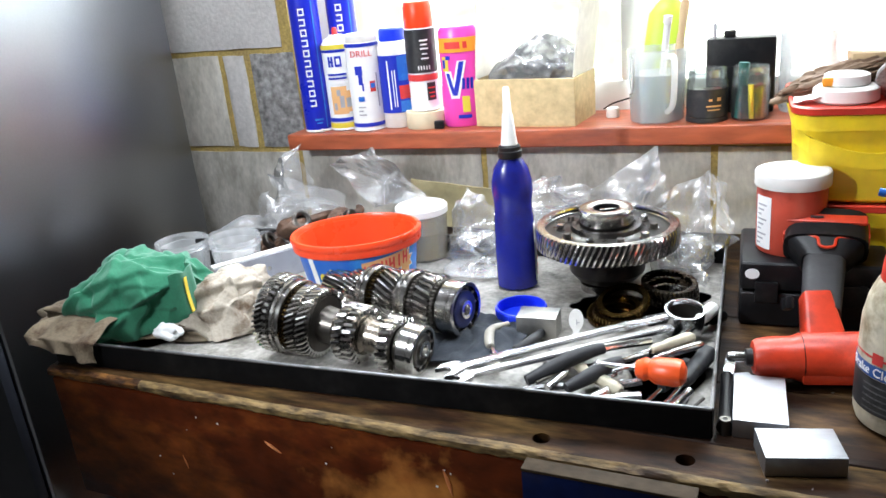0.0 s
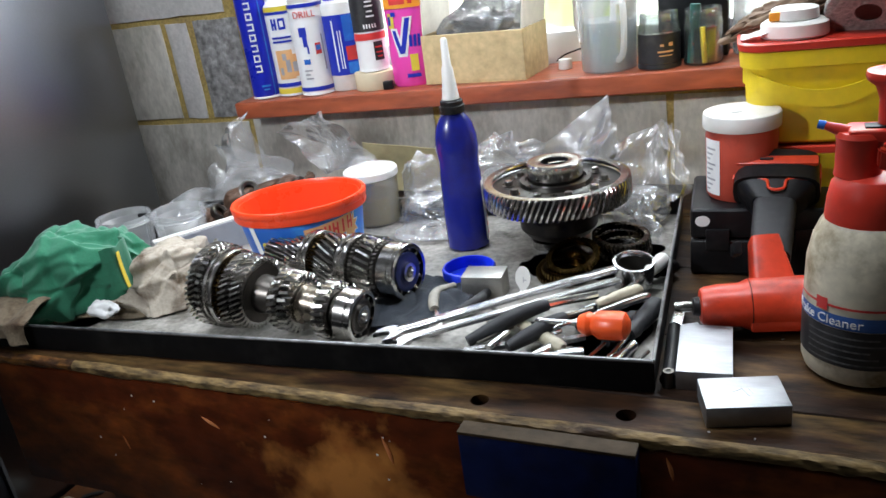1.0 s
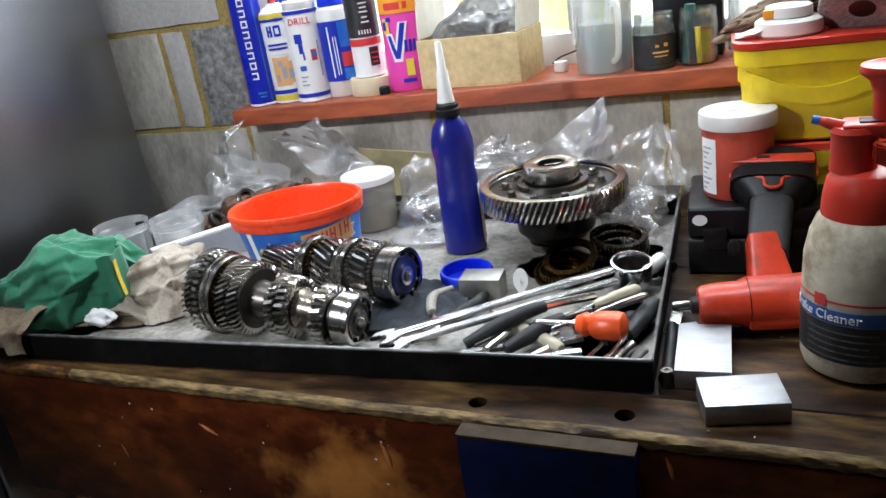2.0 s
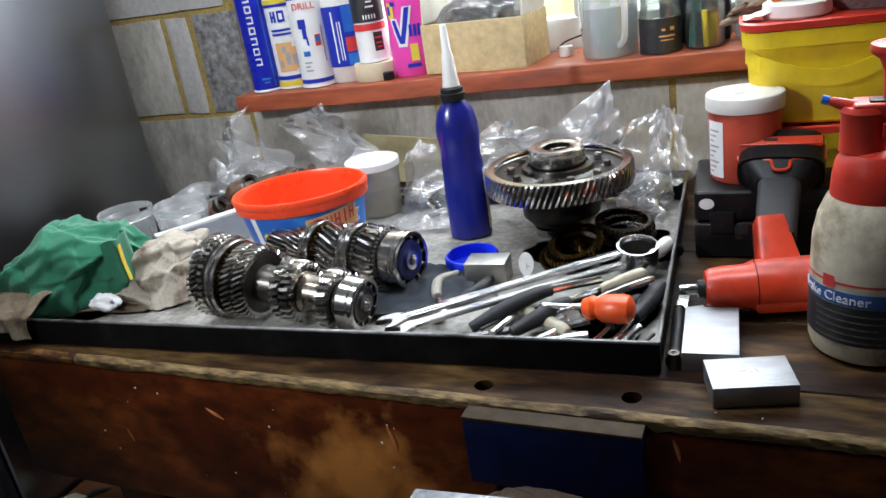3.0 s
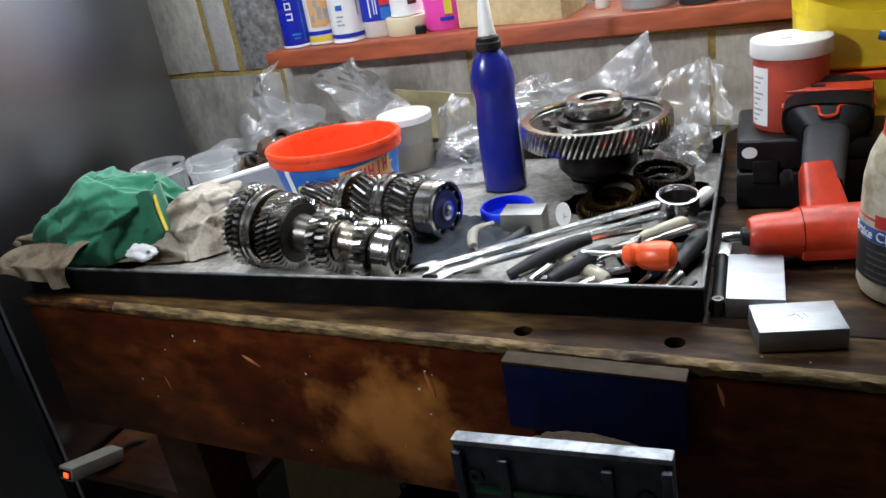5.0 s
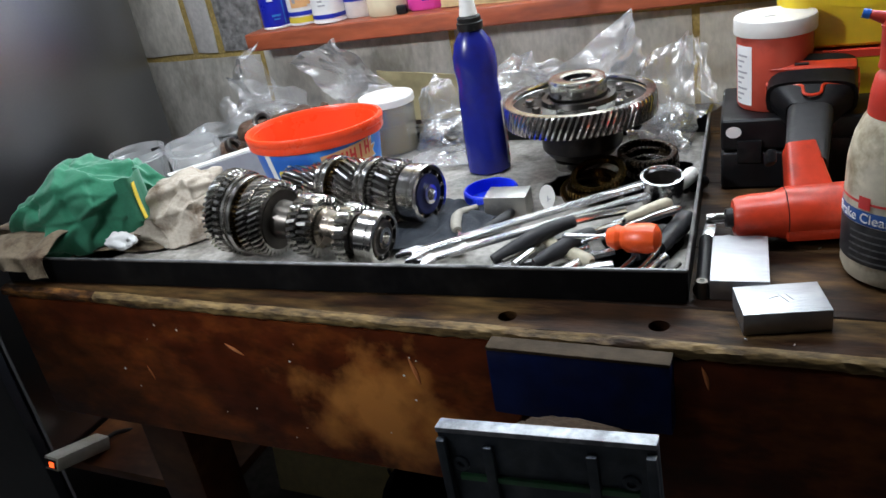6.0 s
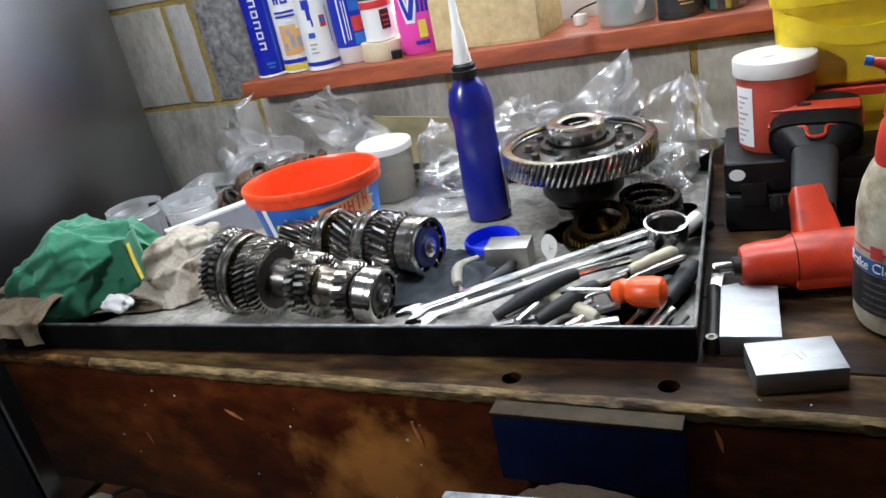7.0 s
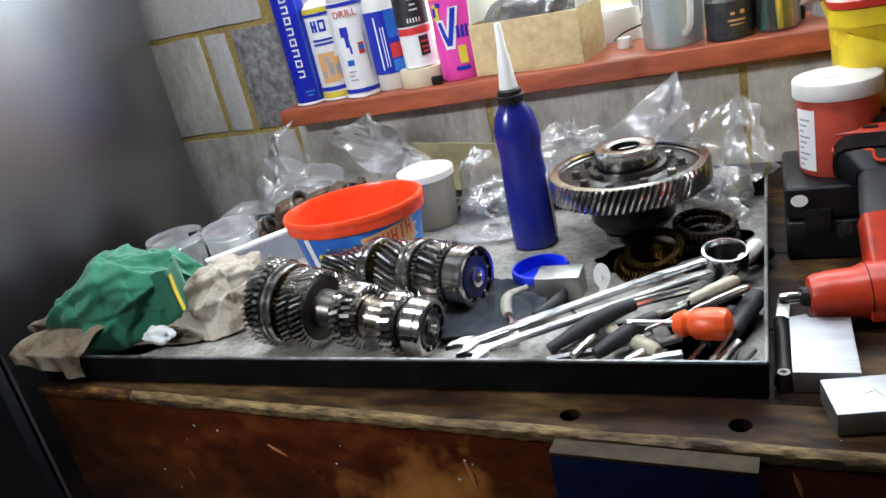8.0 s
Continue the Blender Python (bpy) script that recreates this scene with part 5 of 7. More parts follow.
bag_sheet(b2, [(-0.140, 1.335, 1.024), (-0.120, 1.330, 1.010), (-0.084, 1.290, 0.920), (-0.125, 1.265, 0.905)], 0.018, 20)
bag_sheet(b2, [(-0.215, 1.215, 0.900), (-0.140, 1.240, 0.945), (-0.120, 1.160, 0.885), (-0.190, 1.140, 0.880)], 0.04, 23, 12)
bag(pose(-0.165, 1.26, TRAYZ, 0, 0, 70), (0.045, 0.035, 0.03), 44, "clear plastic bag at the tray corner")
b3 = bag(pose(-0.530, 1.275, TRAYZ, 0, 0, 30), (0.060, 0.045, 0.045), 47, "clear plastic bag of small steel parts")
bag_sheet(b3, [(-0.600, 1.265, 0.900), (-0.560, 1.310, 0.985), (-0.480, 1.290, 0.945), (-0.520, 1.230, 0.885)], 0.05, 27, 12)
bag(pose(-0.50, 1.19, TRAYZ, 0, 0, 10), (0.06, 0.05, 0.012), 52, "flat clear bag of steel washers")
b4 = bag(pose(-0.43, 1.36, TRAYZ, 0, 0, 10), (0.08, 0.035, 0.05), 57, "clear plastic bag against the block wall")
bag_sheet(b4, [(-0.470, 1.345, 0.945), (-0.440, 1.360, 1.005), (-0.330, 1.350, 0.985), (-0.350, 1.310, 0.915)], 0.045, 29, 12)
for k in range(14):
    x, y = -0.50 + rng.uniform(-0.04, 0.04), 1.19 + rng.uniform(-0.035, 0.03)
    solo("washer", lathe([(0.006, 0), (0.012, 0), (0.012, 0.0018), (0.006, 0.0018), (0.006, 0)], 18, close=False), STEEL, "loose steel washer in a bag", "washer", pose(x, y, TRAYZ + 0.003 + 0.0005 * k, rng.uniform(-20, 20), rng.uniform(-20, 20), 0), group="washers in the bag")
solo("bearing_cup", lathe([(0.014, 0), (0.022, 0), (0.022, 0.014), (0.014, 0.014), (0.014, 0)], 28, close=False), DARKSTEEL, "dark bearing cup inside a clear bag", "bearing", pose(-0.525, 1.255, TRAYZ + 0.018, 25, 12, 0))

# ---- rusty castings under the bag ----
for k, (x, y, z, s, rz) in enumerate(((-0.93, 1.222, 0.0, 0.038, 10), (-0.85, 1.222, 0.002, 0.040, 50), (-0.99, 1.19, 0.0, 0.030, 80), (-0.905, 1.212, 0.050, 0.030, 30), (-0.82, 1.235, 0.050, 0.028, 70))):
    t = thing("casting", pose(x, y, TRAYZ + z, 6 * k, 4, rz), "rusty brown cast selector fork under clear film", "casting", group="castings under the bag")
    part("body", creased((s * 1.25, s * 0.8, s * 0.95), 70 + k, 14), CASTBROWN, t, smooth=60)
    part("boss", lathe([(s * 0.32, 0), (s * 0.62, 0), (s * 0.66, s * 0.1), (s * 0.62, s * 0.5), (s * 0.5, s * 0.56), (s * 0.32, s * 0.5), (s * 0.32, 0)], 24, close=False), DARKSTEEL, t, "dark bored boss", m=pose(s * 0.3, -s * 0.3, s * 0.8, 40, 15, 0))
    part("arm", tube(curve_points([(s * 0.8, 0, s * 0.6), (s * 1.9, s * 0.3, s * 0.8), (s * 2.4, s * 1.0, s * 0.5)], 5), [s * 0.36 - 0.012 * s * i for i in range(11)], 10), CASTBROWN, t)
# opaque tan sheet put where translucent yellowed plastic leans on the wall
solo("cardboard_scrap", sheet(16, 10, lambda u, v: (-0.73 + 0.20 * u, 1.40 - 0.012 * v + 0.01 * noise.noise((u * 3, v, 2)), TRAYZ + 0.005 + 0.105 * v - 0.02 * u * v), 0.003), material("yellowed_tan", (0.34, 0.29, 0.155), 0.7, vary=0.12, scale=60, bump=0.1, second=(0.24, 0.20, 0.11), amount=0.5, patch=14), "opaque tan sheet in place of translucent yellowed plastic", "cardboard")

# ---- things on the window board ----
def stand(x, y, rz=0):
    return pose(x, y, sill_z(x) + 0.0005, 0, 0, rz)


def aerosol(x, y, r, h, base, label, cap, cap_h, face=-57, name="spray_can", group="cans on the window board"):
    """A spray can: body, crimped shoulder and cap. Angle face looks to the room."""
    t = thing(name, stand(x, y), label, "spray can", group=group)
    part("body", lathe([(0, 0.002), (r * 0.85, 0.002), (r * 0.9, 0), (r, 0.003), (r, h - 0.006), (r * 0.97, h), (r * 0.9, h + 0.002)], 44, close=False), base, t)
    part("base_rim", lathe([(r * 0.9, 0.0), (r + 0.0006, 0.0015), (r + 0.0006, 0.005), (r, 0.006)], 44, close=False), WHITELABEL, t, "bare tin base rim")
    if cap is not None:
        part("cap", lathe([(r * 0.95, h), (r * 0.97, h + 0.002), (r * 0.95, h + cap_h * 0.8), (r * 0.85, h + cap_h), (0, h + cap_h)], 40), cap, t)
    else:
        part("shoulder", lathe([(r * 0.92, h), (r * 0.75, h + 0.008), (r * 0.45, h + 0.013), (r * 0.42, h + 0.017), (0, h + 0.017)], 36), WHITELABEL, t, "white domed shoulder")
        part("nozzle", lathe([(0.006, h + 0.016), (0.0065, h + 0.026), (0.004, h + 0.032), (0, h + 0.032)], 16), REDLABEL, t, "red spray nozzle")
    return t


def strips(t, r, rows, mat, face, name="print", label="", lift=0.0009):
    """Print round a can: rows of (angle from face, width in degrees, low, high)."""
    if len(rows) > 1:
        return [strips(t, r, [row], mat, face, name, label, lift + 0.0001 * k) for k, row in enumerate(rows)]
    bm = bmesh.new()
    for a, w, z0, z1 in rows:
        arc_patch(r, face + a - w / 2, face + a + w / 2, z0, z1, lift, max(2, int(w / 8)), bm)
    return part(name, bm, mat, t, label, smooth=60)


def upright_bars(t, r, face, z0, z1, n, width, mat, lift=0.0012):
    """A brand word set upright: plain strokes, not letters."""
    bm = bmesh.new()
    step = (z1 - z0) / n
    for k in range(n):
        a = z0 + step * k
        arc_patch(r, face - width / 2, face + width / 2, a + step * 0.08, a + step * 0.24, lift, 4, bm)
        arc_patch(r, face - width / 2, face + width / 2, a + step * 0.62, a + step * 0.78, lift, 4, bm)
        arc_patch(r, face + width / 2 - 5, face + width / 2, a + step * 0.24, a + step * 0.62, lift, 2, bm)
        if k % 2:
            arc_patch(r, face - width / 2, face - width / 2 + 5, a + step * 0.24, a + step * 0.62, lift, 2, bm)
    part("logo_shape", bm, mat, t, "white upright logo shapes", smooth=60)


DEEPBLUE = material("deep_blue_tin", (0.010, 0.020, 0.42), 0.3, vary=0.04, bump=0.0, second=(0.008, 0.012, 0.25), amount=0.4, patch=14)
for x, y in ((-0.975, 1.447), (-0.925, 1.515)):
    t = aerosol(x, y, 0.031, 0.292, DEEPBLUE, "tall royal blue spray can with white upright logo", BLUECAP, 0.03)
    upright_bars(t, 0.031, -68, 0.055, 0.265, 10, 24, WHITELABEL)
    strips(t, 0.031, [(8, 34, 0.026, 0.030), (8, 22, 0.019, 0.022)], SKYLABEL, -62)
    strips(t, 0.031, [(38, 5, 0.01, 0.288)], SKYLABEL, -62, label="pale blue stripe")

t = aerosol(-0.915, 1.462, 0.033, 0.183, WHITELABEL, "yellow and white spray can with red nozzle", None, 0)
F = -62
strips(t, 0.033, [(0, 170, 0.006, 0.017), (0, 170, 0.172, 0.181)], YELLOWLABEL, F, "band", "yellow band")
strips(t, 0.033, [(0, 160, 0.020, 0.028), (0, 150, 0.166, 0.171)], BLUELABEL, F, "band", "blue band")
strips(t, 0.033, [(-10, 60, 0.036, 0.095), (20, 40, 0.04, 0.085)], TANLABEL, F, "picture", "printed product picture")
strips(t, 0.033, [(-26, 12, 0.045, 0.06), (0, 16, 0.05, 0.075), (25, 20, 0.05, 0.07), (-10, 14, 0.075, 0.088)], GREYLABEL, F, lift=0.0013)
strips(t, 0.033, [(-32, 8, 0.136, 0.158), (-20, 8, 0.136, 0.158), (-26, 5, 0.144, 0.149), (2, 24, 0.136, 0.158), (-8, 70, 0.118, 0.122), (-8, 70, 0.11, 0.114)], BLUELABEL, F, "logo_shape")
strips(t, 0.033, [(2, 12, 0.141, 0.153), (2, 70, 0.100, 0.103)], WHITELABEL, F, lift=0.0013)

t = aerosol(-0.846, 1.448, 0.0345, 0.182, WHITELABEL, "white drill lubricant spray can with blue bands", WHITEPLASTIC, 0.018)
F = -58
strips(t, 0.0345, [(0, 175, 0.010, 0.018), (0, 175, 0.174, 0.181)], BLUELABEL, F, "band", "blue band")
part("lettering", wrap(lettering("DRILL", 0.018), 0.0345, F - 8, 0.160), REDLABEL, t, "red word")
strips(t, 0.0345, [(-22, 26, 0.118, 0.136), (-18, 14, 0.098, 0.118), (-12, 6, 0.085, 0.10)], BLUELABEL, F, "drill_picture", "blue drill bit picture")
strips(t, 0.0345, [(22, 20, 0.082, 0.104)], REDLABEL, F, "seal", "red round seal")
strips(t, 0.0345, [(22, 16, 0.090, 0.100), (-22, 22, 0.064, 0.074)], SKYLABEL, F, lift=0.0013)
strips(t, 0.0345, [(-24, 26, 0.050, 0.053), (-28, 18, 0.042, 0.045), (-24, 26, 0.034, 0.037), (40, 6, 0.05, 0.12)], GREYLABEL, F)

t = thing("sealant_bottle", stand(-0.788, 1.478), "white bottle with dark blue label and blue cap", "bottle", group="cans on the window board")
part("body", lathe([(0, 0.002), (0.034, 0.0), (0.036, 0.004), (0.036, 0.165), (0.034, 0.172), (0.026, 0.178), (0, 0.178)], 44, close=False), WHITEPLASTIC, t)
part("cap", lathe([(0.027, 0.178), (0.028, 0.18), (0.027, 0.2), (0.024, 0.203), (0, 0.203)], 36), BLUECAP, t, "blue screw cap")
strips(t, 0.036, [(0, 150, 0.032, 0.150)], BLUELABEL, -60, "label", "dark blue label")
strips(t, 0.036, [(28, 46, 0.098, 0.148), (28, 46, 0.034, 0.056)], SKYLABEL, -60, "label_field", "pale blue field", 0.0013)
strips(t, 0.036, [(28, 46, 0.060, 0.088)], REDLABEL, -60, "label_field", "red field", 0.0013)
strips(t, 0.036, [(-28, 5, 0.04, 0.14), (-14, 3, 0.045, 0.12), (-6, 3, 0.045, 0.12)], WHITELABEL, -60, lift=0.0014)

tp = thing("tape_roll", stand(-0.716, 1.462), "cream masking tape roll lying flat", "tape")
part("tape", lathe([(0.026, 0.0), (0.043, 0.0), (0.0435, 0.001), (0.0435, 0.033), (0.043, 0.034), (0.026, 0.034), (0.026, 0.0)], 48, close=False), CREAM, tp)
part("core", lathe([(0.024, 0.0005), (0.0258, 0.0005), (0.0258, 0.0335), (0.024, 0.0335), (0.024, 0.0005)], 40, close=False), CARD, tp)
t = aerosol(-0.716, 1.462, 0.0305, 0.165, WHITELABEL, "spray can with orange-red cap and black label", ORANGERED, 0.05)
t.location.z += 0.0345
F = -60
strips(t, 0.0305, [(0, 175, 0.078, 0.163)], BLACKLABEL, F, "label", "black label")
strips(t, 0.0305, [(0, 175, 0.062, 0.075)], REDLABEL, F, "band", "red band")
strips(t, 0.0305, [(24, 36, 0.022, 0.058)], BLACKLABEL, F)
strips(t, 0.0305, [(-18 + 10 * k, 5, 0.084, 0.092) for k in range(5)] + [(8, 30, 0.14, 0.143), (8, 24, 0.132, 0.135), (8, 30, 0.124, 0.127), (8, 20, 0.114, 0.117), (8, 28, 0.105, 0.108)], WHITELABEL, F, lift=0.0014)
strips(t, 0.0305, [(24, 24, 0.036, 0.039), (24, 28, 0.046, 0.049), (24, 20, 0.028, 0.031)], REDLABEL, F, lift=0.0014)
solo("black_clip", box((0.02, 0.014, 0.016), (0, 0, 0), 0.003), BLACKPLASTIC, "small black plastic clip on the window board", "clip", stand(-0.674, 1.428, 15))

vb = thing("detergent_bottle", stand(-0.633, 1.462, 14), "bright pink detergent bottle with orange band", "bottle", group="cans on the window board")
part("body", lathe([(0, 0.002), (0.036, 0.0), (0.0395, 0.004), (0.0405, 0.06), (0.0385, 0.11), (0.0400, 0.15), (0.0390, 0.188), (0.034, 0.196), (0, 0.197)], 48, sx=1.0, sy=0.66, close=False), PINK, vb)


def oval_patch(t, rows, mat, name, label="", lift=0.001):
    bm = bmesh.new()
    for a0, a1, z0, z1 in rows:
        arc_patch(0.0402, a0, a1, z0, z1, lift, max(2, int(abs(a1 - a0) / 6)), bm, sy=0.67)
    return part(name, bm, mat, vb, label, smooth=60)


oval_patch(vb, [(-155, -20, 0.148, 0.176)], ORANGELABEL, "band", "orange band")
oval_patch(vb, [(-125, -80, 0.155, 0.168), (-72, -60, 0.155, 0.168)], REDLABEL, "print", lift=0.0015)
oval_patch(vb, [(-140, -118, 0.112, 0.140)], YELLOWLABEL, "badge", "yellow badge")
oval_patch(vb, [(-138, -128, 0.118, 0.134), (-125, -110, 0.134, 0.142)], BLUELABEL, "print", lift=0.0015)


def stroke(pts, width, mat, name, label, lift):
    """A slanting brush stroke on the oval bottle, through (angle, height) points."""
    bm = bmesh.new()
    rows = []
    n = 16
    for k in range(n + 1):
        t = k / n * (len(pts) - 1)
        i = min(int(t), len(pts) - 2)
        f = t - i
        a, z = (pts[i][q] * (1 - f) + pts[i + 1][q] * f for q in (0, 1))
        rows.append([bm.verts.new(((0.0402 + lift) * math.cos(radians(b)), (0.0402 + lift) * 0.67 * math.sin(radians(b)), z)) for b in (a - width / 2, a, a + width / 2)])
    for p, q in zip(rows, rows[1:]):
        for c in (0, 1):
            bm.faces.new((p[c], p[c + 1], q[c + 1], q[c]))
    part(name, bm, mat, vb, label, smooth=60)


stroke([(-122, 0.112), (-112, 0.080), (-104, 0.058)], 22, WHITELABEL, "logo_field", "white logo field", 0.0009)
stroke([(-78, 0.132), (-90, 0.098), (-104, 0.058)], 26, WHITELABEL, "logo_field", "white logo field", 0.0010)
stroke([(-121, 0.108), (-113, 0.084), (-104, 0.064)], 11, BLUELABEL, "logo_shape", "dark blue logo sweep", 0.0016)
stroke([(-79, 0.130), (-90, 0.098), (-103, 0.064)], 13, BLUELABEL, "logo_shape", "dark blue logo sweep", 0.0017)
for k in range(3):
    stroke([(-76 + 12 * k, 0.098), (-78 + 12 * k, 0.076)], 8, BLUELABEL, "logo_shape", "dark blue logo stroke", 0.0016)
oval_patch(vb, [(-84, -62, 0.03, 0.062)], YELLOWLABEL, "picture", "pale printed picture", 0.0013)
oval_patch(vb, [(-98, -60, 0.018, 0.025)], BLUELABEL, "print", lift=0.0014)

# cardboard box with a bag of parts
cb = thing("cardboard_box", stand(-0.486, 1.486, -4), "open tan cardboard box with raised flaps", "box")
BW, BD, BH, BT = 0.206, 0.125, 0.092, 0.003
part("base", box((BW, BD, BT), (0, 0, 0)), CARD, cb, smooth=0)
part("front_panel", box((BW, BT, BH - 0.004), (0, -BD / 2 + BT / 2, 0.0032), 0.0008, 1), CARD, cb)
part("back_panel", box((BW, BT, BH - 0.004), (0, BD / 2 - BT / 2, 0.0032), 0.0008, 1), CARDIN, cb)
part("side_panel", box((BT, BD - 2 * BT - 0.001, BH - 0.004), (-BW / 2 + BT / 2, 0, 0.0032), 0.0008, 1), CARD, cb)
part("side_panel", box((BT, BD - 2 * BT - 0.001, BH - 0.004), (BW / 2 - BT / 2, 0, 0.0032), 0.0008, 1), CARD, cb)


def flap(side):
    def f(u, v):
        y = (-0.5 + u) * (BD - 0.01)
        z = BH + 0.20 * v
        return (side * (BW / 2 - 0.002 + (0.022 if side > 0 else -0.012) * v + 0.008 * v * math.sin(u * 3) + 0.003 * noise.noise((u * 3, v * 3, side))), y + 0.01 * v, z)
    return f


part("flap", sheet(10, 14, flap(-1), 0.0028), CARDIN, cb, "raised side flap")
part("flap", sheet(10, 14, flap(1), 0.0028), CARDIN, cb, "raised side flap")
gb = thing("parts_bag", stand(-0.486, 1.486, -4) @ pose(0, 0, 0.045), "grey translucent bag of metal parts in a box", "plastic bag")
bm = crumple((0.098, 0.045, 0.085), 61, 5, 0.30, 1.6, fine=0.07, pleats=0.12, count=5)
for v in bm.verts:
    v.co.x *= 1 if abs(v.co.x) < 0.092 else 0.092 / abs(v.co.x)
    v.co.y *= 1 if abs(v.co.y) < 0.046 else 0.046 / abs(v.co.y)
    v.co.z *= 0.75 + 2.6 * max(-0.05, min(0.095, v.co.x + 0.04))
part("film", bm, GREYBAG, gb, smooth=45)
part("contents", crumple((0.075, 0.035, 0.045), 63, 4, 0.5, 3.5, fine=0.4), DARKSTEEL, gb, "dark metal parts inside", smooth=20)

# measuring jug with brushes
jg = thing("measuring_jug", stand(-0.246, 1.462, -60), "cloudy plastic measuring jug holding brushes", "jug")
part("body", shell([(0.046, 0), (0.048, 0.003), (0.0525, 0.126), (0.055, 0.129)], 0.0016, 52), JUGFILM, jg)
part("liquid", lathe([(0, 0.003), (0.0455, 0.003), (0.0485, 0.085), (0, 0.085)], 40), film("cloudy_water", (0.80, 0.87, 0.90), 0.15, 0.40, 0.2), jg, "grey cloudy liquid")
part("handle", tube(curve_points([(0.052, 0, 0.118), (0.078, 0, 0.118), (0.083, 0, 0.09), (0.076, 0, 0.04), (0.051, 0, 0.022)], 7), 0.0055, 12), MILKPOT, jg)
part("slot_rib", tube(curve_points([(0.02, -0.0515, 0.12), (0.016, -0.052, 0.07), (0.008, -0.0525, 0.055), (0.0, -0.0525, 0.07), (-0.002, -0.0535, 0.12)], 7), 0.0018, 8), WHITEPLASTIC, jg)
for k in range(6):
    part("mark", box((0.0008, 0.010 if k % 2 else 0.016, 0.0008), (-0.0495 - 0.0004 * k, 0, 0.025 + 0.014 * k)), GREYLABEL, jg)
x0 = Vector((-0.246, 1.462, sill_z(-0.246)))
pb = thing("paint_brush", Matrix.Translation(x0 + Vector((0.022, 0.012, 0.006))) @ pose(0, 0, 0, -4, 8, 20), "paint brush with pale wooden handle", "brush", group="brushes in the jug")
part("handle", lathe([(0.006, 0.07), (0.009, 0.10), (0.006, 0.15), (0.0085, 0.19), (0.004, 0.215), (0, 0.216)], 18, sy=0.6), WOODPALE, pb)
part("ferrule", box((0.024, 0.010, 0.022), (0, 0, 0.05), 0.002), STEEL, pb)
part("bristles", box((0.022, 0.009, 0.05), (0, 0, 0.0), 0.003), BROWNCLOTH, pb)
wb = thing("white_stick", Matrix.Translation(x0 + Vector((0.005, -0.012, 0.006))) @ pose(0, 0, 0, 6, 6, 0), "white plastic stirrer standing in the jug", "stirrer", group="brushes in the jug")
part("stick", lathe([(0.005, 0.0), (0.006, 0.12), (0.006, 0.168), (0.0075, 0.170), (0.0075, 0.182), (0, 0.183)], 16), WHITEPLASTIC, wb)
ls = thing("lime_scraper", Matrix.Translation(x0 + Vector((-0.014, 0.055, 0.001))) @ pose(0, 0, 0, -6, 8, 10), "lime green plastic bottle behind the jug", "bottle")
part("body", lathe([(0, 0.002), (0.030, 0), (0.034, 0.004), (0.036, 0.12), (0.035, 0.18), (0.02, 0.205), (0.012, 0.21), (0, 0.21)], 36, sy=0.5), LIME, ls)
part("cap", lathe([(0.012, 0.21), (0.014, 0.212), (0.013, 0.23), (0, 0.232)], 24), WHITEPLASTIC, ls)
cable = thing("thin_cable", label="thin black cable lying on the window board", category="cable")
part("cord", tube(curve_points([(-0.36, 1.53, 1.096), (-0.335, 1.50, 1.112), (-0.30, 1.505, 1.122), (-0.27, 1.53, 1.13)], 6), 0.0016, 8), BLACKPLASTIC, cable)
solo("bottle_stopper", lathe([(0, 0), (0.012, 0), (0.013, 0.002), (0.012, 0.018), (0, 0.019)], 24), WHITEPLASTIC, "small white cap on the window board", "cap", stand(-0.335, 1.495))

# jars
for x, y, r, kind in ((-0.157, 1.445, 0.0345, 0), (-0.086, 1.452, 0.0315, 1)):
    j = thing("glass_jar", stand(x, y), "open glass jar with dark grimy contents and label" if kind == 0 else "glass jar with dark liquid and a soaking brush", "jar", group="jars on the window board")
    part("glass", shell([(r * 0.93, 0), (r, 0.004), (r, 0.066), (r * 0.92, 0.074), (r * 0.92, 0.088), (r * 0.95, 0.090)], 0.0018, 44), CLEARGLASS, j)
    for z in (0.077, 0.081, 0.085):
        part("thread", lathe([(r * 0.92, z - 0.001), (r * 0.955, z), (r * 0.92, z + 0.001)], 40, close=False), CLEARGLASS, j)
    if kind == 0:
        strips(j, r, [(0, 200, 0.010, 0.058)], BLACKLABEL, -60, "label", "grimy dark label")
        strips(j, r, [(-4, 44, 0.028, 0.031), (-4, 36, 0.022, 0.024), (-14, 10, 0.038, 0.042), (10, 12, 0.038, 0.044)], TANLABEL, -60, lift=0.0013)
        part("grease", lathe([(0, 0.003), (r * 0.9, 0.003), (r * 0.9, 0.052), (0, 0.050)], 36), DARKSTEEL, j)
        part("base_grime", lathe([(r * 0.9, -0.0002), (r + 0.0012, 0.001), (r + 0.0012, 0.008), (r, 0.009)], 40, close=False), BLACKLABEL, j, "black grime ring")
    else:
        part("liquid", lathe([(0, 0.003), (r * 0.9, 0.003), (r * 0.9, 0.060), (0, 0.060)], 36), material("murky_green", (0.035, 0.05, 0.04), 0.15, vary=0.1, bump=0), j, "dark greenish liquid")
        part("brush_stick", tube([(0.004, -0.025, 0.004), (0.002, -0.028, 0.062)], 0.005, 10), YELLOWLABEL, j, "yellow brush handle")
        part("brush_stick", tube([(-0.016, -0.018, 0.004), (-0.010, -0.016, 0.098)], 0.0085, 12), material("bottle_green", (0.02, 0.10, 0.08), 0.4, bump=0), j, "green handle")
bb = thing("battery_charger", stand(-0.108, 1.522), "black plastic box with cables behind the jars", "black box")
part("body", box((0.116, 0.045, 0.132), (0, 0, 0), 0.004), BLACKPLASTIC, bb)
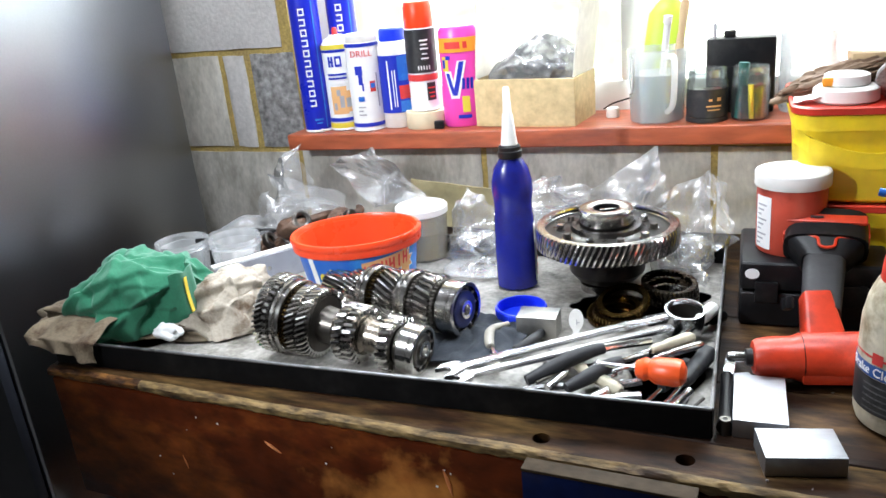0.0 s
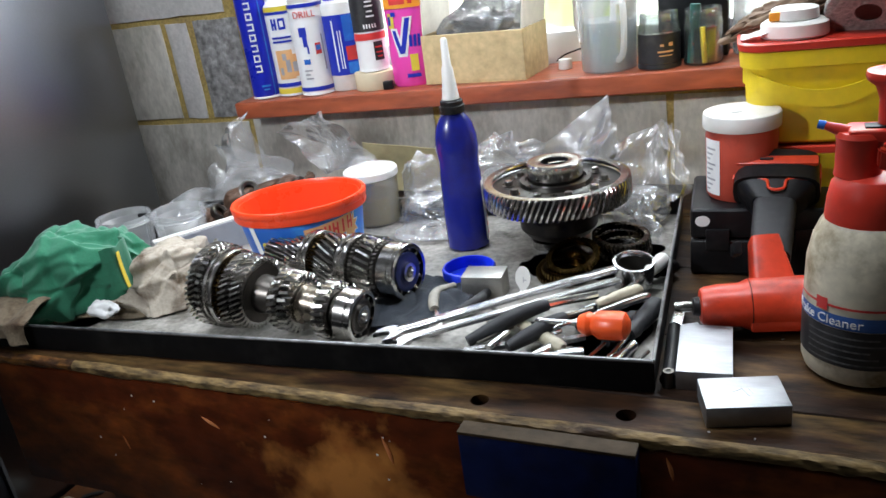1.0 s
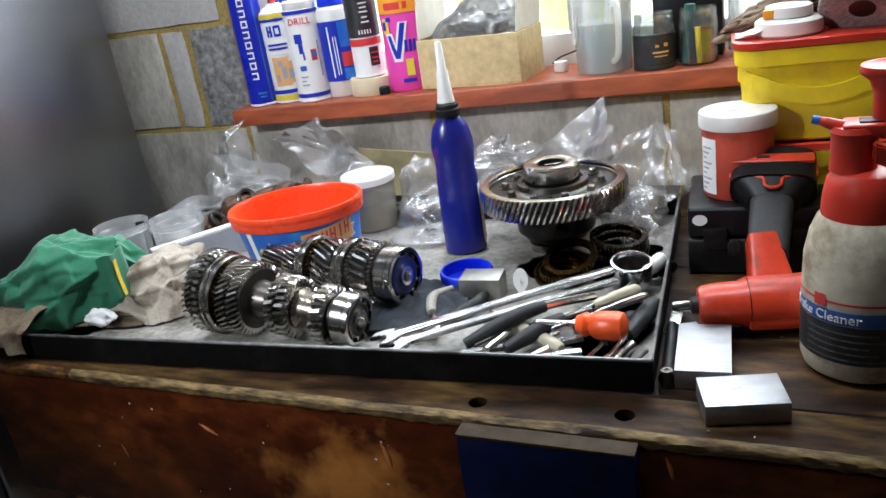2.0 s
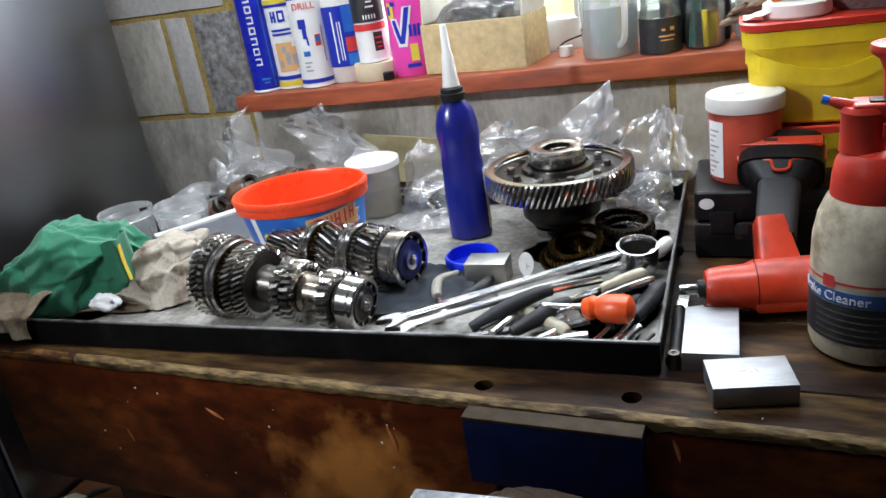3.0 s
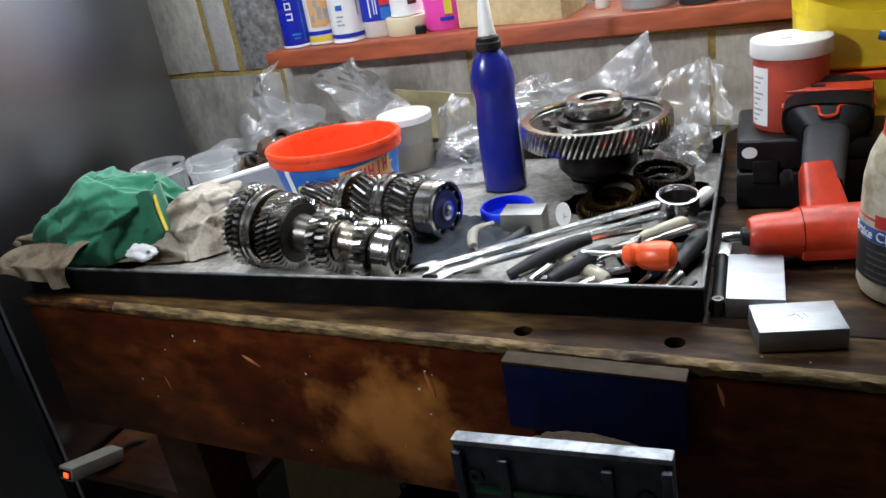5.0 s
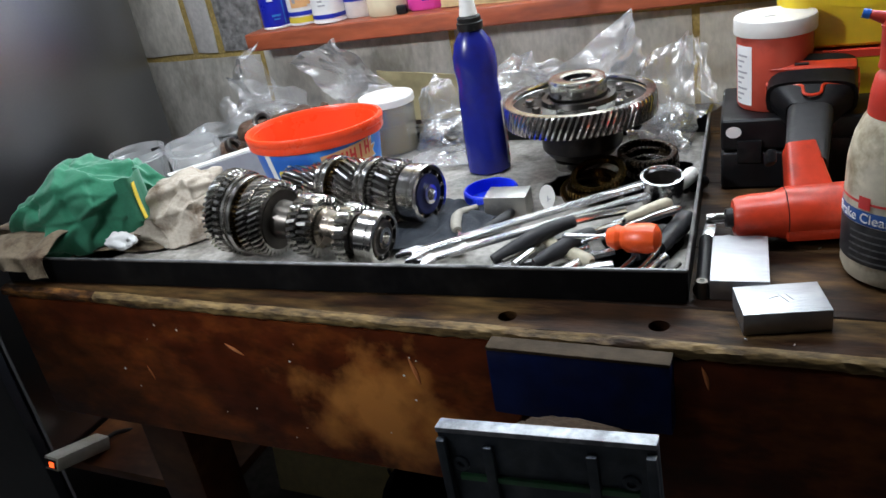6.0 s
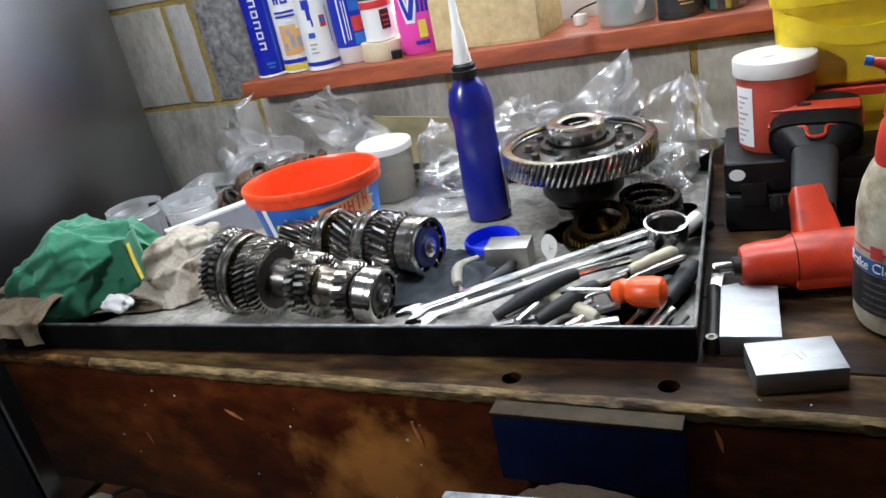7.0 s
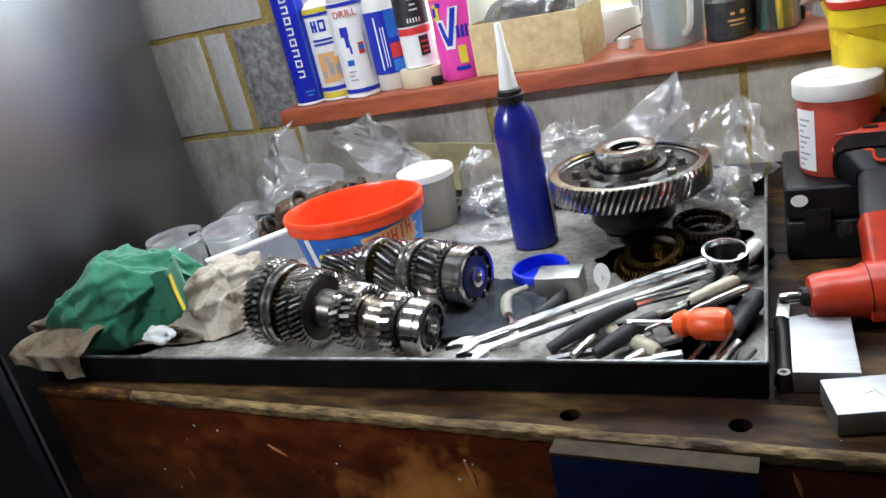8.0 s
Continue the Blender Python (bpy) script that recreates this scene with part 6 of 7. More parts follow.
part("clip", box((0.02, 0.02, 0.012), (-0.02, 0, 0.132), 0.003), BLACKPLASTIC, bb)
part("post", tube([(-0.045, -0.01, 0.131), (-0.045, -0.01, 0.158)], 0.0035, 10), GREYLABEL, bb)
wc = thing("white_canister", stand(0.005, 1.515), "cloudy white plastic measuring canister", "canister")
part("body", shell([(0.046, 0), (0.048, 0.003), (0.050, 0.135), (0.052, 0.138)], 0.0016, 48), JUGFILM, wc)
bm = bmesh.new()
for k in range(9):
    arc_patch(0.0495, -110, -100 + 8 * (k % 2), 0.02 + 0.012 * k, 0.0212 + 0.012 * k, 0.0008, 3, bm)
part("marks", bm, GREYLABEL, wc)
solo("white_bag", crumple((0.07, 0.04, 0.06), 71, 4, 0.5, 2.5, fine=0.3), CLEARBAG, "clear bag bundled on the white canister", "plastic bag", pose(0.06, 1.515, sill_z(0.02) + 0.139), smooth=20)

# ---- yellow tubs and what lies on them ----
def square_tub(z, h, w, d, label, strap):
    t = thing("yellow_tub", pose(0.128, 1.285, z, 0, 0, 4), label, "tub", group="stacked yellow tubs")

    def rounded(k, zz):
        pts = []
        r = 0.035
        for cx, cy, a0 in ((1, 1, 0), (-1, 1, 90), (-1, -1, 180), (1, -1, 270)):
            for s in range(7):
                a = radians(a0 + 15 * s)
                pts.append(((cx * (w / 2 * k - r) + r * math.cos(a)), (cy * (d / 2 * k - r) + r * math.sin(a)), zz))
        return pts

    def loft(levels, caps=True):
        bm = bmesh.new()
        rs = [[bm.verts.new(p) for p in rounded(k, zz)] for k, zz in levels]
        for a, b in zip(rs, rs[1:]):
            for i in range(len(a)):
                bm.faces.new((a[i], a[(i + 1) % len(a)], b[(i + 1) % len(b)], b[i]))
        if caps:
            bm.faces.new(rs[0])
            bm.faces.new(rs[-1])
        return bm
    part("body", loft([(0.86, 0), (0.90, 0.004), (0.945, h - 0.036), (0.945, h - 0.034)]), YELLOW, t)
    part("lip", loft([(0.94, h - 0.034), (0.985, h - 0.033), (0.995, h - 0.012), (0.97, h - 0.0115)]), YELLOW, t, "stepped yellow lip")
    part("lid", loft([(0.975, h - 0.011), (1.005, h - 0.0105), (1.01, h - 0.002), (0.985, h), (0.965, h - 0.003)]), REDPLASTIC, t, "red snap lid")
    if strap:
        def sag(u, v):
            x = -w * 0.46 + w * 0.86 * u
            zz = h - 0.045 - 0.040 * math.sin(math.pi * min(1, u * 1.25)) ** 1.0 + 0.03 * u + 0.022 * (v - 0.5)
            y = -d * 0.475 - 0.006 - 0.004 * math.sin(math.pi * u)
            if u < 0.08:
                y += (0.08 - u) * 0.5
            return (x - (0.006 if u < 0.1 else 0), y, zz)
        part("handle", sheet(30, 3, sag, 0.004), YELLOW, t, "drooping yellow strap handle")
    return t


square_tub(BENCH + 0.0005, 0.156, 0.29, 0.235, "yellow plastic tub with red lid, lower one", False)
square_tub(BENCH + 0.157, 0.137, 0.300, 0.240, "yellow plastic tub with red lid and strap handle", True)
ZT = BENCH + 0.157 + 0.1345
wl = thing("white_pot", pose(0.052, 1.225, ZT), "low white plastic pot with orange tab", "pot")
part("body", lathe([(0, 0), (0.040, 0), (0.043, 0.003), (0.042, 0.018), (0.036, 0.022), (0, 0.022)], 40), WHITEPLASTIC, wl)
part("cap", lathe([(0.028, 0.022), (0.030, 0.024), (0.029, 0.036), (0.026, 0.038), (0, 0.038)], 36), WHITEPLASTIC, wl)
part("tab", box((0.014, 0.012, 0.012), (-0.024, -0.018, 0.023), 0.002), ORANGELABEL, wl, "orange tab")
solo("paper_scrap", sheet(10, 8, lambda u, v: (-0.014 + 0.05 * u, 1.195 + 0.03 * v, ZT + 0.004 + 0.010 * u + 0.006 * noise.noise((u * 3, v * 3, 1))), 0.001), WHITELABEL, "folded white paper scrap on the tub", "paper")
gd = thing("grinding_disc", pose(0.138, 1.215, ZT + 0.026, -48, 12, 0), "worn grey grinding disc leaning on the lid", "disc")
part("disc", lathe([(0.016, -0.003), (0.050, -0.004), (0.052, -0.002), (0.052, 0.002), (0.048, 0.004), (0.030, 0.0025), (0.016, 0.003), (0.016, -0.003)], 48, close=False), material("grey_abrasive", (0.33, 0.31, 0.29), 0.8, vary=0.3, scale=200, bump=0.5), gd)
part("hub", lathe([(0, -0.002), (0.0155, -0.002), (0.0155, 0.002), (0, 0.002)], 24), DARKSTEEL, gd)
gl = solo("leather_glove", crumple((0.085, 0.028, 0.022), 81, 5, 0.35, 2, fine=0.1), BROWNCLOTH, "brown leather pad lying across the tub", "leather pad", pose(0.055, 1.275, ZT + 0.012, 0, -16, 4))
br = thing("scrubbing_brush", pose(0.14, 1.305, ZT + 0.0, 0, 0, 6), "wooden scrubbing brush with brown bristles", "brush")
bm = bmesh.new()
for i in range(26):
    for jx in range(4):
        x, y = -0.075 + 0.006 * i, -0.018 + 0.012 * jx
        tube([(x, y, 0.001), (x + rng.uniform(-0.002, 0.002), y + rng.uniform(-0.002, 0.002), 0.044)], 0.0022, 5, bm)
part("bristles", bm, BROWNCLOTH, br, "brown bristles")
part("block", box((0.17, 0.055, 0.014), (0, 0, 0.044), 0.004), WOODPALE, br)
solo("plastic_bag", crumple((0.085, 0.05, 0.05), 84, 4, 0.5, 2.3, fine=0.3), CLEARBAG, "clear bag lying on the brush", "plastic bag", pose(0.14, 1.30, ZT + 0.06), smooth=20)

# ---- black case with the red tub ----
cs = thing("black_case", pose(0.022, 1.158, BENCH + 0.0005, 0, 0, 4), "black plastic tool case with white dot", "case")
part("shell", box((0.19, 0.150, 0.052), (0, 0, 0), 0.007, 3), BLACKPLASTIC, cs)
part("lid", box((0.19, 0.150, 0.042), (0, 0, 0.0535), 0.007, 3), BLACKPLASTIC, cs)
part("latch", box((0.03, 0.006, 0.03), (-0.06, -0.0775, 0.038), 0.002), BLACKPLASTIC, cs)
part("latch", box((0.03, 0.006, 0.03), (0.05, -0.0775, 0.038), 0.002), BLACKPLASTIC, cs)
part("dot", lathe([(0, 0), (0.0095, 0), (0.0095, 0.0006), (0, 0.0006)], 28), WHITELABEL, cs, "white round sticker", m=pose(-0.079, -0.0752, 0.079, 90, 0, 0) @ Matrix.Diagonal((1, 0.8, 1, 1)))
CASETOP = BENCH + 0.0005 + 0.0958
rt = thing("red_tub", pose(-0.008, 1.148, CASETOP, 0, 0, 0), "dirty red plastic tub with white screw lid", "tub")
part("body", lathe([(0, 0.001), (0.0425, 0), (0.045, 0.004), (0.0462, 0.085), (0.045, 0.094), (0, 0.094)], 48), material("translucent_red", (0.50, 0.07, 0.04), 0.4, vary=0.1, scale=30, bump=0.04, second=(0.22, 0.026, 0.018), amount=0.75, patch=20), rt)
part("lid", lathe([(0.046, 0.0945), (0.0492, 0.095), (0.0497, 0.0965), (0.0497, 0.112), (0.0485, 0.1145), (0.044, 0.1155), (0.042, 0.1145), (0, 0.1145)], 56), WHITEPLASTIC, rt, "white ribbed lid")
part("lid_mark", box((0.014, 0.003, 0.0004), (-0.006, -0.01, 0.1148), turn=pose(0, 0, 0, 0, 0, 20)), GREYLABEL, rt)
part("label", arc_patch(0.0452, -158, -122, 0.008, 0.084, 0.0008, 8, r1=0.0462), WHITELABEL, rt, "white side label")
bm = bmesh.new()
for k in range(9):
    arc_patch(0.0458, -152, -142 + 6 * (k % 3), 0.014 + 0.007 * k, 0.0165 + 0.007 * k, 0.0014, 3, bm)
part("print", bm, GREYLABEL, rt)

# ---- impact wrench ----
iw = thing("impact_wrench", label="red and black cordless impact wrench lying on its side", category="impact wrench")
AX = lay((-0.040, 0.921, 0.9025), (0.14, 0.962, 0.9035)) @ Matrix.Diagonal((1, 0.84, 0.84, 1))
part("housing", lathe([(0.012, 0.0), (0.024, 0.001), (0.0275, 0.006), (0.030, 0.02), (0.031, 0.045), (0.0365, 0.056), (0.037, 0.12), (0.036, 0.165), (0.030, 0.178), (0, 0.179)], 40, close=False), TOOLRED, iw, "scuffed red motor housing", m=AX @ pose(0, 0, 0, 0, 90, 0))
part("nose", lathe([(0.011, -0.008), (0.0125, -0.007), (0.0145, 0.003), (0.011, 0.004)], 28), BLACKPLASTIC, iw, m=AX @ pose(0, 0, 0, 0, 90, 0))
part("anvil", lathe([(0.0, -0.029), (0.0065, -0.0285), (0.0078, -0.026), (0.0078, -0.012), (0.0065, -0.006), (0.0, -0.006)], 18), STEEL, iw, "square steel drive", m=AX @ pose(0, 0, 0, 0, 90, 0))
part("scuff", arc_patch(0.0372, -38, -8, 0.062, 0.125, 0.0006, 8), BLACKLABEL, iw, "dark rubbed patch", m=AX @ pose(0, 0, 0, 0, 90, 0))
part("rear_cap", lathe([(0.0372, 0.14), (0.0385, 0.142), (0.0385, 0.17), (0.032, 0.182), (0, 0.184)], 36, close=False), BLACKPLASTIC, iw, "black rear cap", m=AX @ pose(0, 0, 0, 0, 90, 0))
part("seam", lathe([(0.0366, 0.0545), (0.0374, 0.055), (0.0366, 0.0555)], 40, close=False), BLACKPLASTIC, iw, m=AX @ pose(0, 0, 0, 0, 90, 0))
part("moulding", box((0.07, 0.010, 0.016), (0.088, -0.031, -0.026), 0.004), TOOLRED, iw, "moulded ridge", m=AX)


def grip(a, b, w0, d0, w1, d1, name, mat, label="", square=0.55):
    """A rounded bar of changing section from a to b."""
    bm = bmesh.new()
    a, b = Vector(a), Vector(b)
    d = (b - a).normalized()
    side = d.cross(Vector((0, 0, 1))).normalized()
    up = side.cross(d)
    rows = []
    for i in range(9):
        t = i / 8
        w, h = (w0 + (w1 - w0) * t) / 2, (d0 + (d1 - d0) * t) / 2
        c = a + (b - a) * t
        rows.append([bm.verts.new(c + side * w * math.copysign(abs(math.cos(k * math.pi / 10)) ** square, math.cos(k * math.pi / 10)) + up * h * math.copysign(abs(math.sin(k * math.pi / 10)) ** square, math.sin(k * math.pi / 10))) for k in range(20)])
    for p, q in zip(rows, rows[1:]):
        for k in range(20):
            bm.faces.new((p[k], p[(k + 1) % 20], q[(k + 1) % 20], q[k]))
    bm.faces.new(rows[0])
    bm.faces.new(rows[-1])
    return part(name, bm, mat, iw, label)


grip((0.040, 0.950, 0.912), (0.026, 0.998, 0.958), 0.050, 0.036, 0.033, 0.032, "trigger_housing", TOOLRED, "red trigger housing", 0.28)
part("trigger", box((0.010, 0.032, 0.016), (-0.004, 0.985, 0.942), 0.003, turn=pose(0, 0, 0, -30, 0, 12)), BLACKPLASTIC, iw, "black trigger")
grip((0.034, 0.985, 0.935), (0.037, 1.075, 0.974), 0.046, 0.046, 0.052, 0.05, "handle", BLACKRUBBER, "grey rubber grip")
grip((0.036, 1.068, 0.972), (0.037, 1.092, 0.985), 0.054, 0.048, 0.094, 0.054, "handle_foot", BLACKPLASTIC)
bat = grip((0.037, 1.0925, 0.9855), (0.038, 1.140, 1.008), 0.104, 0.058, 0.102, 0.055, "battery", BLACKPLASTIC, "black and red battery pack")
bp = lay((0.037, 1.117, 0.997), (0.037, 1.140, 1.008))
for nm, size, at, mt in (("red_trim", (0.016, 0.098, 0.006), (0.004, 0, 0.0265), TOOLRED), ("red_trim", (0.030, 0.012, 0.030), (-0.002, 0.047, 0.0), TOOLRED), ("red_trim", (0.030, 0.012, 0.030), (-0.002, -0.047, 0.0), TOOLRED)):
    part(nm, box(size, (at[0], at[1], at[2] - size[2] / 2), 0.003), mt, iw, "red trim", m=bp)
part("trim_line", tube(curve_points([(-0.028, 0.034, 0.020), (-0.030, 0.012, 0.026), (-0.046, 0.008, 0.028), (-0.050, 0.0, 0.028), (-0.046, -0.010, 0.028), (-0.030, -0.014, 0.026), (-0.028, -0.036, 0.020)], 5), 0.002, 8), TOOLRED, iw, "red trim line", m=bp)
part("logo_shape", box((0.003, 0.016, 0.002), (0.004, 0.012, 0.0296)), BLACKLABEL, iw, m=bp)

# ---- spray bottle ----
sb = thing("spray_bottle", pose(0.126, 0.872, BENCH + 0.0005), "grimy white brake cleaner spray bottle with red head", "spray bottle")
BR = 0.0565
part("body", lathe([(0, 0.003), (0.046, 0.0), (0.0535, 0.005), (BR, 0.014), (BR, 0.095), (0.0555, 0.125), (0.051, 0.148), (0.045, 0.163), (0.038, 0.174), (0.034, 0.178), (0, 0.178)], 56, close=False), GREYWHITE, sb, "grimy off-white bottle")
part("label", arc_patch(BR, -190, 0, 0.026, 0.068, 0.0008, 30), BLACKLABEL, sb, "dirty black label")
part("label_band", arc_patch(BR, -190, 0, 0.0685, 0.083, 0.0008, 30), material("faded_blue_label", (0.030, 0.105, 0.36), 0.45, vary=0.2, scale=60, bump=0, second=(0.10, 0.13, 0.2), amount=0.5, patch=30), sb, "blue label band")
part("lettering", wrap(lettering("Brake Cleaner", 0.0140), BR, -135, 0.0755), WHITELABEL, sb, "white words")
part("label_line", arc_patch(BR, -190, 0, 0.090, 0.0925, 0.0008, 30), REDLABEL, sb, "red line")
part("badge", arc_patch(BR, -141, -128, 0.085, 0.098, 0.0014, 5), REDLABEL, sb, "red badge")
bm = bmesh.new()
for k in range(5):
    arc_patch(BR, -150, -70 - 8 * (k % 3), 0.030 + 0.0072 * k, 0.0320 + 0.0072 * k, 0.0014, 12, bm)
part("print", bm, material("faded_print", (0.10, 0.10, 0.10), 0.6, vary=0.4, scale=200, bump=0), sb)
part("collar", lathe([(0.038, 0.160), (0.0415, 0.161), (0.0415, 0.168), (0.0400, 0.188), (0.0370, 0.203), (0.031, 0.211), (0.020, 0.214), (0, 0.214)], 56), REDPLASTIC, sb, "glossy red screw collar")
head = part("head", lathe([(0.0, 0.212), (0.0215, 0.212), (0.0205, 0.218), (0.0205, 0.246), (0.0215, 0.250), (0.019, 0.255), (0, 0.256)], 40), REDPLASTIC, sb, "red pump head", m=pose(-0.014, 0.0, 0))
part("deck", box((0.066, 0.034, 0.012), (0.022, 0.0, 0.247), 0.004, 3), REDPLASTIC, head, "red head deck")
part("deck_slot", box((0.034, 0.016, 0.003), (0.020, -0.002, 0.2578), 0.001), BLACKPLASTIC, head, "dark slot in the deck")
part("plunger", lathe([(0.014, 0.252), (0.0155, 0.256), (0.0160, 0.284), (0.020, 0.296), (0.0275, 0.302), (0.0290, 0.306), (0.0280, 0.310), (0.022, 0.3105), (0.018, 0.308), (0, 0.307)], 40, at=(0.030, 0.004, 0), close=False), REDPLASTIC, head, "red plunger with flared top")
part("arm", tube([(-0.010, 0.0, 0.253), (-0.020, 0.001, 0.2565), (-0.030, 0.003, 0.2595)], [0.0070, 0.0056, 0.0040], 16), REDPLASTIC, head, "red nozzle arm")
part("tip", lathe([(0.0035, 0), (0.0045, 0.001), (0.0042, 0.007), (0, 0.0072)], 14), SKYLABEL, head, "pale blue nozzle tip", m=along((-0.030, 0.003, 0.2595), (-0.040, 0.004, 0.2620)))
part("lever", prism([(0.014, 0.244), (0.075, 0.222), (0.082, 0.206), (0.070, 0.198), (0.014, 0.226)], 0.016, bevel=0.002), REDPLASTIC, head, "red trigger lever", m=pose(0, -0.020, 0))

# ---- aluminium blocks and the spanner beside the tray ----
solo("aluminium_block", box((0.057, 0.104, 0.0225), (0, 0, 0), 0.001, 2), ALU, "sawn square aluminium block, bright top", "metal block", pose(-0.026, 0.842, BENCH + 0.0005, 0, 0, 4), group="aluminium blocks")
b2_ = thing("aluminium_block", pose(0.017, 0.762, BENCH + 0.0005, 0, 0, 15), "flat aluminium block with scratched scribe marks", "metal block", group="aluminium blocks")
part("block", box((0.079, 0.054, 0.0225), (0, 0, 0), 0.001, 2), ALU, b2_)
part("scribe_marks", bars([(0.0, 0, 0.0008, 0.016), (0.006, 0.004, 0.0008, 0.010), (-0.007, 0.003, 0.010, 0.0008)]), GREYLABEL, b2_, m=pose(0.002, 0, 0.0226, 90, 0, 20) @ pose(0, 0, -0.008))
bs_ = thing("black_spanner", label="black-handled tool lying beside the tray", category="tool")
part("handle", tube(curve_points([(-0.0585, 0.790, 0.880), (-0.060, 0.815, 0.880), (-0.064, 0.87, 0.880), (-0.067, 0.905, 0.881)], 6), [0.0095, 0.0095, 0.009, 0.0085, 0.008, 0.0075, 0.0075, 0.0075, 0.0075, 0.0075, 0.0075, 0.0075, 0.0075, 0.0075, 0.0075, 0.0075, 0.0075, 0.0075, 0.0075], 14), BLACKPLASTIC, bs_)
part("eye", lathe([(0.003, -0.0098), (0.006, -0.0098), (0.006, 0.0098), (0.003, 0.0098), (0.003, -0.0098)], 18, at=(-0.0588, 0.793, 0.880), close=False), DARKSTEEL, bs_, "steel hanging eye")
part("blade", box((0.014, 0.05, 0.004), (-0.066, 0.935, 0.878), 0.001), CHROME, bs_)
solo("steel_scrap", box((0.024, 0.03, 0.004), (0, 0, 0), 0.0008), ALU, "small bright metal offcut on the bench", "offcut", pose(-0.048, 0.915, BENCH + 0.0006, 0, 0, 25))
solo("red_fleck", box((0.008, 0.005, 0.002), (0, 0, 0), 0.0006), REDLABEL, "tiny red plastic chip on the bench", "chip", pose(0.014, 0.80, BENCH + 0.0006, 0, 0, 30))
for k in range(26):
    x, y = rng.uniform(-0.05, 0.35), rng.uniform(0.71, 0.98)
    solo("swarf", box((rng.uniform(0.002, 0.005), rng.uniform(0.001, 0.003), 0.0008), (0, 0, 0)), DARKSTEEL if k % 2 else ALU, "tiny metal chip on the bench", "metal chip", pose(x, y, BENCH + 0.0007, 0, 0, rng.uniform(0, 180)), group="swarf on the bench", smooth=0)

# ---- under the bench ----
ps = thing("power_strip", pose(-1.239, 0.806, 0.403, -17.7, 0, -4), "white extension lead block with red lit switch", "power strip")
part("body", box((0.040, 0.118, 0.028), (0, 0.019, 0), 0.005), material("grubby_white_plastic", (0.5, 0.47, 0.4), 0.5, vary=0.1, bump=0.03, second=(0.3, 0.26, 0.2), amount=0.5, patch=20), ps)
part("switch_frame", box((0.032, 0.002, 0.017), (0, -0.0408, 0.006), 0.0006), BLACKPLASTIC, ps)
part("switch", box((0.012, 0.003, 0.010), (0.006, -0.0425, 0.009), 0.001), glow("red_neon", (1.0, 0.10, 0.02), 2.2), ps, "glowing red switch")
part("lead", tube(curve_points([(0, 0.077, 0.014), (0.002, 0.11, 0.020), (0.02, 0.16, 0.012), (0.05, 0.24, -0.008)], 6), 0.0045, 10), BLACKRUBBER, ps, "black lead")
bt_ = thing("car_battery", pose(-1.045, 1.005, 0.3805), "black battery with worn pale print", "battery")
part("case", box((0.150, 0.10, 0.088), (0, 0, 0), 0.004), BLACKPLASTIC, bt_)
part("print", bars([(-0.030 + 0.013 * k, 0.040 + 0.002 * (k % 2), 0.007, 0.009) for k in range(6)]), GREYLABEL, bt_, "worn pale print", m=pose(0.005, -0.0503, 0))
part("terminal", lathe([(0.009, 0), (0.008, 0.014), (0, 0.0145)], 18), DARKSTEEL, bt_, m=pose(-0.05, 0, 0.088))
shelf_ = solo("under_shelf", box((0.40, 0.46, 0.02), (0, 0, 0), 0.002), APRON, "dark wooden board beneath the bench end", "shelf", pose(-1.10, 1.06, 0.3600))
bk = thing("black_bucket", pose(-0.50, 1.02, 0.0005), "black plastic bucket under the bench", "bucket")
part("body", shell([(0.12, 0), (0.125, 0.004), (0.155, 0.30), (0.16, 0.303)], 0.003, 44), BLACKPLASTIC, bk)
part("bail", tube(curve_points([(-0.158, 0, 0.29), (-0.12, -0.05, 0.37), (0, -0.08, 0.41), (0.12, -0.05, 0.37), (0.158, 0, 0.29)], 6), 0.003, 8), STEEL, bk)
# added panel; its pale yellow stands for light reaching under the bench
cbd = solo("pale_board", box((0.45, 0.012, 0.36), (0, 0, 0), 0.001), material("lit_area_yellow", (0.80, 0.68, 0.36), 0.7, vary=0.08, scale=60, bump=0.08, second=(0.5, 0.4, 0.2), amount=0.4, patch=8), "added panel, pale yellow for the lit area under the bench", "board", pose(-0.90, 1.20, 0.0, -8, 0, 0))
wr = solo("brown_rag", crumple((0.075, 0.03, 0.028), 91, 5, 0.22, 1.5, fine=0.05, pleats=0.1, count=6), material("dark_brown_rag", (0.07, 0.045, 0.028), 0.9, vary=0.2, scale=200, bump=0.3), "brown rag stuffed behind the vice jaw", "rag", pose(-0.165, 0.635, 0.768))

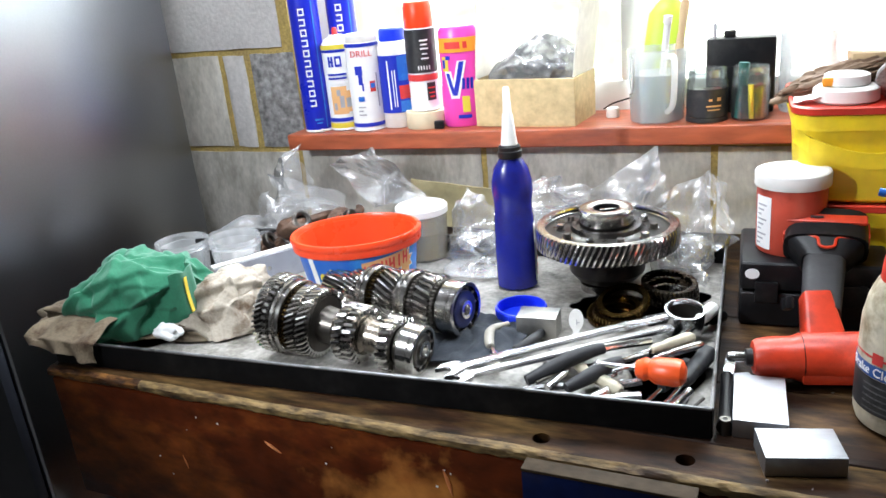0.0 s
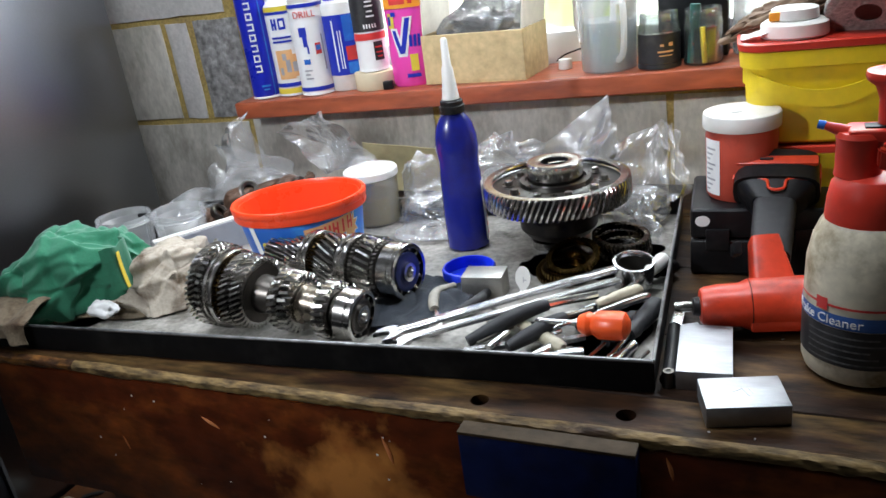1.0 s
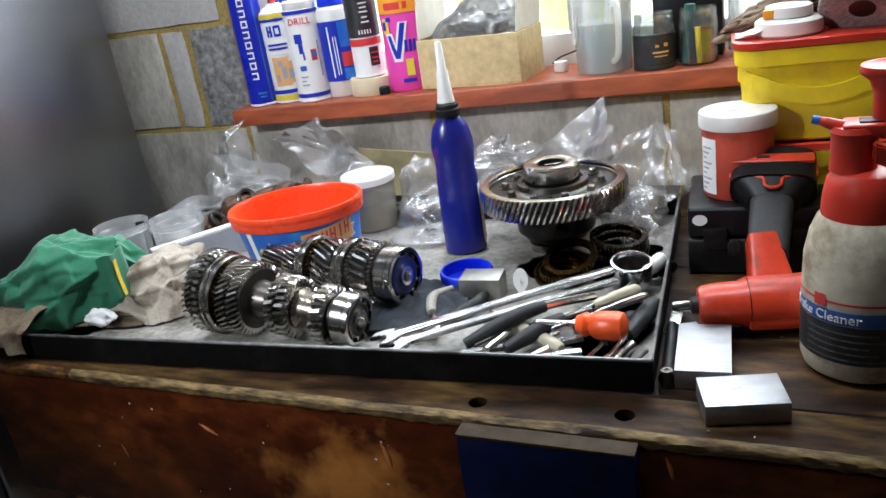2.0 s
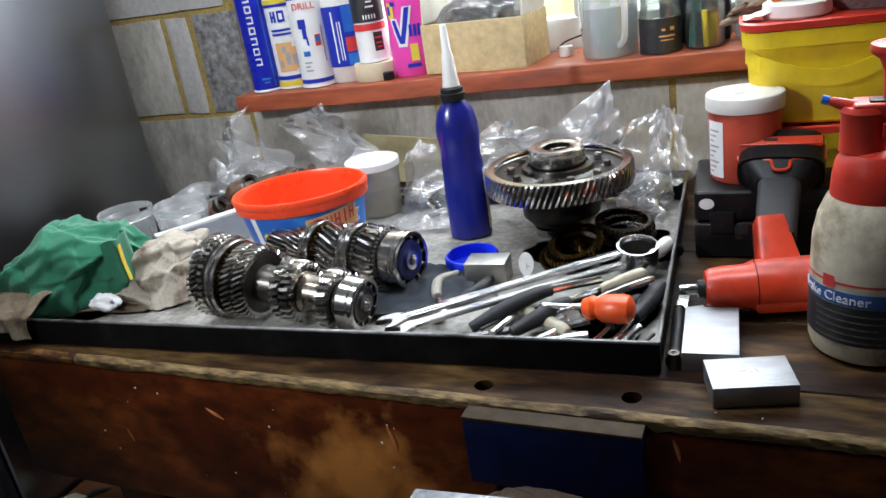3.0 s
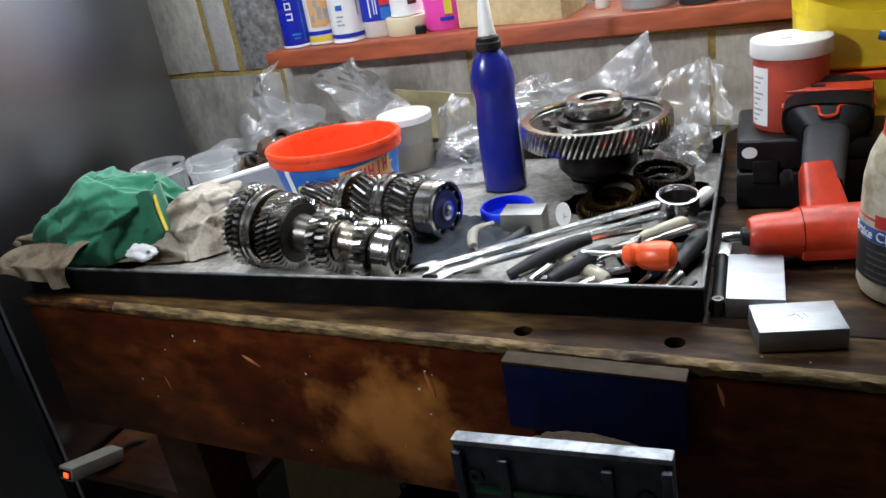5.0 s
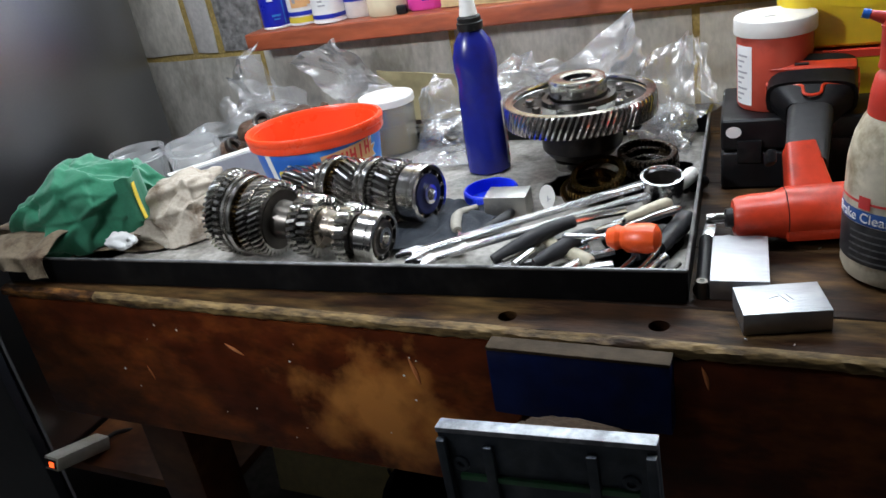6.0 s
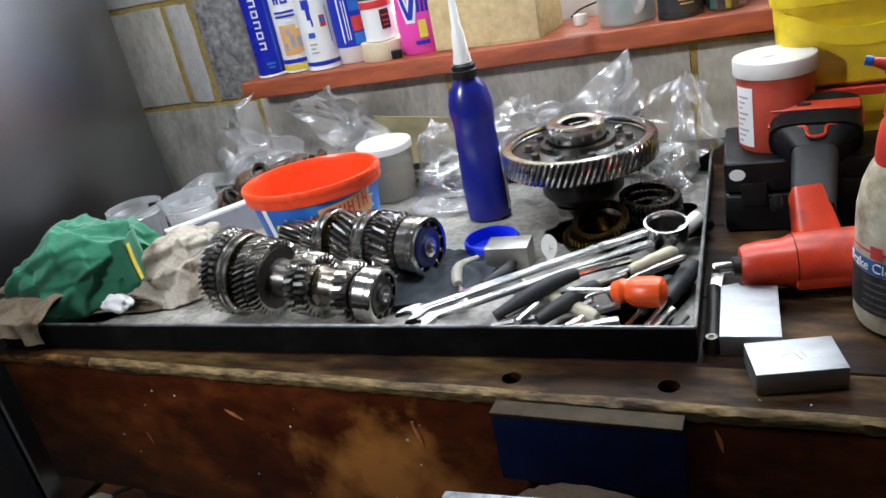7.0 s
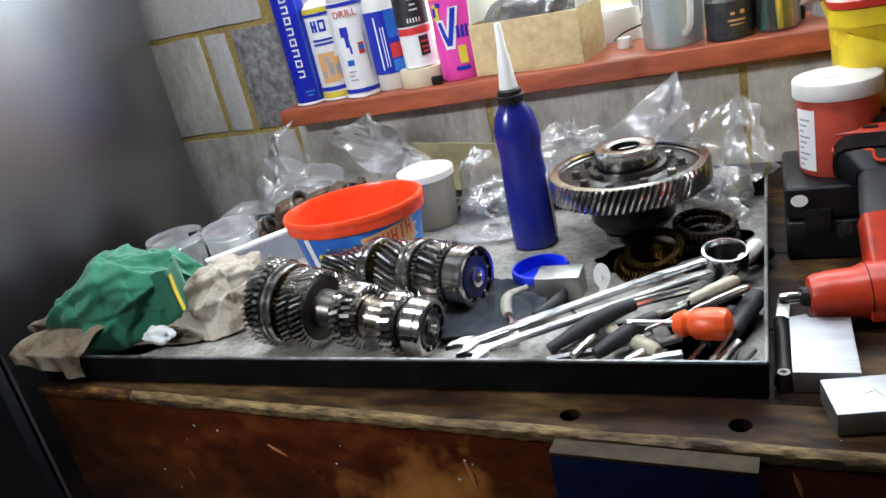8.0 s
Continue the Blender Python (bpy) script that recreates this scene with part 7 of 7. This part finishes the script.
# ---- wall blocks ----
def block(x0, x1, z0, z1, mat, seed):
    """A block with slightly broken edges, proud of the mortar."""
    bm = bmesh.new()
    nx, nz = 8, 4
    g = []
    for i in range(nx + 1):
        col = []
        for j in range(nz + 1):
            x, z = x0 + (x1 - x0) * i / nx, z0 + (z1 - z0) * j / nz
            edge = i in (0, nx) or j in (0, nz)
            k = 0.0028 * noise.noise((x * 30, z * 30, seed))
            col.append(bm.verts.new((x + (k if i in (0, nx) else 0), WALLY - 0.0055 + (0.0035 if edge else 0) + 0.0012 * noise.noise((x * 14, z * 14, seed)), z + (k if j in (0, nz) else 0))))
        g.append(col)
    for i in range(nx):
        for j in range(nz):
            bm.faces.new((g[i][j], g[i + 1][j], g[i + 1][j + 1], g[i][j + 1]))
    rim = [g[i][0] for i in range(nx + 1)] + [g[nx][j] for j in range(1, nz + 1)] + [g[i][nz] for i in range(nx - 1, -1, -1)] + [g[0][j] for j in range(nz - 1, 0, -1)]
    back = [bm.verts.new((v.co.x, WALLY + 0.004, v.co.z)) for v in rim]
    for i in range(len(rim)):
        bm.faces.new((rim[i], back[i], back[(i + 1) % len(rim)], rim[(i + 1) % len(rim)]))
    part("block", bm, mat, wall, smooth=40)


J = 0.0065
courses = [0.116 + 0.2265 * k for k in range(11)]
for k, zc in enumerate(courses):
    z0, z1 = zc + J, zc + 0.2265 - J
    if z1 > 2.4:
        break
    shift = -0.600 if k % 2 else -0.375
    xs = [shift + 0.4565 * n for n in range(-5, 7)]
    for a, b in zip(xs, xs[1:]):
        lo, hi = max(a + J, -2.6), min(b - J, 2.1)
        if hi - lo < 0.03:
            continue
        top = 1.0355 if (k == 3 and lo > OPEN_L - 0.02) else z1
        spans = [(lo, hi)]
        if z1 > 1.05:
            spans = []
            if lo < OPEN_L:
                spans.append((lo, min(hi, OPEN_L + 0.001)))
            if hi > OPEN_R:
                spans.append((max(lo, OPEN_R - 0.001), hi))
            if k == 4:
                spans = [s for s in spans if s[0] > OPEN_R - 0.01]
        for s0, s1 in spans:
            if s1 - s0 > 0.025:
                mat = BLOCK_PALE if (k == 5 and s0 < OPEN_L) else BLOCK
                block(s0, s1, z0, min(top, 2.39), mat, k * 10 + s0)
zc = courses[4]
for a, b, mat in ((-2.6, -1.70, BLOCK), (-1.70, -1.2445, BLOCK), (-1.2345, -1.170, BLOCK_PALE), (-1.158, OPEN_L + 0.001, BLOCK_ROUGH)):
    block(a + 0.004, b - 0.002, zc + J, zc + 0.2265 - J, mat, a)
